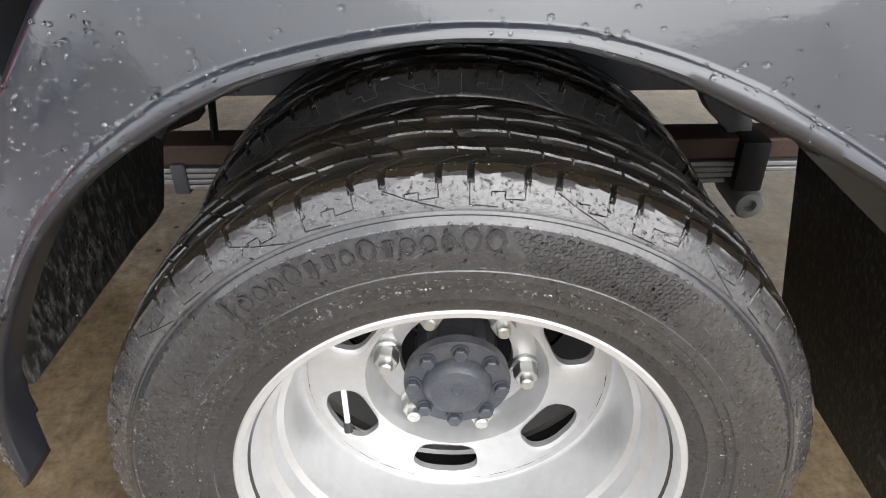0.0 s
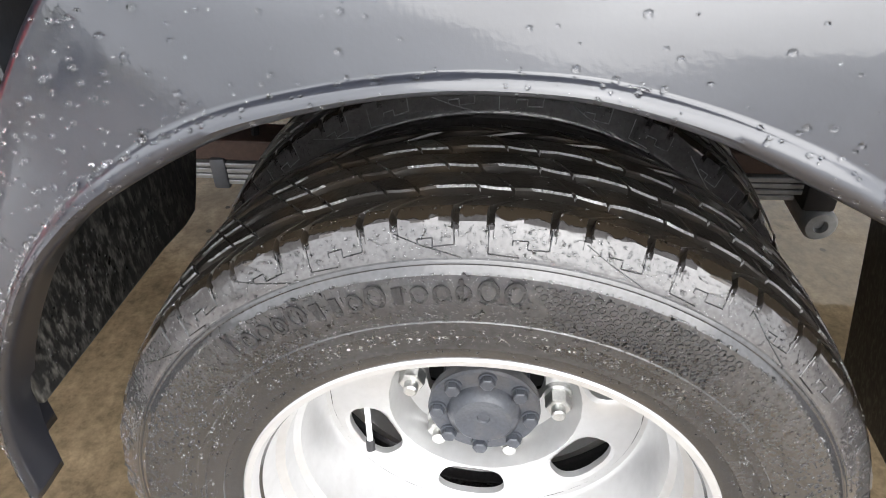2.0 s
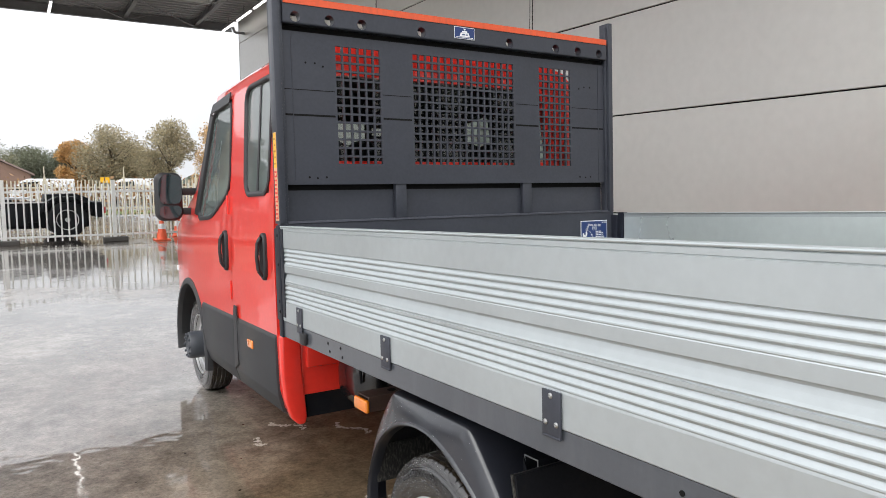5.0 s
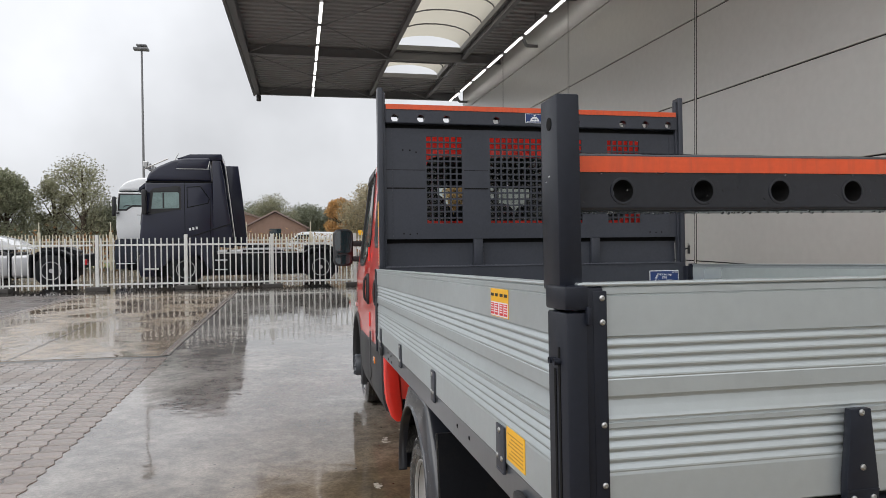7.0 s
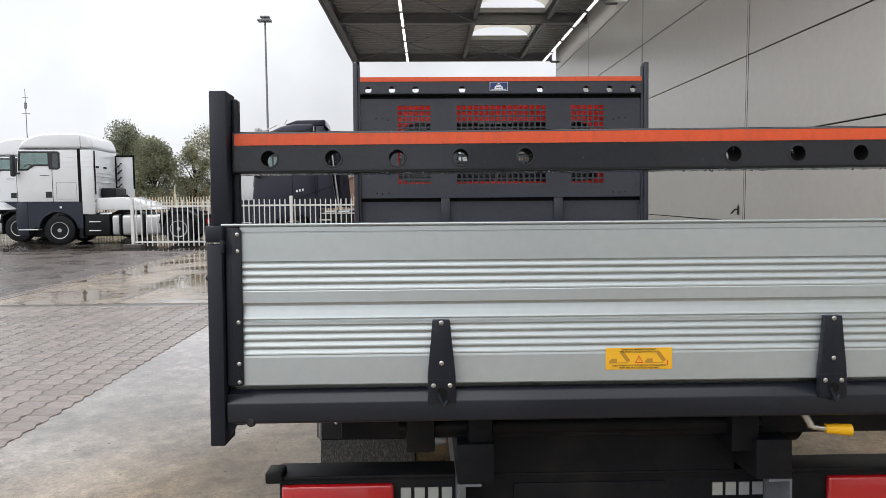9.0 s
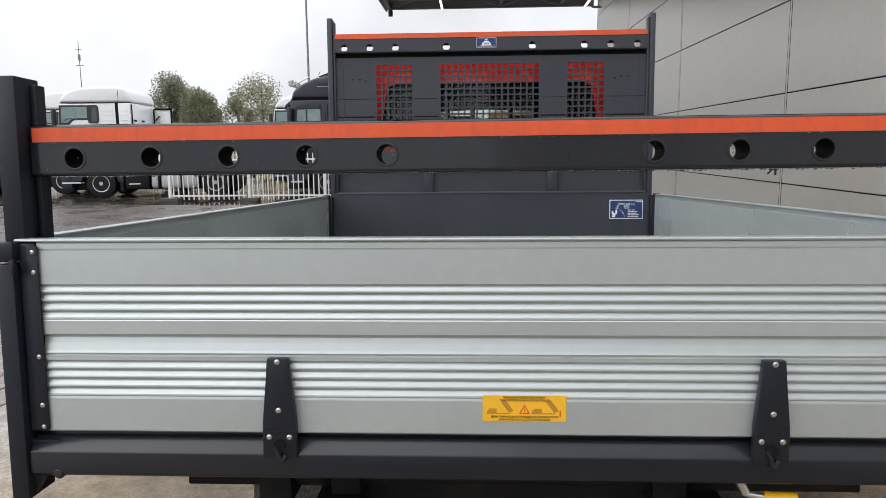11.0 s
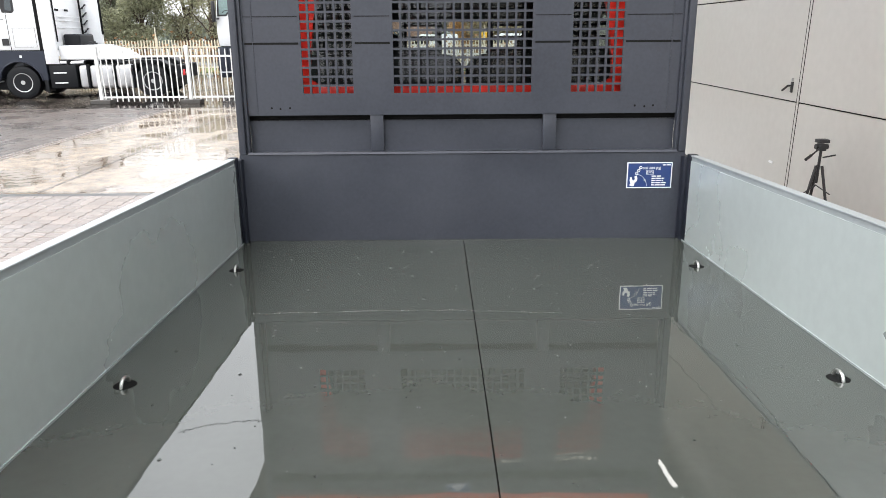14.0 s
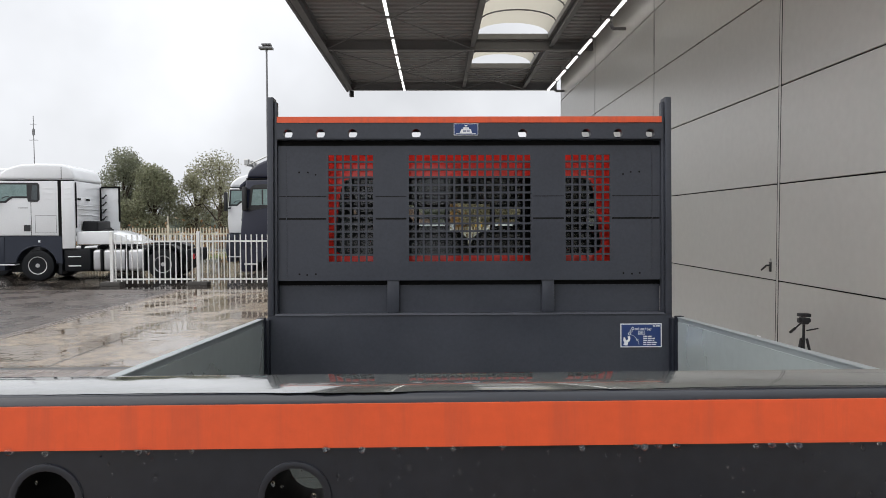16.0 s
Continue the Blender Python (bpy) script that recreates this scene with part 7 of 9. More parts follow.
def running_gear(em, wheelbase, tank, steps_x=2.05):
    """Chassis, tanks, steps, coupling, mudguards and wheels, common to the tractor units."""
    rx = 1.24 + wheelbase
    part("chassis", join(box(1.0, rx + 0.9, -0.50, -0.42, 0.72, 0.98), box(1.0, rx + 0.9, 0.42, 0.50, 0.72, 0.98), box(2.5, rx + 0.5, -0.6, 0.6, 0.78, 0.90)), TRUCKG, em)
    part("step_box", box(steps_x, steps_x + 0.80, -1.18, -0.5, 0.32, 1.02, 0.03), TRUCKG, em, smooth=40)
    for z in (0.46, 0.76):
        part("step", box(steps_x + 0.14, steps_x + 0.52, -1.215, -0.95, z, z + 0.035, 0.008), TRUCKW, em)
    for x0, x1 in ((steps_x + 0.86, steps_x + 1.16), (steps_x + 1.18, steps_x + 1.92), (steps_x + 1.94, steps_x + 2.50)):
        if x1 < rx - 0.45:
            part("fuel_tank", box(x0, x1, -1.18, -0.55, 0.30, 1.00, 0.10, 4), tank, em, smooth=40)
            part("tank_strap", box(x1 - 0.06, x1 + 0.01, -1.19, -0.54, 0.29, 1.01, 0.10, 4), TRUCKG, em, smooth=40)
    part("mudguard", prism([(rx - 0.64, 0.70), (rx - 0.56, 0.98), (rx - 0.26, 1.14), (rx + 0.26, 1.14), (rx + 0.56, 0.98), (rx + 0.64, 0.70), (rx + 0.60, 0.70), (rx + 0.52, 0.95), (rx + 0.24, 1.10), (rx - 0.24, 1.10), (rx - 0.52, 0.95), (rx - 0.60, 0.70)], "y", -1.22, -0.62), TRUCKG, em)
    part("coupling_plate", prism([(rx - 0.5, 1.0), (rx - 0.45, 1.20), (rx + 0.30, 1.22), (rx + 0.65, 1.08), (rx + 0.65, 1.0)], "y", -0.45, 0.45, 0.01), TRUCKG, em)
    part("rear_lamp", box(rx + 0.92, rx + 0.99, -1.1, -0.72, 0.66, 0.84, 0.01), REDLENS, em)
    part("rear_frame", box(rx + 0.72, rx + 0.92, -1.12, 1.1, 0.55, 0.98, 0.03), TRUCKG, em)
    # plain box added to block light and darken the ground below
    part("underside", box(0.3, rx + 0.6, -0.86, 0.86, 0.27, 0.74, 0.03), TRUCKG, em, "plain dark box added to shade the ground under the lorry")
    for wx in (1.24, rx):
        lorry_wheel(em, wx, -1.02)
        lorry_wheel(em, wx, 1.02)
    return rx


def white_tractor(x, y, rot, label, lift=0.0):
    """Tractor unit with a white sleeper cab over dark lower panels."""
    em = new("tractor_unit")
    em.matrix_world = Matrix.Translation((x, y, GZ)) @ Matrix.Rotation(rot, 4, "Z")
    h = 3.76 + lift
    cab = part("cab", prism([(0.02, 1.44), (-0.02, 1.9), (0.0, 2.45), (0.07, 3.20), (2.40, 3.22), (2.42, 1.46), (2.02, 1.46), (1.98, 1.44)], "y", -1.22, 1.22, 0.05, 3), TRUCKW, em, smooth=40)
    part("high_roof", prism([(0.05, 3.225), (0.14, 3.42), (0.36, 3.60 + 0.5 * lift), (0.78, h - 0.03), (1.30, h), (2.02, h - 0.01), (2.26, h - 0.10), (2.38, h - 0.28), (2.44, 3.225)], "y", -1.19, 1.19, 0.09, 4), TRUCKW, cab, smooth=50)
    part("gutter", box(0.12, 2.42, -1.226, -1.18, 3.205, 3.232, 0.004), JOINT, cab)
    part("roof_seam", box(2.02, 2.032, -1.195, -1.16, 3.26, h - 0.12), JOINT, cab)
    win = part("side_window", prism([(0.05, 2.50), (0.36, 2.50), (0.47, 2.59), (0.56, 2.65), (1.00, 2.65), (1.02, 2.54), (1.30, 2.53), (1.37, 2.60), (1.37, 3.08), (1.31, 3.14), (0.09, 3.14)], "y", -1.2300, -1.2185), PLASTIC, cab, "black framed cab side window")
    part("pane", prism([(0.11, 2.56), (0.34, 2.56), (0.45, 2.66), (0.55, 2.71), (0.99, 2.71), (0.99, 3.08), (0.15, 3.08)], "y", -1.2340, -1.2305), CABGLASS, win, "opaque pale green pane with reflected sky in its colour")
    part("pane", prism([(1.12, 2.61), (1.29, 2.59), (1.31, 2.64), (1.31, 3.05), (1.16, 3.07)], "y", -1.2340, -1.2305), DARKGLASS, win, "dark quarter glass")
    part("wheel_rim", join(*[rod((0.40 + 0.16 * math.cos(radians(a)), -1.236, 2.60 + 0.10 * math.sin(radians(a))), (0.40 + 0.16 * math.cos(radians(a + 30)), -1.236, 2.60 + 0.10 * math.sin(radians(a + 30))), 0.012, 6) for a in range(20, 160, 30)]), PLASTIC, win)
    part("door_seam", join(box(1.098, 1.112, -1.2245, -1.2185, 1.46, 2.53), box(0.10, 1.92, -1.2245, -1.2185, 1.445, 1.458)), JOINT, cab)
    part("locker_seam", join(box(1.22, 1.86, -1.2235, -1.2185, 2.095, 2.102), box(1.22, 1.86, -1.2235, -1.2185, 1.545, 1.552), box(1.22, 1.227, -1.2235, -1.2185, 1.55, 2.10), box(1.853, 1.86, -1.2235, -1.2185, 1.55, 2.10)), BLOCKM, cab)
    for z in (2.62, 2.78, 2.94):
        part("side_rib", box(1.46, 1.86, -1.2275, -1.2185, z, z + 0.03, 0.003), TRUCKW, cab)
        part("side_rib", box(2.06, 2.36, -1.2375, -1.2285, z, z + 0.03, 0.003), TRUCKW, cab)
    part("lettering_bar", box(0.72, 1.02, -1.2235, -1.2185, 2.33, 2.35), BLOCKM, cab)
    part("door_handle", box(0.88, 1.08, -1.236, -1.2185, 1.60, 1.80, 0.02), PLASTIC, cab)
    part("cab_gap", box(1.92, 2.02, -1.2265, -1.18, 1.30, 3.205), JOINT, cab, "black gap behind the cab side")
    part("side_fairing", box(2.022, 2.415, -1.230, -1.17, 1.04, 3.20, 0.015), TRUCKW, em, "white side fairing", smooth=40)
    for z in (2.30, 2.42, 2.10):
        part("rear_rib", box(2.420, 2.436, -1.02, 0.9, z, z + 0.03, 0.004), TRUCKW, cab)
    for y0, y1 in ((-0.98, -0.72), (-0.25, 0.02)):
        part("rear_slot", box(2.420, 2.434, y0, y1, 2.60, 2.66), JOINT, cab)
    part("rear_trim", box(2.419, 2.445, -1.15, -1.10, 1.70, 3.16), JOINT, cab)
    part("rear_trim", box(2.419, 2.455, 0.95, 1.02, 1.60, 3.10), JOINT, cab)
    for j in range(5):
        for k in range(2):
            part("air_hose", rod((2.46 + 0.05 * k, 1.00, 1.7 + 0.25 * j), (2.62 - 0.03 * k, 1.05, 1.85 + 0.25 * j), 0.018, 6), PLASTIC, em, "black air hose behind the cab")
    for k in range(5):
        part("air_hose", rod((2.55, 0.2 * k - 0.4, 1.66), (3.05, 0.15 * k - 0.2, 1.62 + 0.05 * (k % 2)), 0.030, 8), PLASTIC, em, "black air hose behind the cab")
    part("engine_cover", box(2.46, 2.95, -0.75, 0.45, 1.30, 1.92, 0.06, 3), TRUCKG, em, smooth=40)
    part("side_fairing", box(2.42, 3.02, 1.10, 1.17, 1.30, 3.12, 0.015), TRUCKW, em, "white side fairing", smooth=40)
    part("fairing_edge", join(box(2.42, 3.06, 1.075, 1.10, 3.08, 3.14), box(3.00, 3.06, 1.075, 1.10, 1.9, 3.14)), JOINT, em)
    part("deck_cover", prism([(2.42, 1.16), (2.42, 1.58), (3.30, 1.60), (3.85, 1.44), (4.30, 1.16)], "y", -1.12, 1.0, 0.03, 3), TRUCKW, em, "white sloping deck cover", smooth=40)
    part("front_lower", prism([(-0.06, 0.34), (-0.10, 0.8), (-0.06, 1.44), (0.30, 1.44), (0.30, 0.34)], "y", -1.235, 1.235, 0.05, 2), SKIRT, em, smooth=40)
    part("bumper_step", box(-0.02, 0.62, -1.245, -1.0, 0.52, 0.56), TRUCKW, em)
    part("arch", arch_panel(1.24, 0.50, 0.62, 0.302, 2.020, 0.56, 1.438, -1.236, -0.70), SKIRT, em, "dark blue-grey wheel arch panel")
    part("arch_lip", join(*[rod((1.24 + 0.63 * math.cos(radians(a)), -1.242, 0.50 + 0.63 * math.sin(radians(a))), (1.24 + 0.63 * math.cos(radians(a + 9)), -1.242, 0.50 + 0.63 * math.sin(radians(a + 9))), 0.022, 6) for a in range(5, 175, 9)]), SKIRT, em, smooth=60)
    part("marker_lamp", box(1.30, 1.37, -1.246, -1.236, 1.24, 1.31, 0.006), WHITE, em)
    part("mud_flap", box(1.90, 2.00, -1.22, -0.8, 0.22, 0.60, 0.01), TRUCKG, em)
    part("windscreen", prism([(0.000, 2.02), (0.012, 2.0), (0.075, 3.10), (0.063, 3.12)], "y", -1.08, 1.08), DARKGLASS, em)
    part("mirror", box(-0.10, 0.02, -1.46, -1.27, 2.30, 3.02, 0.04, 3), PLASTIC, em, smooth=40)
    part("mirror_arm", rod((0.10, -1.22, 2.42), (-0.04, -1.36, 2.40), 0.025), PLASTIC, em)
    running_gear(em, 3.85, TANK)
    return tagged(em, label, "lorry", "parked tractor units")


def dark_tractor(x, y, rot, label):
    """Tall tractor unit in one dark paint, with roof spoiler, ladder fairing and lamp bar."""
    em = new("tractor_unit")
    em.matrix_world = Matrix.Translation((x, y, GZ)) @ Matrix.Rotation(rot, 4, "Z")
    cab = part("cab", prism([(-0.05, 0.62), (-0.10, 1.1), (-0.08, 1.6), (0.10, 3.22), (2.08, 3.26), (2.16, 1.10), (2.06, 0.98)], "y", -1.22, 1.22, 0.06, 3), TRUCKB, em, smooth=40)
    part("high_roof", prism([(0.11, 3.262), (0.20, 3.52), (0.46, 3.72), (0.90, 3.92), (1.30, 4.00), (2.00, 4.02), (2.06, 3.262)], "y", -1.17, 1.17, 0.08, 4), TRUCKB, cab, smooth=50)
    part("roof_seam", box(0.12, 2.08, -1.226, -1.16, 3.225, 3.258, 0.004), JOINT, cab)
    part("roof_locker", prism([(0.98, 3.66), (1.10, 3.90), (2.02, 3.92), (1.94, 3.66)], "y", -1.186, -1.160, 0.006), TRUCKB, cab, smooth=40)
    part("locker_edge", join(box(1.00, 2.0, -1.19, -1.165, 3.648, 3.662), rod((2.01, -1.19, 3.92), (1.95, -1.19, 3.66), 0.012)), ZINC, cab)
    part("roof_spoiler", prism([(1.00, 3.99), (1.40, 4.14), (2.36, 4.16), (2.38, 3.95), (2.05, 3.95)], "y", -1.0, 1.0, 0.03), TRUCKB, cab, smooth=40)
    part("collar", prism([(2.10, 1.20), (2.72, 1.15), (2.52, 2.6), (2.44, 3.30), (2.32, 3.92), (2.08, 3.92)], "y", -1.22, -1.12, 0.01), TRUCKB, em, "dark side fairing behind the cab", smooth=40)
    part("collar", prism([(2.10, 1.20), (3.10, 1.15), (2.92, 3.0), (2.80, 3.98), (2.08, 3.98)], "y", 1.10, 1.20, 0.01), TRUCKB, em, "dark side fairing behind the cab", smooth=40)
    lad = part("ladder", join(rod((2.74, -0.75, 1.2), (2.44, -0.75, 3.82), 0.020, 8), rod((2.74, -0.45, 1.2), (2.44, -0.45, 3.82), 0.020, 8)), ZINC, em, "bright ladder on the cab's back")
    for k in range(9):
        f = k / 8
        part("rung", rod((2.73 - 0.28 * f, -0.75, 1.3 + 2.42 * f), (2.73 - 0.28 * f, -0.45, 1.3 + 2.42 * f), 0.016, 8), ZINC, lad)
    win = part("side_window", prism([(0.18, 2.22), (0.25, 2.96), (0.36, 3.04), (1.08, 3.12), (1.14, 3.06), (1.14, 2.36), (1.02, 2.38)], "y", -1.232, -1.2185), PLASTIC, cab, "black framed cab side window")
    part("pane", prism([(0.27, 2.40), (0.33, 2.90), (1.04, 2.92), (1.08, 2.88), (1.08, 2.42), (0.98, 2.42)], "y", -1.237, -1.2325), CABGLASS, win, "opaque pale green pane with reflected sky in its colour")
    part("wind_deflector", prism([(0.30, 2.94), (0.36, 3.02), (1.06, 3.10), (1.06, 2.96)], "y", -1.243, -1.2375), LINING, win, "smoked wind deflector")
    part("quarter_bar", box(0.60, 0.65, -1.2405, -1.2375, 2.42, 2.90), PLASTIC, win)
    part("door_seam", join(box(1.235, 1.25, -1.2255, -1.2185, 1.25, 3.2), box(2.00, 2.012, -1.2255, -1.2185, 1.2, 3.2)), JOINT, cab)
    rail = [(1.32, 2.44), (1.32, 3.08), (1.72, 3.10), (1.98, 2.72), (1.94, 2.58), (1.32, 2.44)]
    part("side_recess", join(*[rod((p[0], -1.222, p[1]), (q[0], -1.222, q[1]), 0.012, 6) for p, q in zip(rail, rail[1:])]), JOINT, cab)
    part("side_crease", join(rod((0.02, -1.226, 1.05), (2.64, -1.226, 1.94), 0.016, 6)), TRUCKG, cab)
    for k in range(3):
        part("badge_bar", box(1.36 + 0.10 * k, 1.42 + 0.10 * k, -1.226, -1.2185, 1.72 + 0.02 * k, 1.80 + 0.02 * k), TRUCKW, cab)
    part("sun_visor", prism([(-0.12, 2.92), (-0.08, 3.06), (0.16, 3.26), (0.18, 3.14)], "y", -1.16, 1.16, 0.01), TRUCKB, em, smooth=40)
    part("arch", arch_panel(1.24, 0.50, 0.62, 0.05, 2.10, 0.45, 1.30, -1.236, -0.70), TRUCKB, em, "dark wheel arch panel")
    part("bumper", prism([(-0.08, 0.28), (-0.14, 0.60), (-0.10, 1.0), (0.30, 1.0), (0.34, 0.28)], "y", -1.23, 1.23, 0.05, 2), TRUCKB, em, smooth=40)
    part("bumper_lamp", box(0.02, 0.46, -1.246, -1.228, 0.50, 0.56, 0.01), ZINC, em)
    part("windscreen", prism([(-0.08, 1.92), (-0.065, 1.90), (0.055, 2.98), (0.040, 3.0)], "y", -1.08, 1.08), DARKGLASS, em)
    part("mirror", box(0.02, 0.16, -1.47, -1.28, 2.22, 2.98, 0.04, 3), PLASTIC, em, smooth=40)
    for z in (2.3, 2.9):
        part("mirror_arm", rod((0.22, -1.22, z), (0.10, -1.36, z + 0.01), 0.02), PLASTIC, em)
    part("roof_bar", join(rod((0.06, -1.0, 3.66), (0.75, -1.0, 3.98), 0.02), rod((0.06, 1.0, 3.66), (0.75, 1.0, 3.98), 0.02), rod((0.10, -1.05, 3.72), (0.10, 1.05, 3.72), 0.03), *[box(0.0, 0.16, q - 0.12, q + 0.12, 3.70, 3.90, 0.03) for q in (-0.85, -0.3, 0.3, 0.85)], rod((0.86, -0.6, 3.9), (1.02, -0.6, 4.2), 0.015)), STEEL, em, "bright lamp bar on the roof")
    part("catwalk", box(2.9, 4.6, -0.8, 0.8, 1.08, 1.12), TANK, em)
    for x0 in (2.75, 3.45, 4.12):
        part("side_locker", box(x0, x0 + 0.62, -1.15, -0.55, 0.45, 1.02, 0.03), TRUCKG, em, smooth=40)
    part("side_rail", box(2.2, 5.0, -1.19, -1.15, 0.98, 1.02), ZINC, em)
    running_gear(em, 4.2, TRUCKG, 1.98)
    return tagged(em, label, "lorry", "parked tractor units")


white_tractor(-14.24, 22.93, radians(6), "white tractor unit with blue-grey lower panels behind the fence")
white_tractor(-17.6, 26.6, radians(8), "white tractor unit parked behind another", 0.15)
white_tractor(-20.6, 24.9, radians(3), "white tractor unit at the end of the row", -0.15)
dark_tractor(-6.34, 22.95, radians(3), "dark blue tractor unit with high roof behind the fence")
white_tractor(-8.22, 27.7, radians(3), "white tractor unit standing behind the dark blue one")


def far_van(x, y, label):
    """A small white van, only its upper part showing over the fence."""
    em = new("van")
    em.location = (x, y, GZ)
    part("body", prism([(-2.2, 0.35), (-2.2, 0.95), (-1.5, 1.05), (-1.0, 1.62), (-0.6, 1.78), (2.0, 1.76), (2.1, 0.35)], "y", -0.9, 0.9, 0.06, 3), TRUCKW, em, smooth=40)
    part("window", prism([(-1.35, 1.08), (-0.92, 1.55), (0.0, 1.58), (0.0, 1.08)], "y", -0.912, -0.90), DARKGLASS, em)
    for wx in (-1.4, 1.3):
        part("wheel", cyl("y", (wx, 0, 0.33), 0.33, -0.92, -0.70, 20, 0.02), TRUCKG, em, smooth=40)
    return tagged(em, label, "van", "far vans")


far_van(-0.7, 52.5, "white van parked beyond the road")
far_van(5.0, 53.2, "white van parked beyond the road")
sg = new("road_sign")
sg.location = (3.15, 52, GZ)
tagged(sg, "yellow road sign on a grey post", "sign")
part("post", rod((0, 0, 0), (0, 0, 1.9), 0.03, 8), CANSTEEL, sg)
part("board", box(-0.28, 0.28, -0.02, 0.0, 1.50, 1.86, 0.01), YELLOWP, sg)

# ---- traffic cones ----
def cone(x, y):
    em = new("traffic_cone")
    em.location = (x, y, GZ)
    part("base", box(-0.20, 0.20, -0.20, 0.20, 0, 0.035, 0.01), CONEM, em)
    part("body", lathe([(0.035, 0.14), (0.28, 0.095), (0.52, 0.052), (0.72, 0.022), (0.73, 0.0)], "z", (0, 0, 0), 24), CONEM, em, smooth=40)
    part("band", lathe([(0.30, 0.094), (0.44, 0.069)], "z", (0, 0, 0), 24), CONEW, em)
    part("band", lathe([(0.52, 0.054), (0.60, 0.040)], "z", (0, 0, 0), 24), CONEW, em)
    return tagged(em, "orange and white traffic cone on the wet yard", "traffic cone", "traffic cones")


cone(1.22, 19.75)
cone(1.85, 20.9)

# ---- flood lamp mast, antenna ----
lm = new("flood_lamp_mast")
lm.location = (-10.74, 43.9, GZ)
tagged(lm, "tall thin grey mast with a flat flood lamp", "street lamp")
part("pole", rod((0, 0, 0), (0, 0, 12.7), 0.085, 14, 0.055), CANSTEEL, lm, smooth=60)
part("lamp_head", join(box(-0.45, 0.40, -0.25, 0.25, 12.78, 12.92, 0.02), box(-0.28, 0.30, -0.2, 0.2, 13.02, 13.12, 0.02), box(-0.05, 0.05, -0.05, 0.05, 12.6, 13.05)), CANSTEEL, lm, smooth=40)
am = new("antenna_mast")
am.location = (-66, 115, GZ)
tagged(am, "distant thin antenna mast", "antenna")
part("pole", rod((0, 0, 0), (0, 0, 19.6), 0.11, 10, 0.05), CANSTEEL, am)
part("dipole", join(rod((-0.7, 0, 15.6), (0.7, 0, 15.6), 0.05), box(-0.16, 0.16, -0.16, 0.16, 16.4, 17.4, 0.04), rod((-0.5, 0, 18.2), (0.5, 0, 18.2), 0.04)), CANSTEEL, am)

# ---- far buildings ----
def house(x, y, w, d, eave, ridge, label, wallm, roofm):
    em = new("house")
    em.location = (x, y, GZ)
    part("wall", prism([(-w / 2, 0), (w / 2, 0), (w / 2, eave), (0, ridge - 0.1), (-w / 2, eave)], "y", 0, d), wallm, em)
    r = part("roof", join(prism([(-w / 2 - 0.3, eave - 0.15), (0, ridge), (0, ridge + 0.15), (-w / 2 - 0.3, eave)], "y", -0.3, d + 0.3), prism([(w / 2 + 0.3, eave - 0.15), (0, ridge), (0, ridge + 0.15), (w / 2 + 0.3, eave)], "y", -0.3, d + 0.3)), roofm, em)
    part("window", box(-0.6, 0.6, -0.03, 0.02, 1.0, 2.2), DARKGLASS, em)
    return tagged(em, label, "house")


house(-4.0, 74, 6.5, 10, 2.3, 4.0, "low house with brown tiled gable roof", BRICKM, ROOFT)
house(-8.0, 79, 9, 7, 2.6, 4.2, "low house with brown tiled roof", BRICKM, ROOFT)
wh = new("warehouse")
wh.location = (-100, 128, GZ)
tagged(wh, "distant pale grey warehouse", "building")
part("wall", box(-25, 18, 0, 20, 0, 8.6), PANEL, wh)
part("roof", box(-25.3, 18.3, -0.3, 20.3, 8.6, 9.0), CANSTEEL, wh)
for k in range(6):
    part("window", box(-22 + 6.5 * k, -18 + 6.5 * k, -0.05, 0.02, 4.5, 6.0), DARKGLASS, wh)

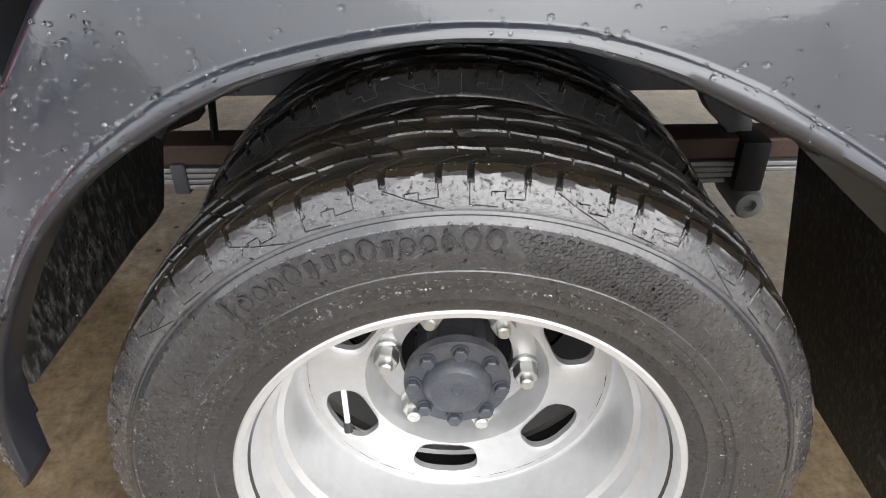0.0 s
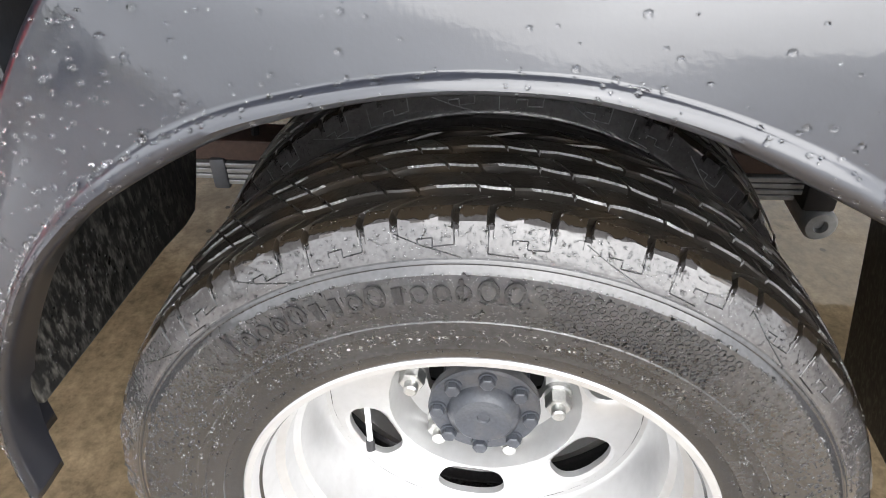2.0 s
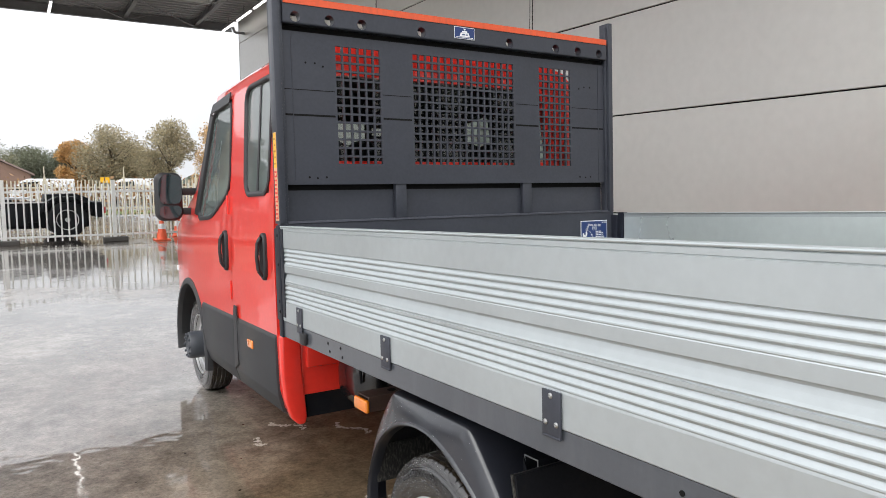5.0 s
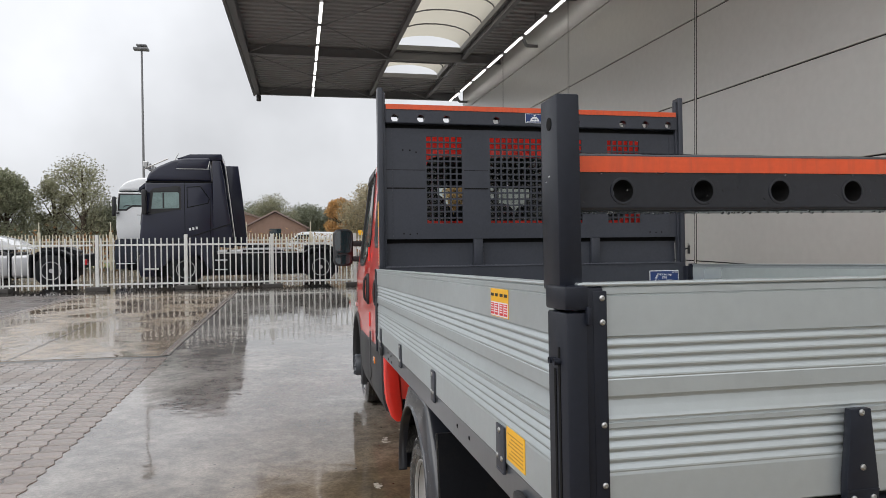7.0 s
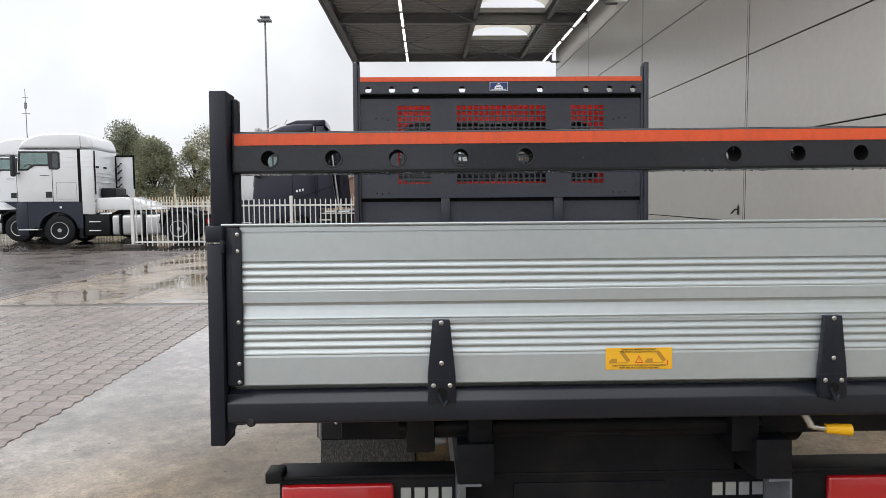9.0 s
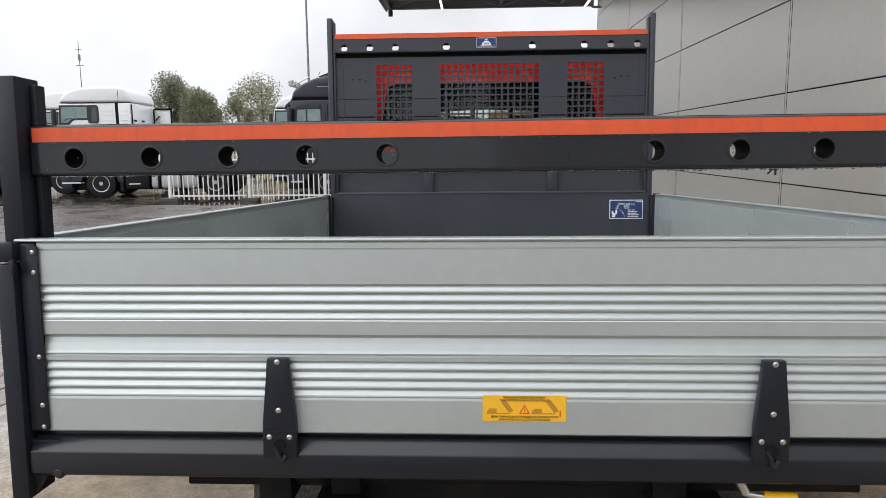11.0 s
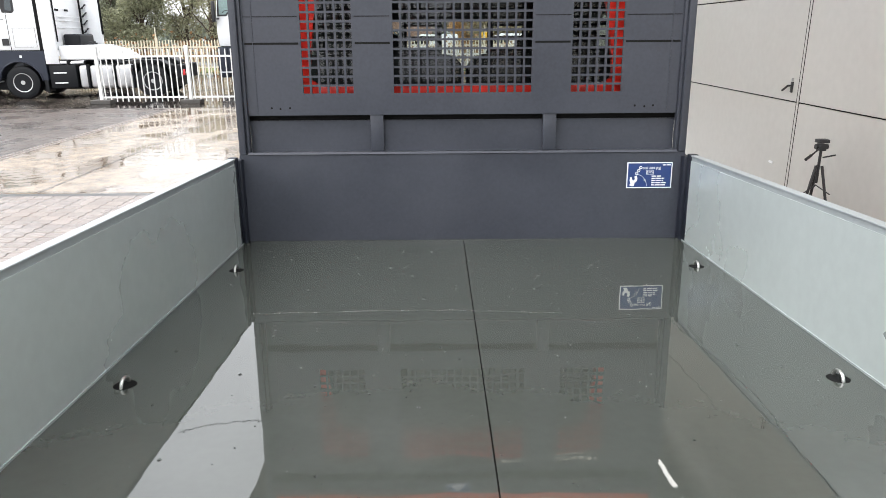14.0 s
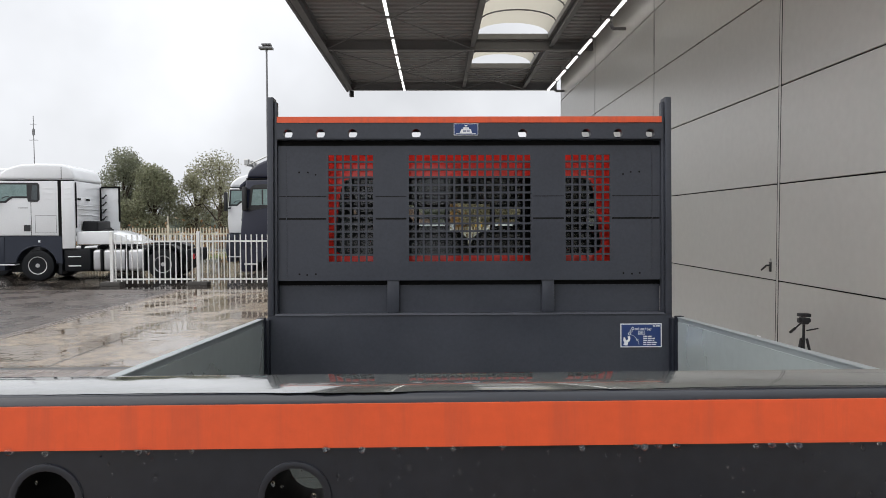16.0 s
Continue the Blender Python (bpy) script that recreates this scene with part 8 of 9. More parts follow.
# ---- trees ----
def tree(x, y, height, width, leafm, seed, density=1.0, label="tree", leaf=0.085, trunk=0.25, kind="broad"):
    rg = random.Random(seed)
    em = new("tree")
    em.location = (x, y, GZ)
    limbs = []
    crown0 = height * 0.10
    limbs.append(rod((0, 0, 0), (0.1, 0, height * 0.45), trunk, 9, trunk * 0.6))
    limbs.append(rod((0.1, 0, height * 0.44), (0.0, 0.1, height * 0.85), trunk * 0.6, 8, trunk * 0.15))
    lobes = []
    for k in range(22):
        a = rg.uniform(0, 2 * math.pi)
        f = rg.uniform(0.30, 1.10)
        zc = crown0 + (height - crown0) * (0.12 + 0.76 * rg.random())
        spread = math.sin(math.pi * min(1, max(0.12, (zc - crown0) / (height - crown0) * 0.85 + 0.12))) ** 0.6
        c = Vector((width / 2 * f * 0.72 * spread * math.cos(a), width / 2 * f * 0.72 * spread * math.sin(a), zc))
        rad = width * rg.uniform(0.13, 0.22)
        lobes.append((c, rad))
        limbs.append(rod((0.05, 0, max(height * 0.16, zc - height * 0.28)), c, trunk * 0.28, 6, trunk * 0.05))
        for j in range(3):
            tip = c + Vector((rg.gauss(0, 1), rg.gauss(0, 1), rg.gauss(0, 0.8))).normalized() * rad * rg.uniform(0.8, 1.15)
            limbs.append(rod(c.lerp(Vector((0, 0, zc - 0.5)), 0.3), tip, trunk * 0.08, 5, trunk * 0.02))
    lobes.append((Vector((0, 0, height - width * 0.2)), width * 0.22))
    part("trunk", join(*limbs), BARK, em, smooth=60)
    verts, faces = [], []
    for c, rad in lobes:
        n = int(1150 * density * (rad / (width * 0.2)) ** 2)
        for _ in range(n):
            d = Vector((rg.gauss(0, 1), rg.gauss(0, 1), rg.gauss(0, 1))).normalized()
            p = c + d * rad * (rg.random() ** 0.38) * rg.choice((1.0, 1.0, 1.1, 1.2))
            if p.z < crown0 * 0.8:
                continue
            s = leaf * rg.uniform(0.6, 1.4)
            u = Vector((rg.gauss(0, 1), rg.gauss(0, 1), rg.gauss(0, 1))).normalized()
            w = u.cross(Vector((rg.gauss(0, 1), rg.gauss(0, 1), rg.gauss(0, 1)))).normalized()
            b = len(verts)
            verts += [tuple(p - u * s), tuple(p + w * s * 0.6), tuple(p + u * s), tuple(p - w * s * 0.55)]
            faces.append((b, b + 1, b + 2, b + 3))
    me = bpy.data.meshes.new("crown")
    me.from_pydata(verts, [], faces)
    me.materials.append(leafm)
    cr = new("crown", me)
    cr.parent = em
    cr["kind"] = "stuff"
    return tagged(em, label, "tree")


TREES = [(-26.2, 58, 8.1, 5.6, LEAFD, 0.9, "dense dark green tree beyond the fence"), (-23.3, 57, 6.6, 4.8, LEAFG, 0.9, "round green tree before a darker one"), (-18.2, 58, 7.9, 5.4, LEAFY, 0.30, "airy olive tree with gaps in the crown"),
         (-20.9, 60, 6.6, 3.6, LEAFY, 0.30, "narrow airy tree beyond the fence"), (-14.6, 61, 4.4, 4.2, LEAFG, 1.0, "low green tree beyond the fence"), (-29.6, 62, 5.0, 5.0, LEAFD, 1.0, "low dark tree beyond the fence"), (-17.0, 61, 4.6, 5.0, LEAFD, 1.0, "low dark tree behind the airy one"),
         (-13.5, 72, 4.2, 6.5, LEAFD, 1.0, "low dark tree far behind the road"),
         (-5.3, 90, 6.6, 6.5, LEAFY, 0.5, "airy olive tree behind the low house"), (-0.5, 95, 5.6, 6.0, LEAFD, 0.8, "dark hazy tree behind the low house"), (3.2, 95, 5.1, 5.0, LEAFD, 0.8, "low hazy tree behind the road"), (2.4, 66, 5.0, 3.4, LEAFO, 0.8, "small orange autumn tree"),
         (4.9, 64, 6.0, 6.4, LEAFB, 0.65, "wide yellowing tree beyond the road"), (9.0, 62, 6.6, 5.4, LEAFB, 0.65, "tall browning tree with gaps in the crown"), (12.5, 60, 6.2, 4.8, LEAFA, 0.7, "orange-brown autumn tree beyond the road"),
         (-9.0, 95, 5.2, 9.0, LEAFD, 0.8, "dark tree far behind the houses"), (20, 75, 8.0, 8.0, LEAFG, 1.0, "green tree beyond the road"), (7.2, 68, 5.0, 5.5, LEAFB, 0.8, "low browning tree between taller ones")]
for k, (x, y, h, w, m, dn, lb) in enumerate(TREES):
    tree(x, y, h, w, m, 100 + k, dn, lb)

# far belt of trees closing the horizon
fw = random.Random(17)
WOODS = leaf_mat("far_woods_leaves", (0.115, 0.130, 0.105))
verts, faces = [], []
for _ in range(15000):
    x = fw.uniform(-120, 70)
    top = 3.6 + 1.2 * math.sin(x * 0.21) + 0.8 * math.sin(x * 0.53 + 1.0) + 0.5 * math.sin(x * 1.3)
    p = Vector((x, 104 + fw.gauss(0, 2.0), top * fw.random() ** 0.6 + GZ))
    s = fw.uniform(0.25, 0.6)
    u = Vector((fw.gauss(0, 1), fw.gauss(0, 1), fw.gauss(0, 1))).normalized()
    w = u.cross(Vector((fw.gauss(0, 1), fw.gauss(0, 1), fw.gauss(0, 1)))).normalized()
    b = len(verts)
    verts += [tuple(p - u * s), tuple(p + w * s * 0.7), tuple(p + u * s), tuple(p - w * s * 0.7)]
    faces.append((b, b + 1, b + 2, b + 3))
me = bpy.data.meshes.new("far_woods")
me.from_pydata(verts, [], faces)
me.materials.append(WOODS)
tagged(new("far_woods", me), "hazy grey-green belt of trees on the horizon", "trees", kind="stuff")

hg = random.Random(9)
verts, faces = [], []
for _ in range(9000):
    p = Vector((hg.uniform(-46, 8), hg.gauss(35.2, 0.35), abs(hg.gauss(0.85, 0.4)) * (0.9 + 0.25 * math.sin(0.7 * hg.random()))))
    s = hg.uniform(0.05, 0.13)
    u = Vector((hg.gauss(0, 1), hg.gauss(0, 1), hg.gauss(0, 1))).normalized()
    w = u.cross(Vector((hg.gauss(0, 1), hg.gauss(0, 1), hg.gauss(0, 1)))).normalized()
    b = len(verts)
    verts += [tuple(p - u * s), tuple(p + w * s * 0.6), tuple(p + u * s), tuple(p - w * s * 0.6)]
    faces.append((b, b + 1, b + 2, b + 3))
me = bpy.data.meshes.new("hedge")
me.from_pydata(verts, [], faces)
me.materials.append(HEDGE)
tagged(new("hedge", me), "russet hedge behind the outer fence", "hedge", kind="stuff")

# ---- printed plates and stickers on the lorry ----
def facing_back(x, y, z):
    """Local pose on the lorry for lettering that is read from behind it."""
    return Matrix.Translation((x, y, z + LIFT)) @ Matrix.Rotation(radians(90), 4, "X")


def bar_text(x0, x1, y, z, h, material, parent, seed):
    """A line of print too small to read, as word-long bars facing back."""
    rg = random.Random(seed)
    x = x0
    while x < x1 - h:
        w = min(x1 - x, h * rg.uniform(2.2, 5.5))
        tpart("print_bar", box(x, x + w, y - 0.0004, y, z - h / 2, z + h / 2), material, parent)
        x += w + h * 0.7


# warning sticker on the tailboard
st = tpart("warning_sticker", box(-0.0815, 0.0905, -0.0012, -0.0002, 0.030, 0.086, 0.0004), YELLOW, tail, "yellow warning sticker about rear tipping")
for k, (txt, z) in enumerate((("BENNAGE ARRIERE SEULEMENT", 0.0815), ("PAR DECROCHAGE AUTOMATIQUE", 0.0755), ("REAR TIPPING ONLY POSSIBLE IN COMBINATION", 0.0405), ("WITH THE AUTO LATCH TAILBOARD", 0.0345))):
    writing(txt, 0.0062, BLACKP, tail, facing_back(0.0045, -0.0016, z))
tri_o = [(-0.0065, 0.0470), (0.0155, 0.0470), (0.0045, 0.0668)]
tri_i = [(-0.0030, 0.0492), (0.0120, 0.0492), (0.0045, 0.0628)]
tpart("warning_triangle", prism(tri_o, "y", -0.0016, -0.0011), REDP, tail)
tpart("warning_triangle", prism(tri_i, "y", -0.0019, -0.0015), YELLOW, tail)
tpart("warning_mark", join(box(0.0039, 0.0051, -0.0022, -0.0018, 0.0535, 0.0595), box(0.0039, 0.0051, -0.0022, -0.0018, 0.0508, 0.0520)), BLACKP, tail)
BROWNP = mat("brown_print", (0.50, 0.25, 0.03), 0.5)
for x in (-0.073, 0.020):
    tpart("tipper_pictogram", join(prism([(x, 0.0465), (x + 0.048, 0.0465), (x + 0.048, 0.0485), (x + 0.020, 0.0485), (x + 0.020, 0.058), (x + 0.006, 0.058), (x, 0.052)], "y", -0.0016, -0.0011), prism([(x + 0.046, 0.049), (x + 0.055, 0.0535), (x + 0.038, 0.0765), (x + 0.029, 0.072)], "y", -0.0016, -0.0011)), BROWNP, tail)
tpart("lever_mark", box(0.0765, 0.079, -0.0016, -0.0011, 0.041, 0.054), REDP, tail)

# blue lashing plate on the headboard
bp = tpart("lashing_plate", box(0.776, 0.990, 3.1535, 3.1548, 0.248, 0.371, 0.004, 2), WHITE, head, "blue and white lashing load plate")
tpart("plate_field", box(0.781, 0.985, 3.1528, 3.1536, 0.253, 0.366), BLUE, head, "blue field of the plate")
writing("800 daN (kg)", 0.0165, WHITE, head, facing_back(0.893, 3.1526, 0.343))
tpart("plate_frame", box(0.868, 0.902, 3.1524, 3.1528, 0.313, 0.334), WHITE, head)
tpart("plate_frame", box(0.8695, 0.9005, 3.1520, 3.1524, 0.3145, 0.3325), BLUE, head)
writing("DIN", 0.017, WHITE, head, facing_back(0.885, 3.1518, 0.3235))
writing("30\u00b0", 0.0105, WHITE, head, facing_back(0.862, 3.1526, 0.285))
bar_text(0.944, 0.981, 3.1526, 0.358, 0.005, WHITE, head, 1)
for k in range(5):
    bar_text(0.894, 0.894 + (0.050, 0.060, 0.056, 0.078, 0.074)[k], 3.1526, 0.305 - 0.0105 * k, 0.0052, WHITE, head, 10 + k)
hook = [(0.790, 0.262), (0.800, 0.258), (0.812, 0.258), (0.815, 0.275), (0.824, 0.280), (0.828, 0.296), (0.822, 0.308), (0.812, 0.303), (0.816, 0.292), (0.808, 0.284), (0.802, 0.290), (0.800, 0.300), (0.792, 0.300), (0.790, 0.284), (0.796, 0.272)]
tpart("hook_pictogram", prism(hook, "y", 3.1522, 3.1527), WHITE, head)
for k in range(3):
    cx, cz = 0.822 + 0.009 * k, 0.318 + 0.014 * k
    ln = lathe([(3.1523, 0.0075), (3.1527, 0.0075), (3.1527, 0.0048), (3.1523, 0.0048)], "y", (cx, 0, cz), 14, True)
    tpart("chain_pictogram", ln, WHITE, head)
arc = [rod((0.800 + 0.072 * math.cos(radians(a)), 3.1525, 0.258 + 0.062 * math.sin(radians(a))), (0.800 + 0.072 * math.cos(radians(a + 12)), 3.1525, 0.258 + 0.062 * math.sin(radians(a + 12))), 0.0008, 5) for a in range(0, 66, 12)]
tpart("angle_arc", join(*arc), WHITE, head)
# small plate on the headboard's top bar
tpart("small_plate", box(-0.083, 0.043, 3.1470, 3.1495, 1.346, 1.407, 0.003, 2), WHITE, head, "small blue pictogram plate")
tpart("plate_field", box(-0.080, 0.040, 3.1463, 3.1471, 1.349, 1.404), BLUE, head, "blue field of the plate")
tpart("load_pictogram", join(prism([(-0.052, 1.358), (0.012, 1.358), (0.004, 1.378), (-0.044, 1.378)], "y", 3.1458, 3.1464), box(-0.036, -0.004, 3.1458, 3.1464, 1.379, 1.387), prism([(-0.030, 1.399), (-0.010, 1.399), (-0.020, 1.389)], "y", 3.1458, 3.1464), box(-0.072, 0.032, 3.1458, 3.1464, 1.3525, 1.3555)), WHITE, head)
bar_text(-0.036, -0.002, 3.1456, 1.368, 0.006, BLUE, head, 3)

# stickers on the left side board and the left upright
sb = [o for o in truck.children if o.name.startswith("side_board")][0]
tpart("side_sticker", box(-1.0766, -1.0752, 0.345, 0.488, 0.322, 0.388, 0.0005), YELLOW, sb, "yellow and red safety sticker")
tpart("sticker_field", box(-1.0771, -1.0764, 0.347, 0.486, 0.324, 0.357), WHITE, sb)
for k in range(4):
    y = 0.486 - 0.0335 * k - (0.006 if k > 1 else 0)
    tpart("sticker_cell", box(-1.0776, -1.0770, y - 0.029, y - 0.002, 0.327, 0.354), REDP, sb)
    for j in range(4):
        tpart("print_bar", box(-1.0779, -1.0775, y - 0.026, y - 0.006, 0.3325 + 0.0056 * j, 0.3350 + 0.0056 * j), WHITE, sb)
    tpart("print_bar", box(-1.0772, -1.0765, y - 0.027, y - 0.004, 0.370, 0.377), BLACKP, sb)
tpart("yellow_sticker", box(-1.0766, -1.0752, 0.245, 0.375, -0.0 + 0.006, 0.080, 0.0005), YELLOW, sb, "yellow sticker with fine print")
for j in range(7):
    tpart("print_bar", box(-1.0770, -1.0765, 0.255, 0.365 - 0.012 * (j % 3), 0.014 + 0.0085 * j, 0.0165 + 0.0085 * j), BROWNP, sb)
tpart("upright_label", box(-1.0455, -1.0438, 3.165, 3.205, 0.435, 0.835, 0.0004), SALMON, head, "narrow pale orange and yellow label on the upright")
tpart("label_head", box(-1.0460, -1.0454, 3.167, 3.203, 0.675, 0.833), YELLOW, head)
for j in range(6):
    tpart("label_cell", box(-1.0462, -1.0454, 3.169, 3.201, 0.442 + 0.038 * j, 0.470 + 0.038 * j), REDP, head)
    tpart("print_bar", box(-1.0466, -1.0461, 3.173, 3.197, 0.450 + 0.038 * j, 0.462 + 0.038 * j), SALMON, head)
for j in range(5):
    tpart("print_bar", box(-1.0464, -1.0459, 3.172, 3.198 - 0.006 * (j % 2), 0.690 + 0.028 * j, 0.698 + 0.028 * j), BROWNP, head)

# ---- rain beads hanging under the crossbar, standing on the bed and the tailboard ----
WATER = bpy.data.materials.new("water_bead")
WATER.use_nodes = True
wb = WATER.node_tree.nodes["Principled BSDF"]
wb.inputs["Base Color"].default_value = (0.97, 0.98, 0.99, 1)
wb.inputs["Roughness"].default_value = 0.02
wb.inputs["Transmission Weight"].default_value = 1.0
wb.inputs["IOR"].default_value = 1.33
rb = random.Random(21)


def bead_cloud(spots, lift=LIFT):
    """Small water beads: (x, y, z, radius, stretch in z)."""
    verts, faces = [], []
    ico = bmesh.new()
    bmesh.ops.create_icosphere(ico, subdivisions=1, radius=1.0)
    base = [tuple(v.co) for v in ico.verts]
    tri_ = [tuple(v.index for v in f.verts) for f in ico.faces]
    ico.free()
    for x, y, z, r, s in spots:
        b = len(verts)
        verts += [(x + r * vx, y + r * vy, z + lift + r * s * vz) for vx, vy, vz in base]
        faces += [(b + i, b + j, b + k) for i, j, k in tri_]
    me = bpy.data.meshes.new("water_bead")
    me.from_pydata(verts, [], faces)
    me.polygons.foreach_set("use_smooth", [True] * len(faces))
    me.materials.append(WATER)
    ob = new("water_bead", me)
    ob["kind"] = "stuff"
    return ob


spots = []
for k in range(230):
    spots.append((rb.uniform(-1.02, 1.02), 0.049 + rb.random() * 0.06, 0.5452 - rb.random() * 0.001, rb.uniform(0.0014, 0.0040), 0.9))
for k in range(90):
    spots.append((rb.uniform(-1.02, 1.02), 0.0445, 0.6165 + rb.uniform(-0.001, 0.001), rb.uniform(0.0012, 0.0030), 1.1))
for k in range(340):
    spots.append((rb.gauss(0.0, 0.5), 0.0466, rb.uniform(0.556, 0.615), rb.choice((rb.uniform(0.0006, 0.0013), rb.uniform(0.0010, 0.0022))), 1.3))
ob = bead_cloud(spots)
ob.parent = bar
ob["label"] = "rain drops hanging from the crossbar"
spots = [(rb.uniform(-1.0, 1.0), -0.002 + rb.random() * 0.03, 0.4115, rb.uniform(0.0012, 0.003), 0.5) for k in range(260)]
ob = bead_cloud(spots)
ob.parent = tail
ob["label"] = "rain drops along the tailboard's top"
spots = []
wing_o, wing_i = resample(rounded(FEND_OUT, 1), 72), resample(rounded(FEND_IN, 3), 72)
while len(spots) < 1050:
    i = rb.choice((rb.randrange(71), rb.randrange(26)))
    f, g = rb.random(), rb.choice((rb.uniform(0.08, 0.95), rb.uniform(0.80, 0.98)))
    oy, oz = (wing_o[i][k] + f * (wing_o[i + 1][k] - wing_o[i][k]) for k in (0, 1))
    iy, iz = (wing_i[i][k] + f * (wing_i[i + 1][k] - wing_i[i][k]) for k in (0, 1))
    spots.append((-float(np.interp(g, (0.07, 0.14, 0.6, 0.84, 0.905, 0.97), (1.0350, 1.0389, 1.0509, 1.0569, 1.0620, 1.0640))), oy + g * (iy - oy), oz + g * (iz - oz), rb.choice((rb.uniform(0.0009, 0.0016), rb.uniform(0.0012, 0.0027))), 0.9))
ob = bead_cloud(spots)
ob.parent = truck
ob["label"] = "rain drops on the rear wing"
spots = []
for k in range(10500):
    r = rb.choice((rb.uniform(0.228, 0.31), rb.uniform(0.265, 0.31), rb.uniform(0.285, 0.31), rb.uniform(0.318, 0.338)))
    a = rb.choice((rb.uniform(0, 2 * math.pi), rb.gauss(1.57, 0.6), rb.gauss(1.57, 0.8)))
    x = sidewall_x(r) if r > 0.28 else -0.9245 - float(np.interp(r, (0.222, 0.244, 0.262, 0.28), (0.085, 0.0915, 0.0974, 0.0978)))
    size = rb.choice((rb.uniform(0.0004, 0.0008), rb.uniform(0.0006, 0.0012), rb.uniform(0.0007, 0.0013), rb.uniform(0.0009, 0.0016)))
    spots.append((x, r * math.cos(a), r * math.sin(a), size, rb.uniform(0.9, 1.5)))
for k in range(5200):
    v = rb.choice((rb.uniform(-0.0390, -0.0205), rb.uniform(-0.0095, 0.0090), rb.uniform(0.0205, 0.0390), rb.uniform(0.0500, 0.0660), rb.uniform(0.0365, 0.0392), rb.uniform(0.0070, 0.0095)))
    a = rb.gauss(1.57, 0.75)
    r = 0.3475 - 0.9 * v * v
    spots.append((-0.9245 - v, r * math.cos(a), r * math.sin(a), rb.choice((rb.uniform(0.0003, 0.0006), rb.uniform(0.0005, 0.0010))), 1.0))
for k in range(3600):
    r = rb.uniform(0.316, 0.346)
    a = rb.gauss(1.57, 0.6)
    x = -0.6925 - (float(np.interp(r, BAND_R, BAND_X)) if r < 0.341 else float(np.interp(r, (0.341, 0.346), (0.0722, 0.045))))
    spots.append((x, r * math.cos(a), r * math.sin(a), rb.choice((rb.uniform(0.0005, 0.0010), rb.uniform(0.0008, 0.0018))), 1.1))
ob = bead_cloud(spots, 0.0)
ob.parent = rear_left
ob["label"] = "rain drops on the tyre"
spots = [(rb.uniform(-1.02, -0.72), 2.2445, rb.uniform(-0.478, -0.36), rb.choice((rb.uniform(0.0005, 0.0010), rb.uniform(0.0008, 0.0018))), 1.2) for k in range(420)]
ob = bead_cloud(spots)
ob.parent = truck
ob["label"] = "rain drops on the front mud flap"
spots = [(rb.uniform(-0.95, 0.95), rb.uniform(0.3, 3.0), 0.0045, rb.choice((rb.uniform(0.001, 0.003), rb.uniform(0.0015, 0.0035), rb.uniform(0.002, 0.006))), 0.45) for k in range(380)]
ob = bead_cloud(spots)
ob.parent = bed
ob["label"] = "drops and bubbles on the flooded bed floor"

# ---- block paving beside the lane: the nearest stones singly, the rest joined ----
def paver_mesh(w, l, wave=0.011, h=0.006, c=0.005):
    """A stone whose long sides run in an S, so that the joints along y zigzag."""
    edge = [(0.0, -0.5), (wave, -0.30), (wave, -0.18), (-wave, 0.18), (-wave, 0.30), (0.0, 0.5)]
    pts = [(-w / 2 + d, f * l) for d, f in edge[::-1]] + [(w / 2 + d, f * l) for d, f in edge]
    n = len(pts)
    verts = [(x, y, -0.004) for x, y in pts] + [(x, y, h - 0.003) for x, y in pts] + [(x * (1 - 2 * c / w), y * (1 - 2 * c / l), h) for x, y in pts]
    faces = [tuple(range(2 * n, 3 * n))]
    for a in (0, n):
        for i in range(n):
            j = (i + 1) % n
            faces.append((a + i, a + j, a + n + j, a + n + i))
    return verts, faces


pave = new("pavement")
pave.location = (0, 0, GZ)
tagged(pave, "wet grey interlocking block paving beside the lane", "paving", kind="structure")
PAVERD = mat("dark_wet_paver", (0.092, 0.074, 0.064), 0.30, spec=0.35, scale=0.9, vary=0.5, random_tint=0.32, bump=0.2, bump_scale=60, rough_vary=0.10)
PW, PL = 0.205, 0.165
pv, pf = paver_mesh(PW - 0.009, PL - 0.005)
pme = bpy.data.meshes.new("paver")
pme.from_pydata(pv, [], pf)
pme.materials.append(PAVER)
rp_ = random.Random(4)


def stones(x0, x1, y0, y1):
    """Places of the stones in straight columns from x0 down to x1, each second one set off by half a stone."""
    out = []
    for i in range(int((x0 - x1) / PW)):
        for j in range(int((y1 - y0) / PL)):
            out.append((x0 - PW * (i + 0.5), y0 + PL * (j + 0.5), rp_.uniform(-0.0014, 0.0014), rp_.gauss(0, 0.006)))
    return out


def stone_field(spots, material, name):
    verts, faces = [], []
    for x, y, z, a in spots:
        b = len(verts)
        ca, sa = math.cos(a), math.sin(a)
        verts += [(x + ca * px - sa * py, y + sa * px + ca * py, z + pz) for px, py, pz in pv]
        faces += [tuple(b + q for q in f) for f in pf]
    me = bpy.data.meshes.new(name)
    me.from_pydata(verts, [], faces)
    me.materials.append(material)
    ob = new(name, me)
    ob.parent = pave
    ob["kind"] = "stuff"


part("bedding", box(-14.6, -3.215, -3.7, 8.42, 0.0005, 0.0020), TAR, pave, "dark wet joints between the stones")
spots = stones(-3.20, -14.5, -3.6, 8.40)
spots.sort(key=lambda q: (q[0] + 3.4) ** 2 + (q[1] - 4.5) ** 2)
for x, y, z, a in spots[:290]:
    shared("paver", pme, pave, (x, y, z), (0, 0, a))
stone_field(spots[290:], PAVER, "pavers")
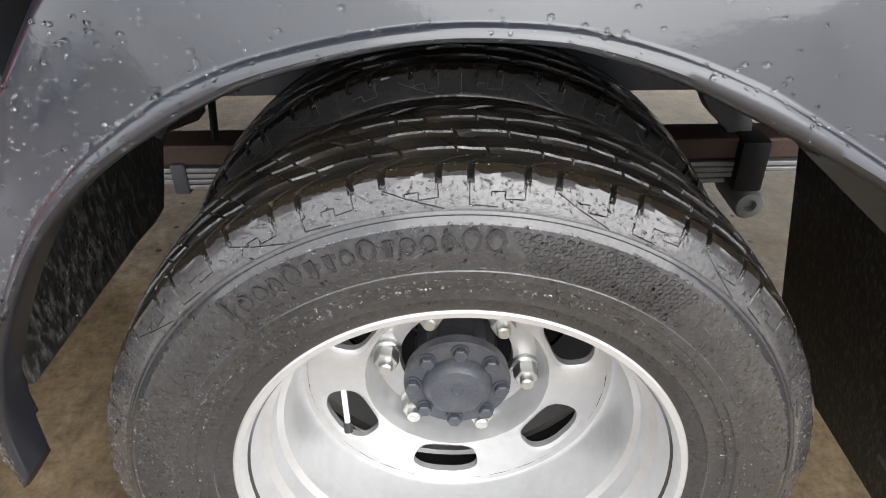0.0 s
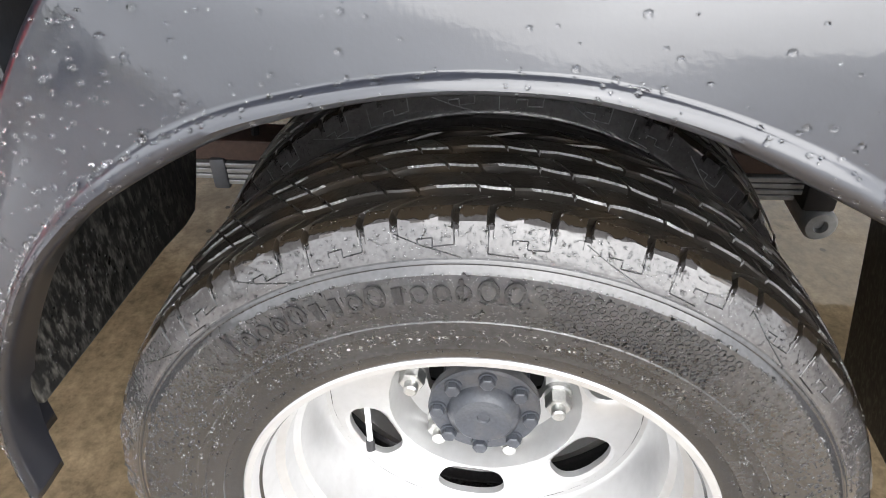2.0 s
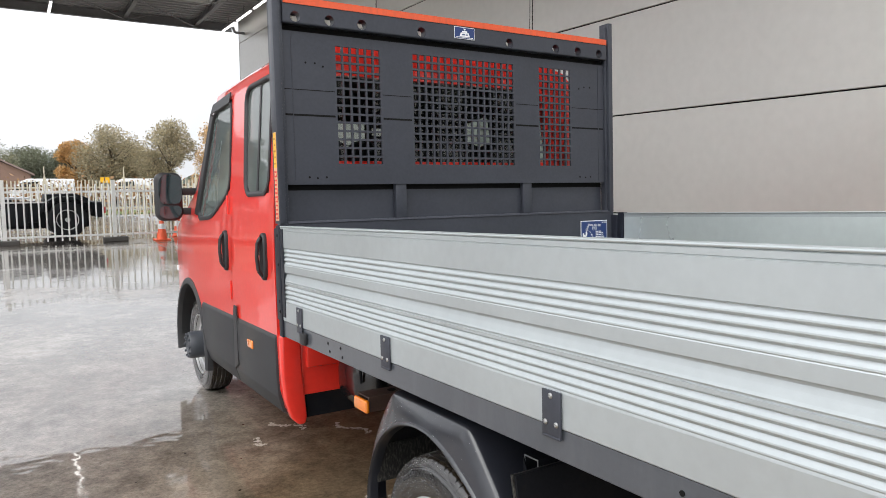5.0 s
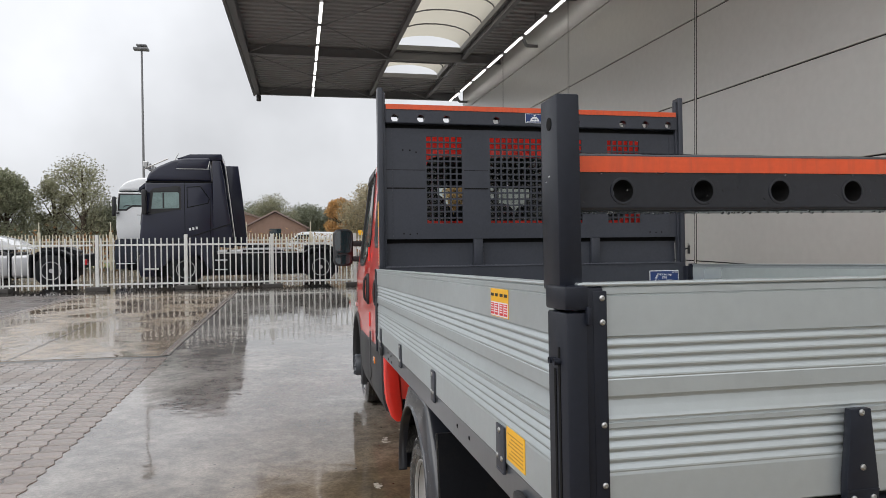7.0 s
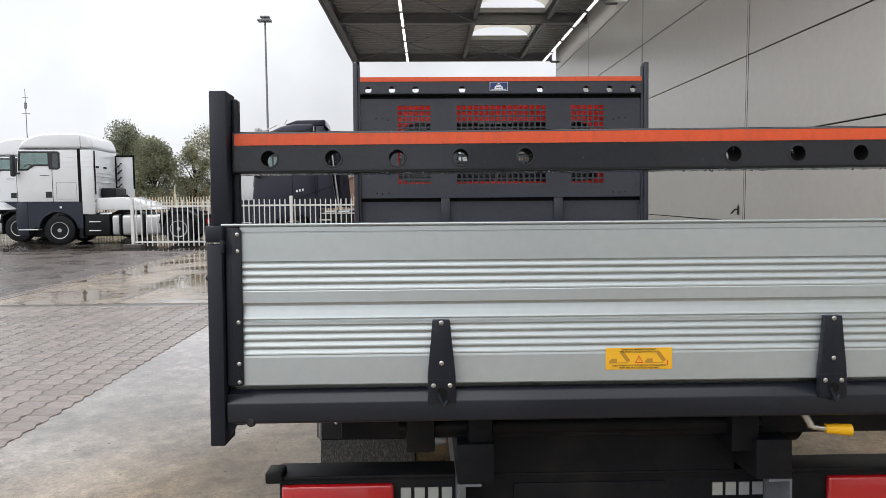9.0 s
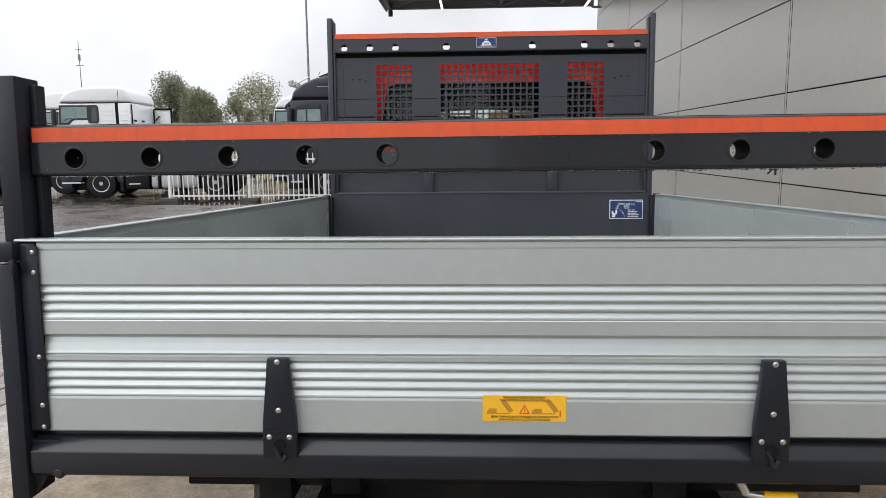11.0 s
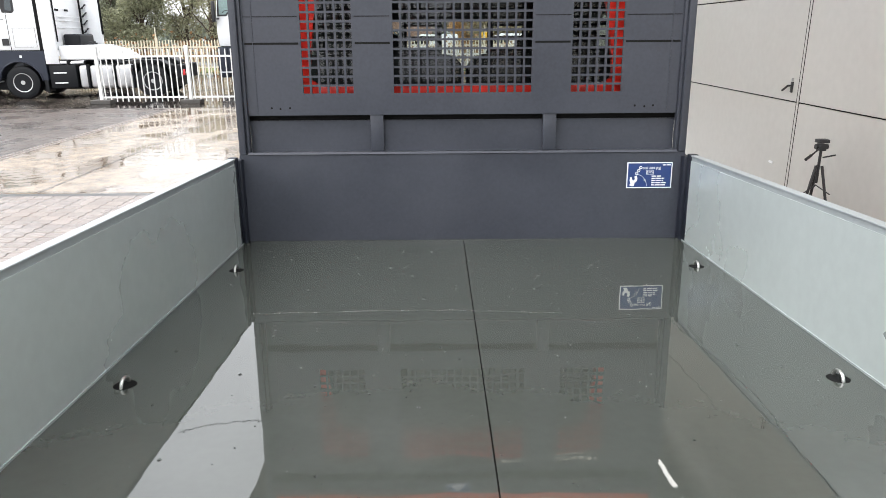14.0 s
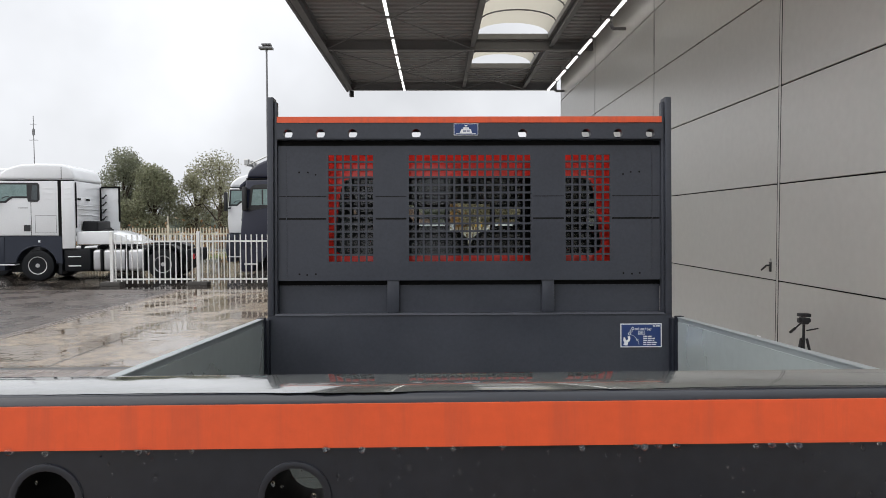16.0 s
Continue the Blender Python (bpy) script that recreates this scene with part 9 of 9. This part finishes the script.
# darker stones beyond the slab, with a border row on either side of it
part("bedding", box(-26.0, -7.06, 8.42, 18.9, 0.0005, 0.0020), TAR, pave, "dark wet joints between the stones")
stone_field(stones(-7.34, -25.8, 8.45, 18.88), PAVERD, "dark_pavers")
part("bedding", box(-3.325, -3.205, 8.42, 18.9, 0.0045, 0.0060), TAR, pave, "dark wet joint under the border stones")
for x in (-3.265, -7.12, -7.24):
    for k in range(45):
        o = shared("border_stone", pme, pave, (x + rp_.uniform(-0.004, 0.004), 8.54 + 0.232 * k, 0.004), (0, 0, radians(90) + rp_.gauss(0, 0.012)))
        o.scale = (1.12, 0.58, 1)

# thin rims of standing water on the bed
def water_rim(points, n=24):
    """A thin meandering rim of water along a smooth line on the bed floor."""
    rg = random.Random(len(points) + int(points[0][0] * 100))
    line = rounded(points, 3)
    line = [(x + rg.gauss(0, 0.004), y + rg.gauss(0, 0.004)) for x, y in line]
    return join(*[rod((a[0], a[1], 0.0042), (b[0], b[1], 0.0042), 0.0014, 5) for a, b in zip(line, line[1:])])


for pts in ([(-0.76, 2.14), (-0.30, 2.16), (0.01, 2.15), (0.3, 2.12)], [(0.65, 2.04), (0.70, 1.55), (0.66, 1.20), (0.68, 0.60)], [(-0.72, 1.35), (-0.62, 1.40), (-0.54, 1.40)]):
    tpart("water_rim", water_rim(pts), WATER, bed, "thin rim of standing water", smooth=60)

# ---- pale foam drifting on the wet ground beside the lorry ----
FOAM = mat("dirty_foam", (0.40, 0.355, 0.295), 0.5, scale=30, vary=0.2)
rf_ = random.Random(31)


def foam(x, y, length, turn, n):
    """A broken streak of flat foam flecks on the ground."""
    verts, faces = [], []
    for _ in range(3 * n):
        u = rf_.uniform(-0.5, 0.5) * length * 1.2
        v = rf_.gauss(0, 0.012) + 0.03 * math.sin(u * 23)
        px, py = x + u * math.cos(turn) - v * math.sin(turn), y + u * math.sin(turn) + v * math.cos(turn)
        r = rf_.choice((rf_.uniform(0.002, 0.005), rf_.uniform(0.003, 0.012), rf_.uniform(0.004, 0.017)))
        b = len(verts)
        verts += [(px + r * rf_.uniform(0.6, 1.5) * math.cos(k), py + r * rf_.uniform(0.5, 1.3) * math.sin(k), GZ + 0.004) for k in [math.pi / 4 * i for i in range(8)]]
        verts.append((px, py, GZ + 0.004 + r * 0.3))
        faces += [(b + i, b + (i + 1) % 8, b + 8) for i in range(8)]
    me = bpy.data.meshes.new("foam")
    me.from_pydata(verts, [], faces)
    me.materials.append(FOAM)
    tagged(new("foam", me), "broken streak of pale dirty foam on the wet ground", "foam", kind="stuff")


foam(-0.67, 4.25, 0.22, 2.2, 26)
foam(-0.27, 3.35, 0.30, 1.9, 34)
foam(-0.60, 3.02, 0.14, 2.4, 18)
foam(-1.07, 3.13, 0.07, 1.0, 16)
foam(-0.61, 2.77, 0.16, 1.9, 16)
foam(-0.34, 3.98, 0.25, 2.0, 24)
foam(-0.91, 4.07, 0.10, 1.0, 10)
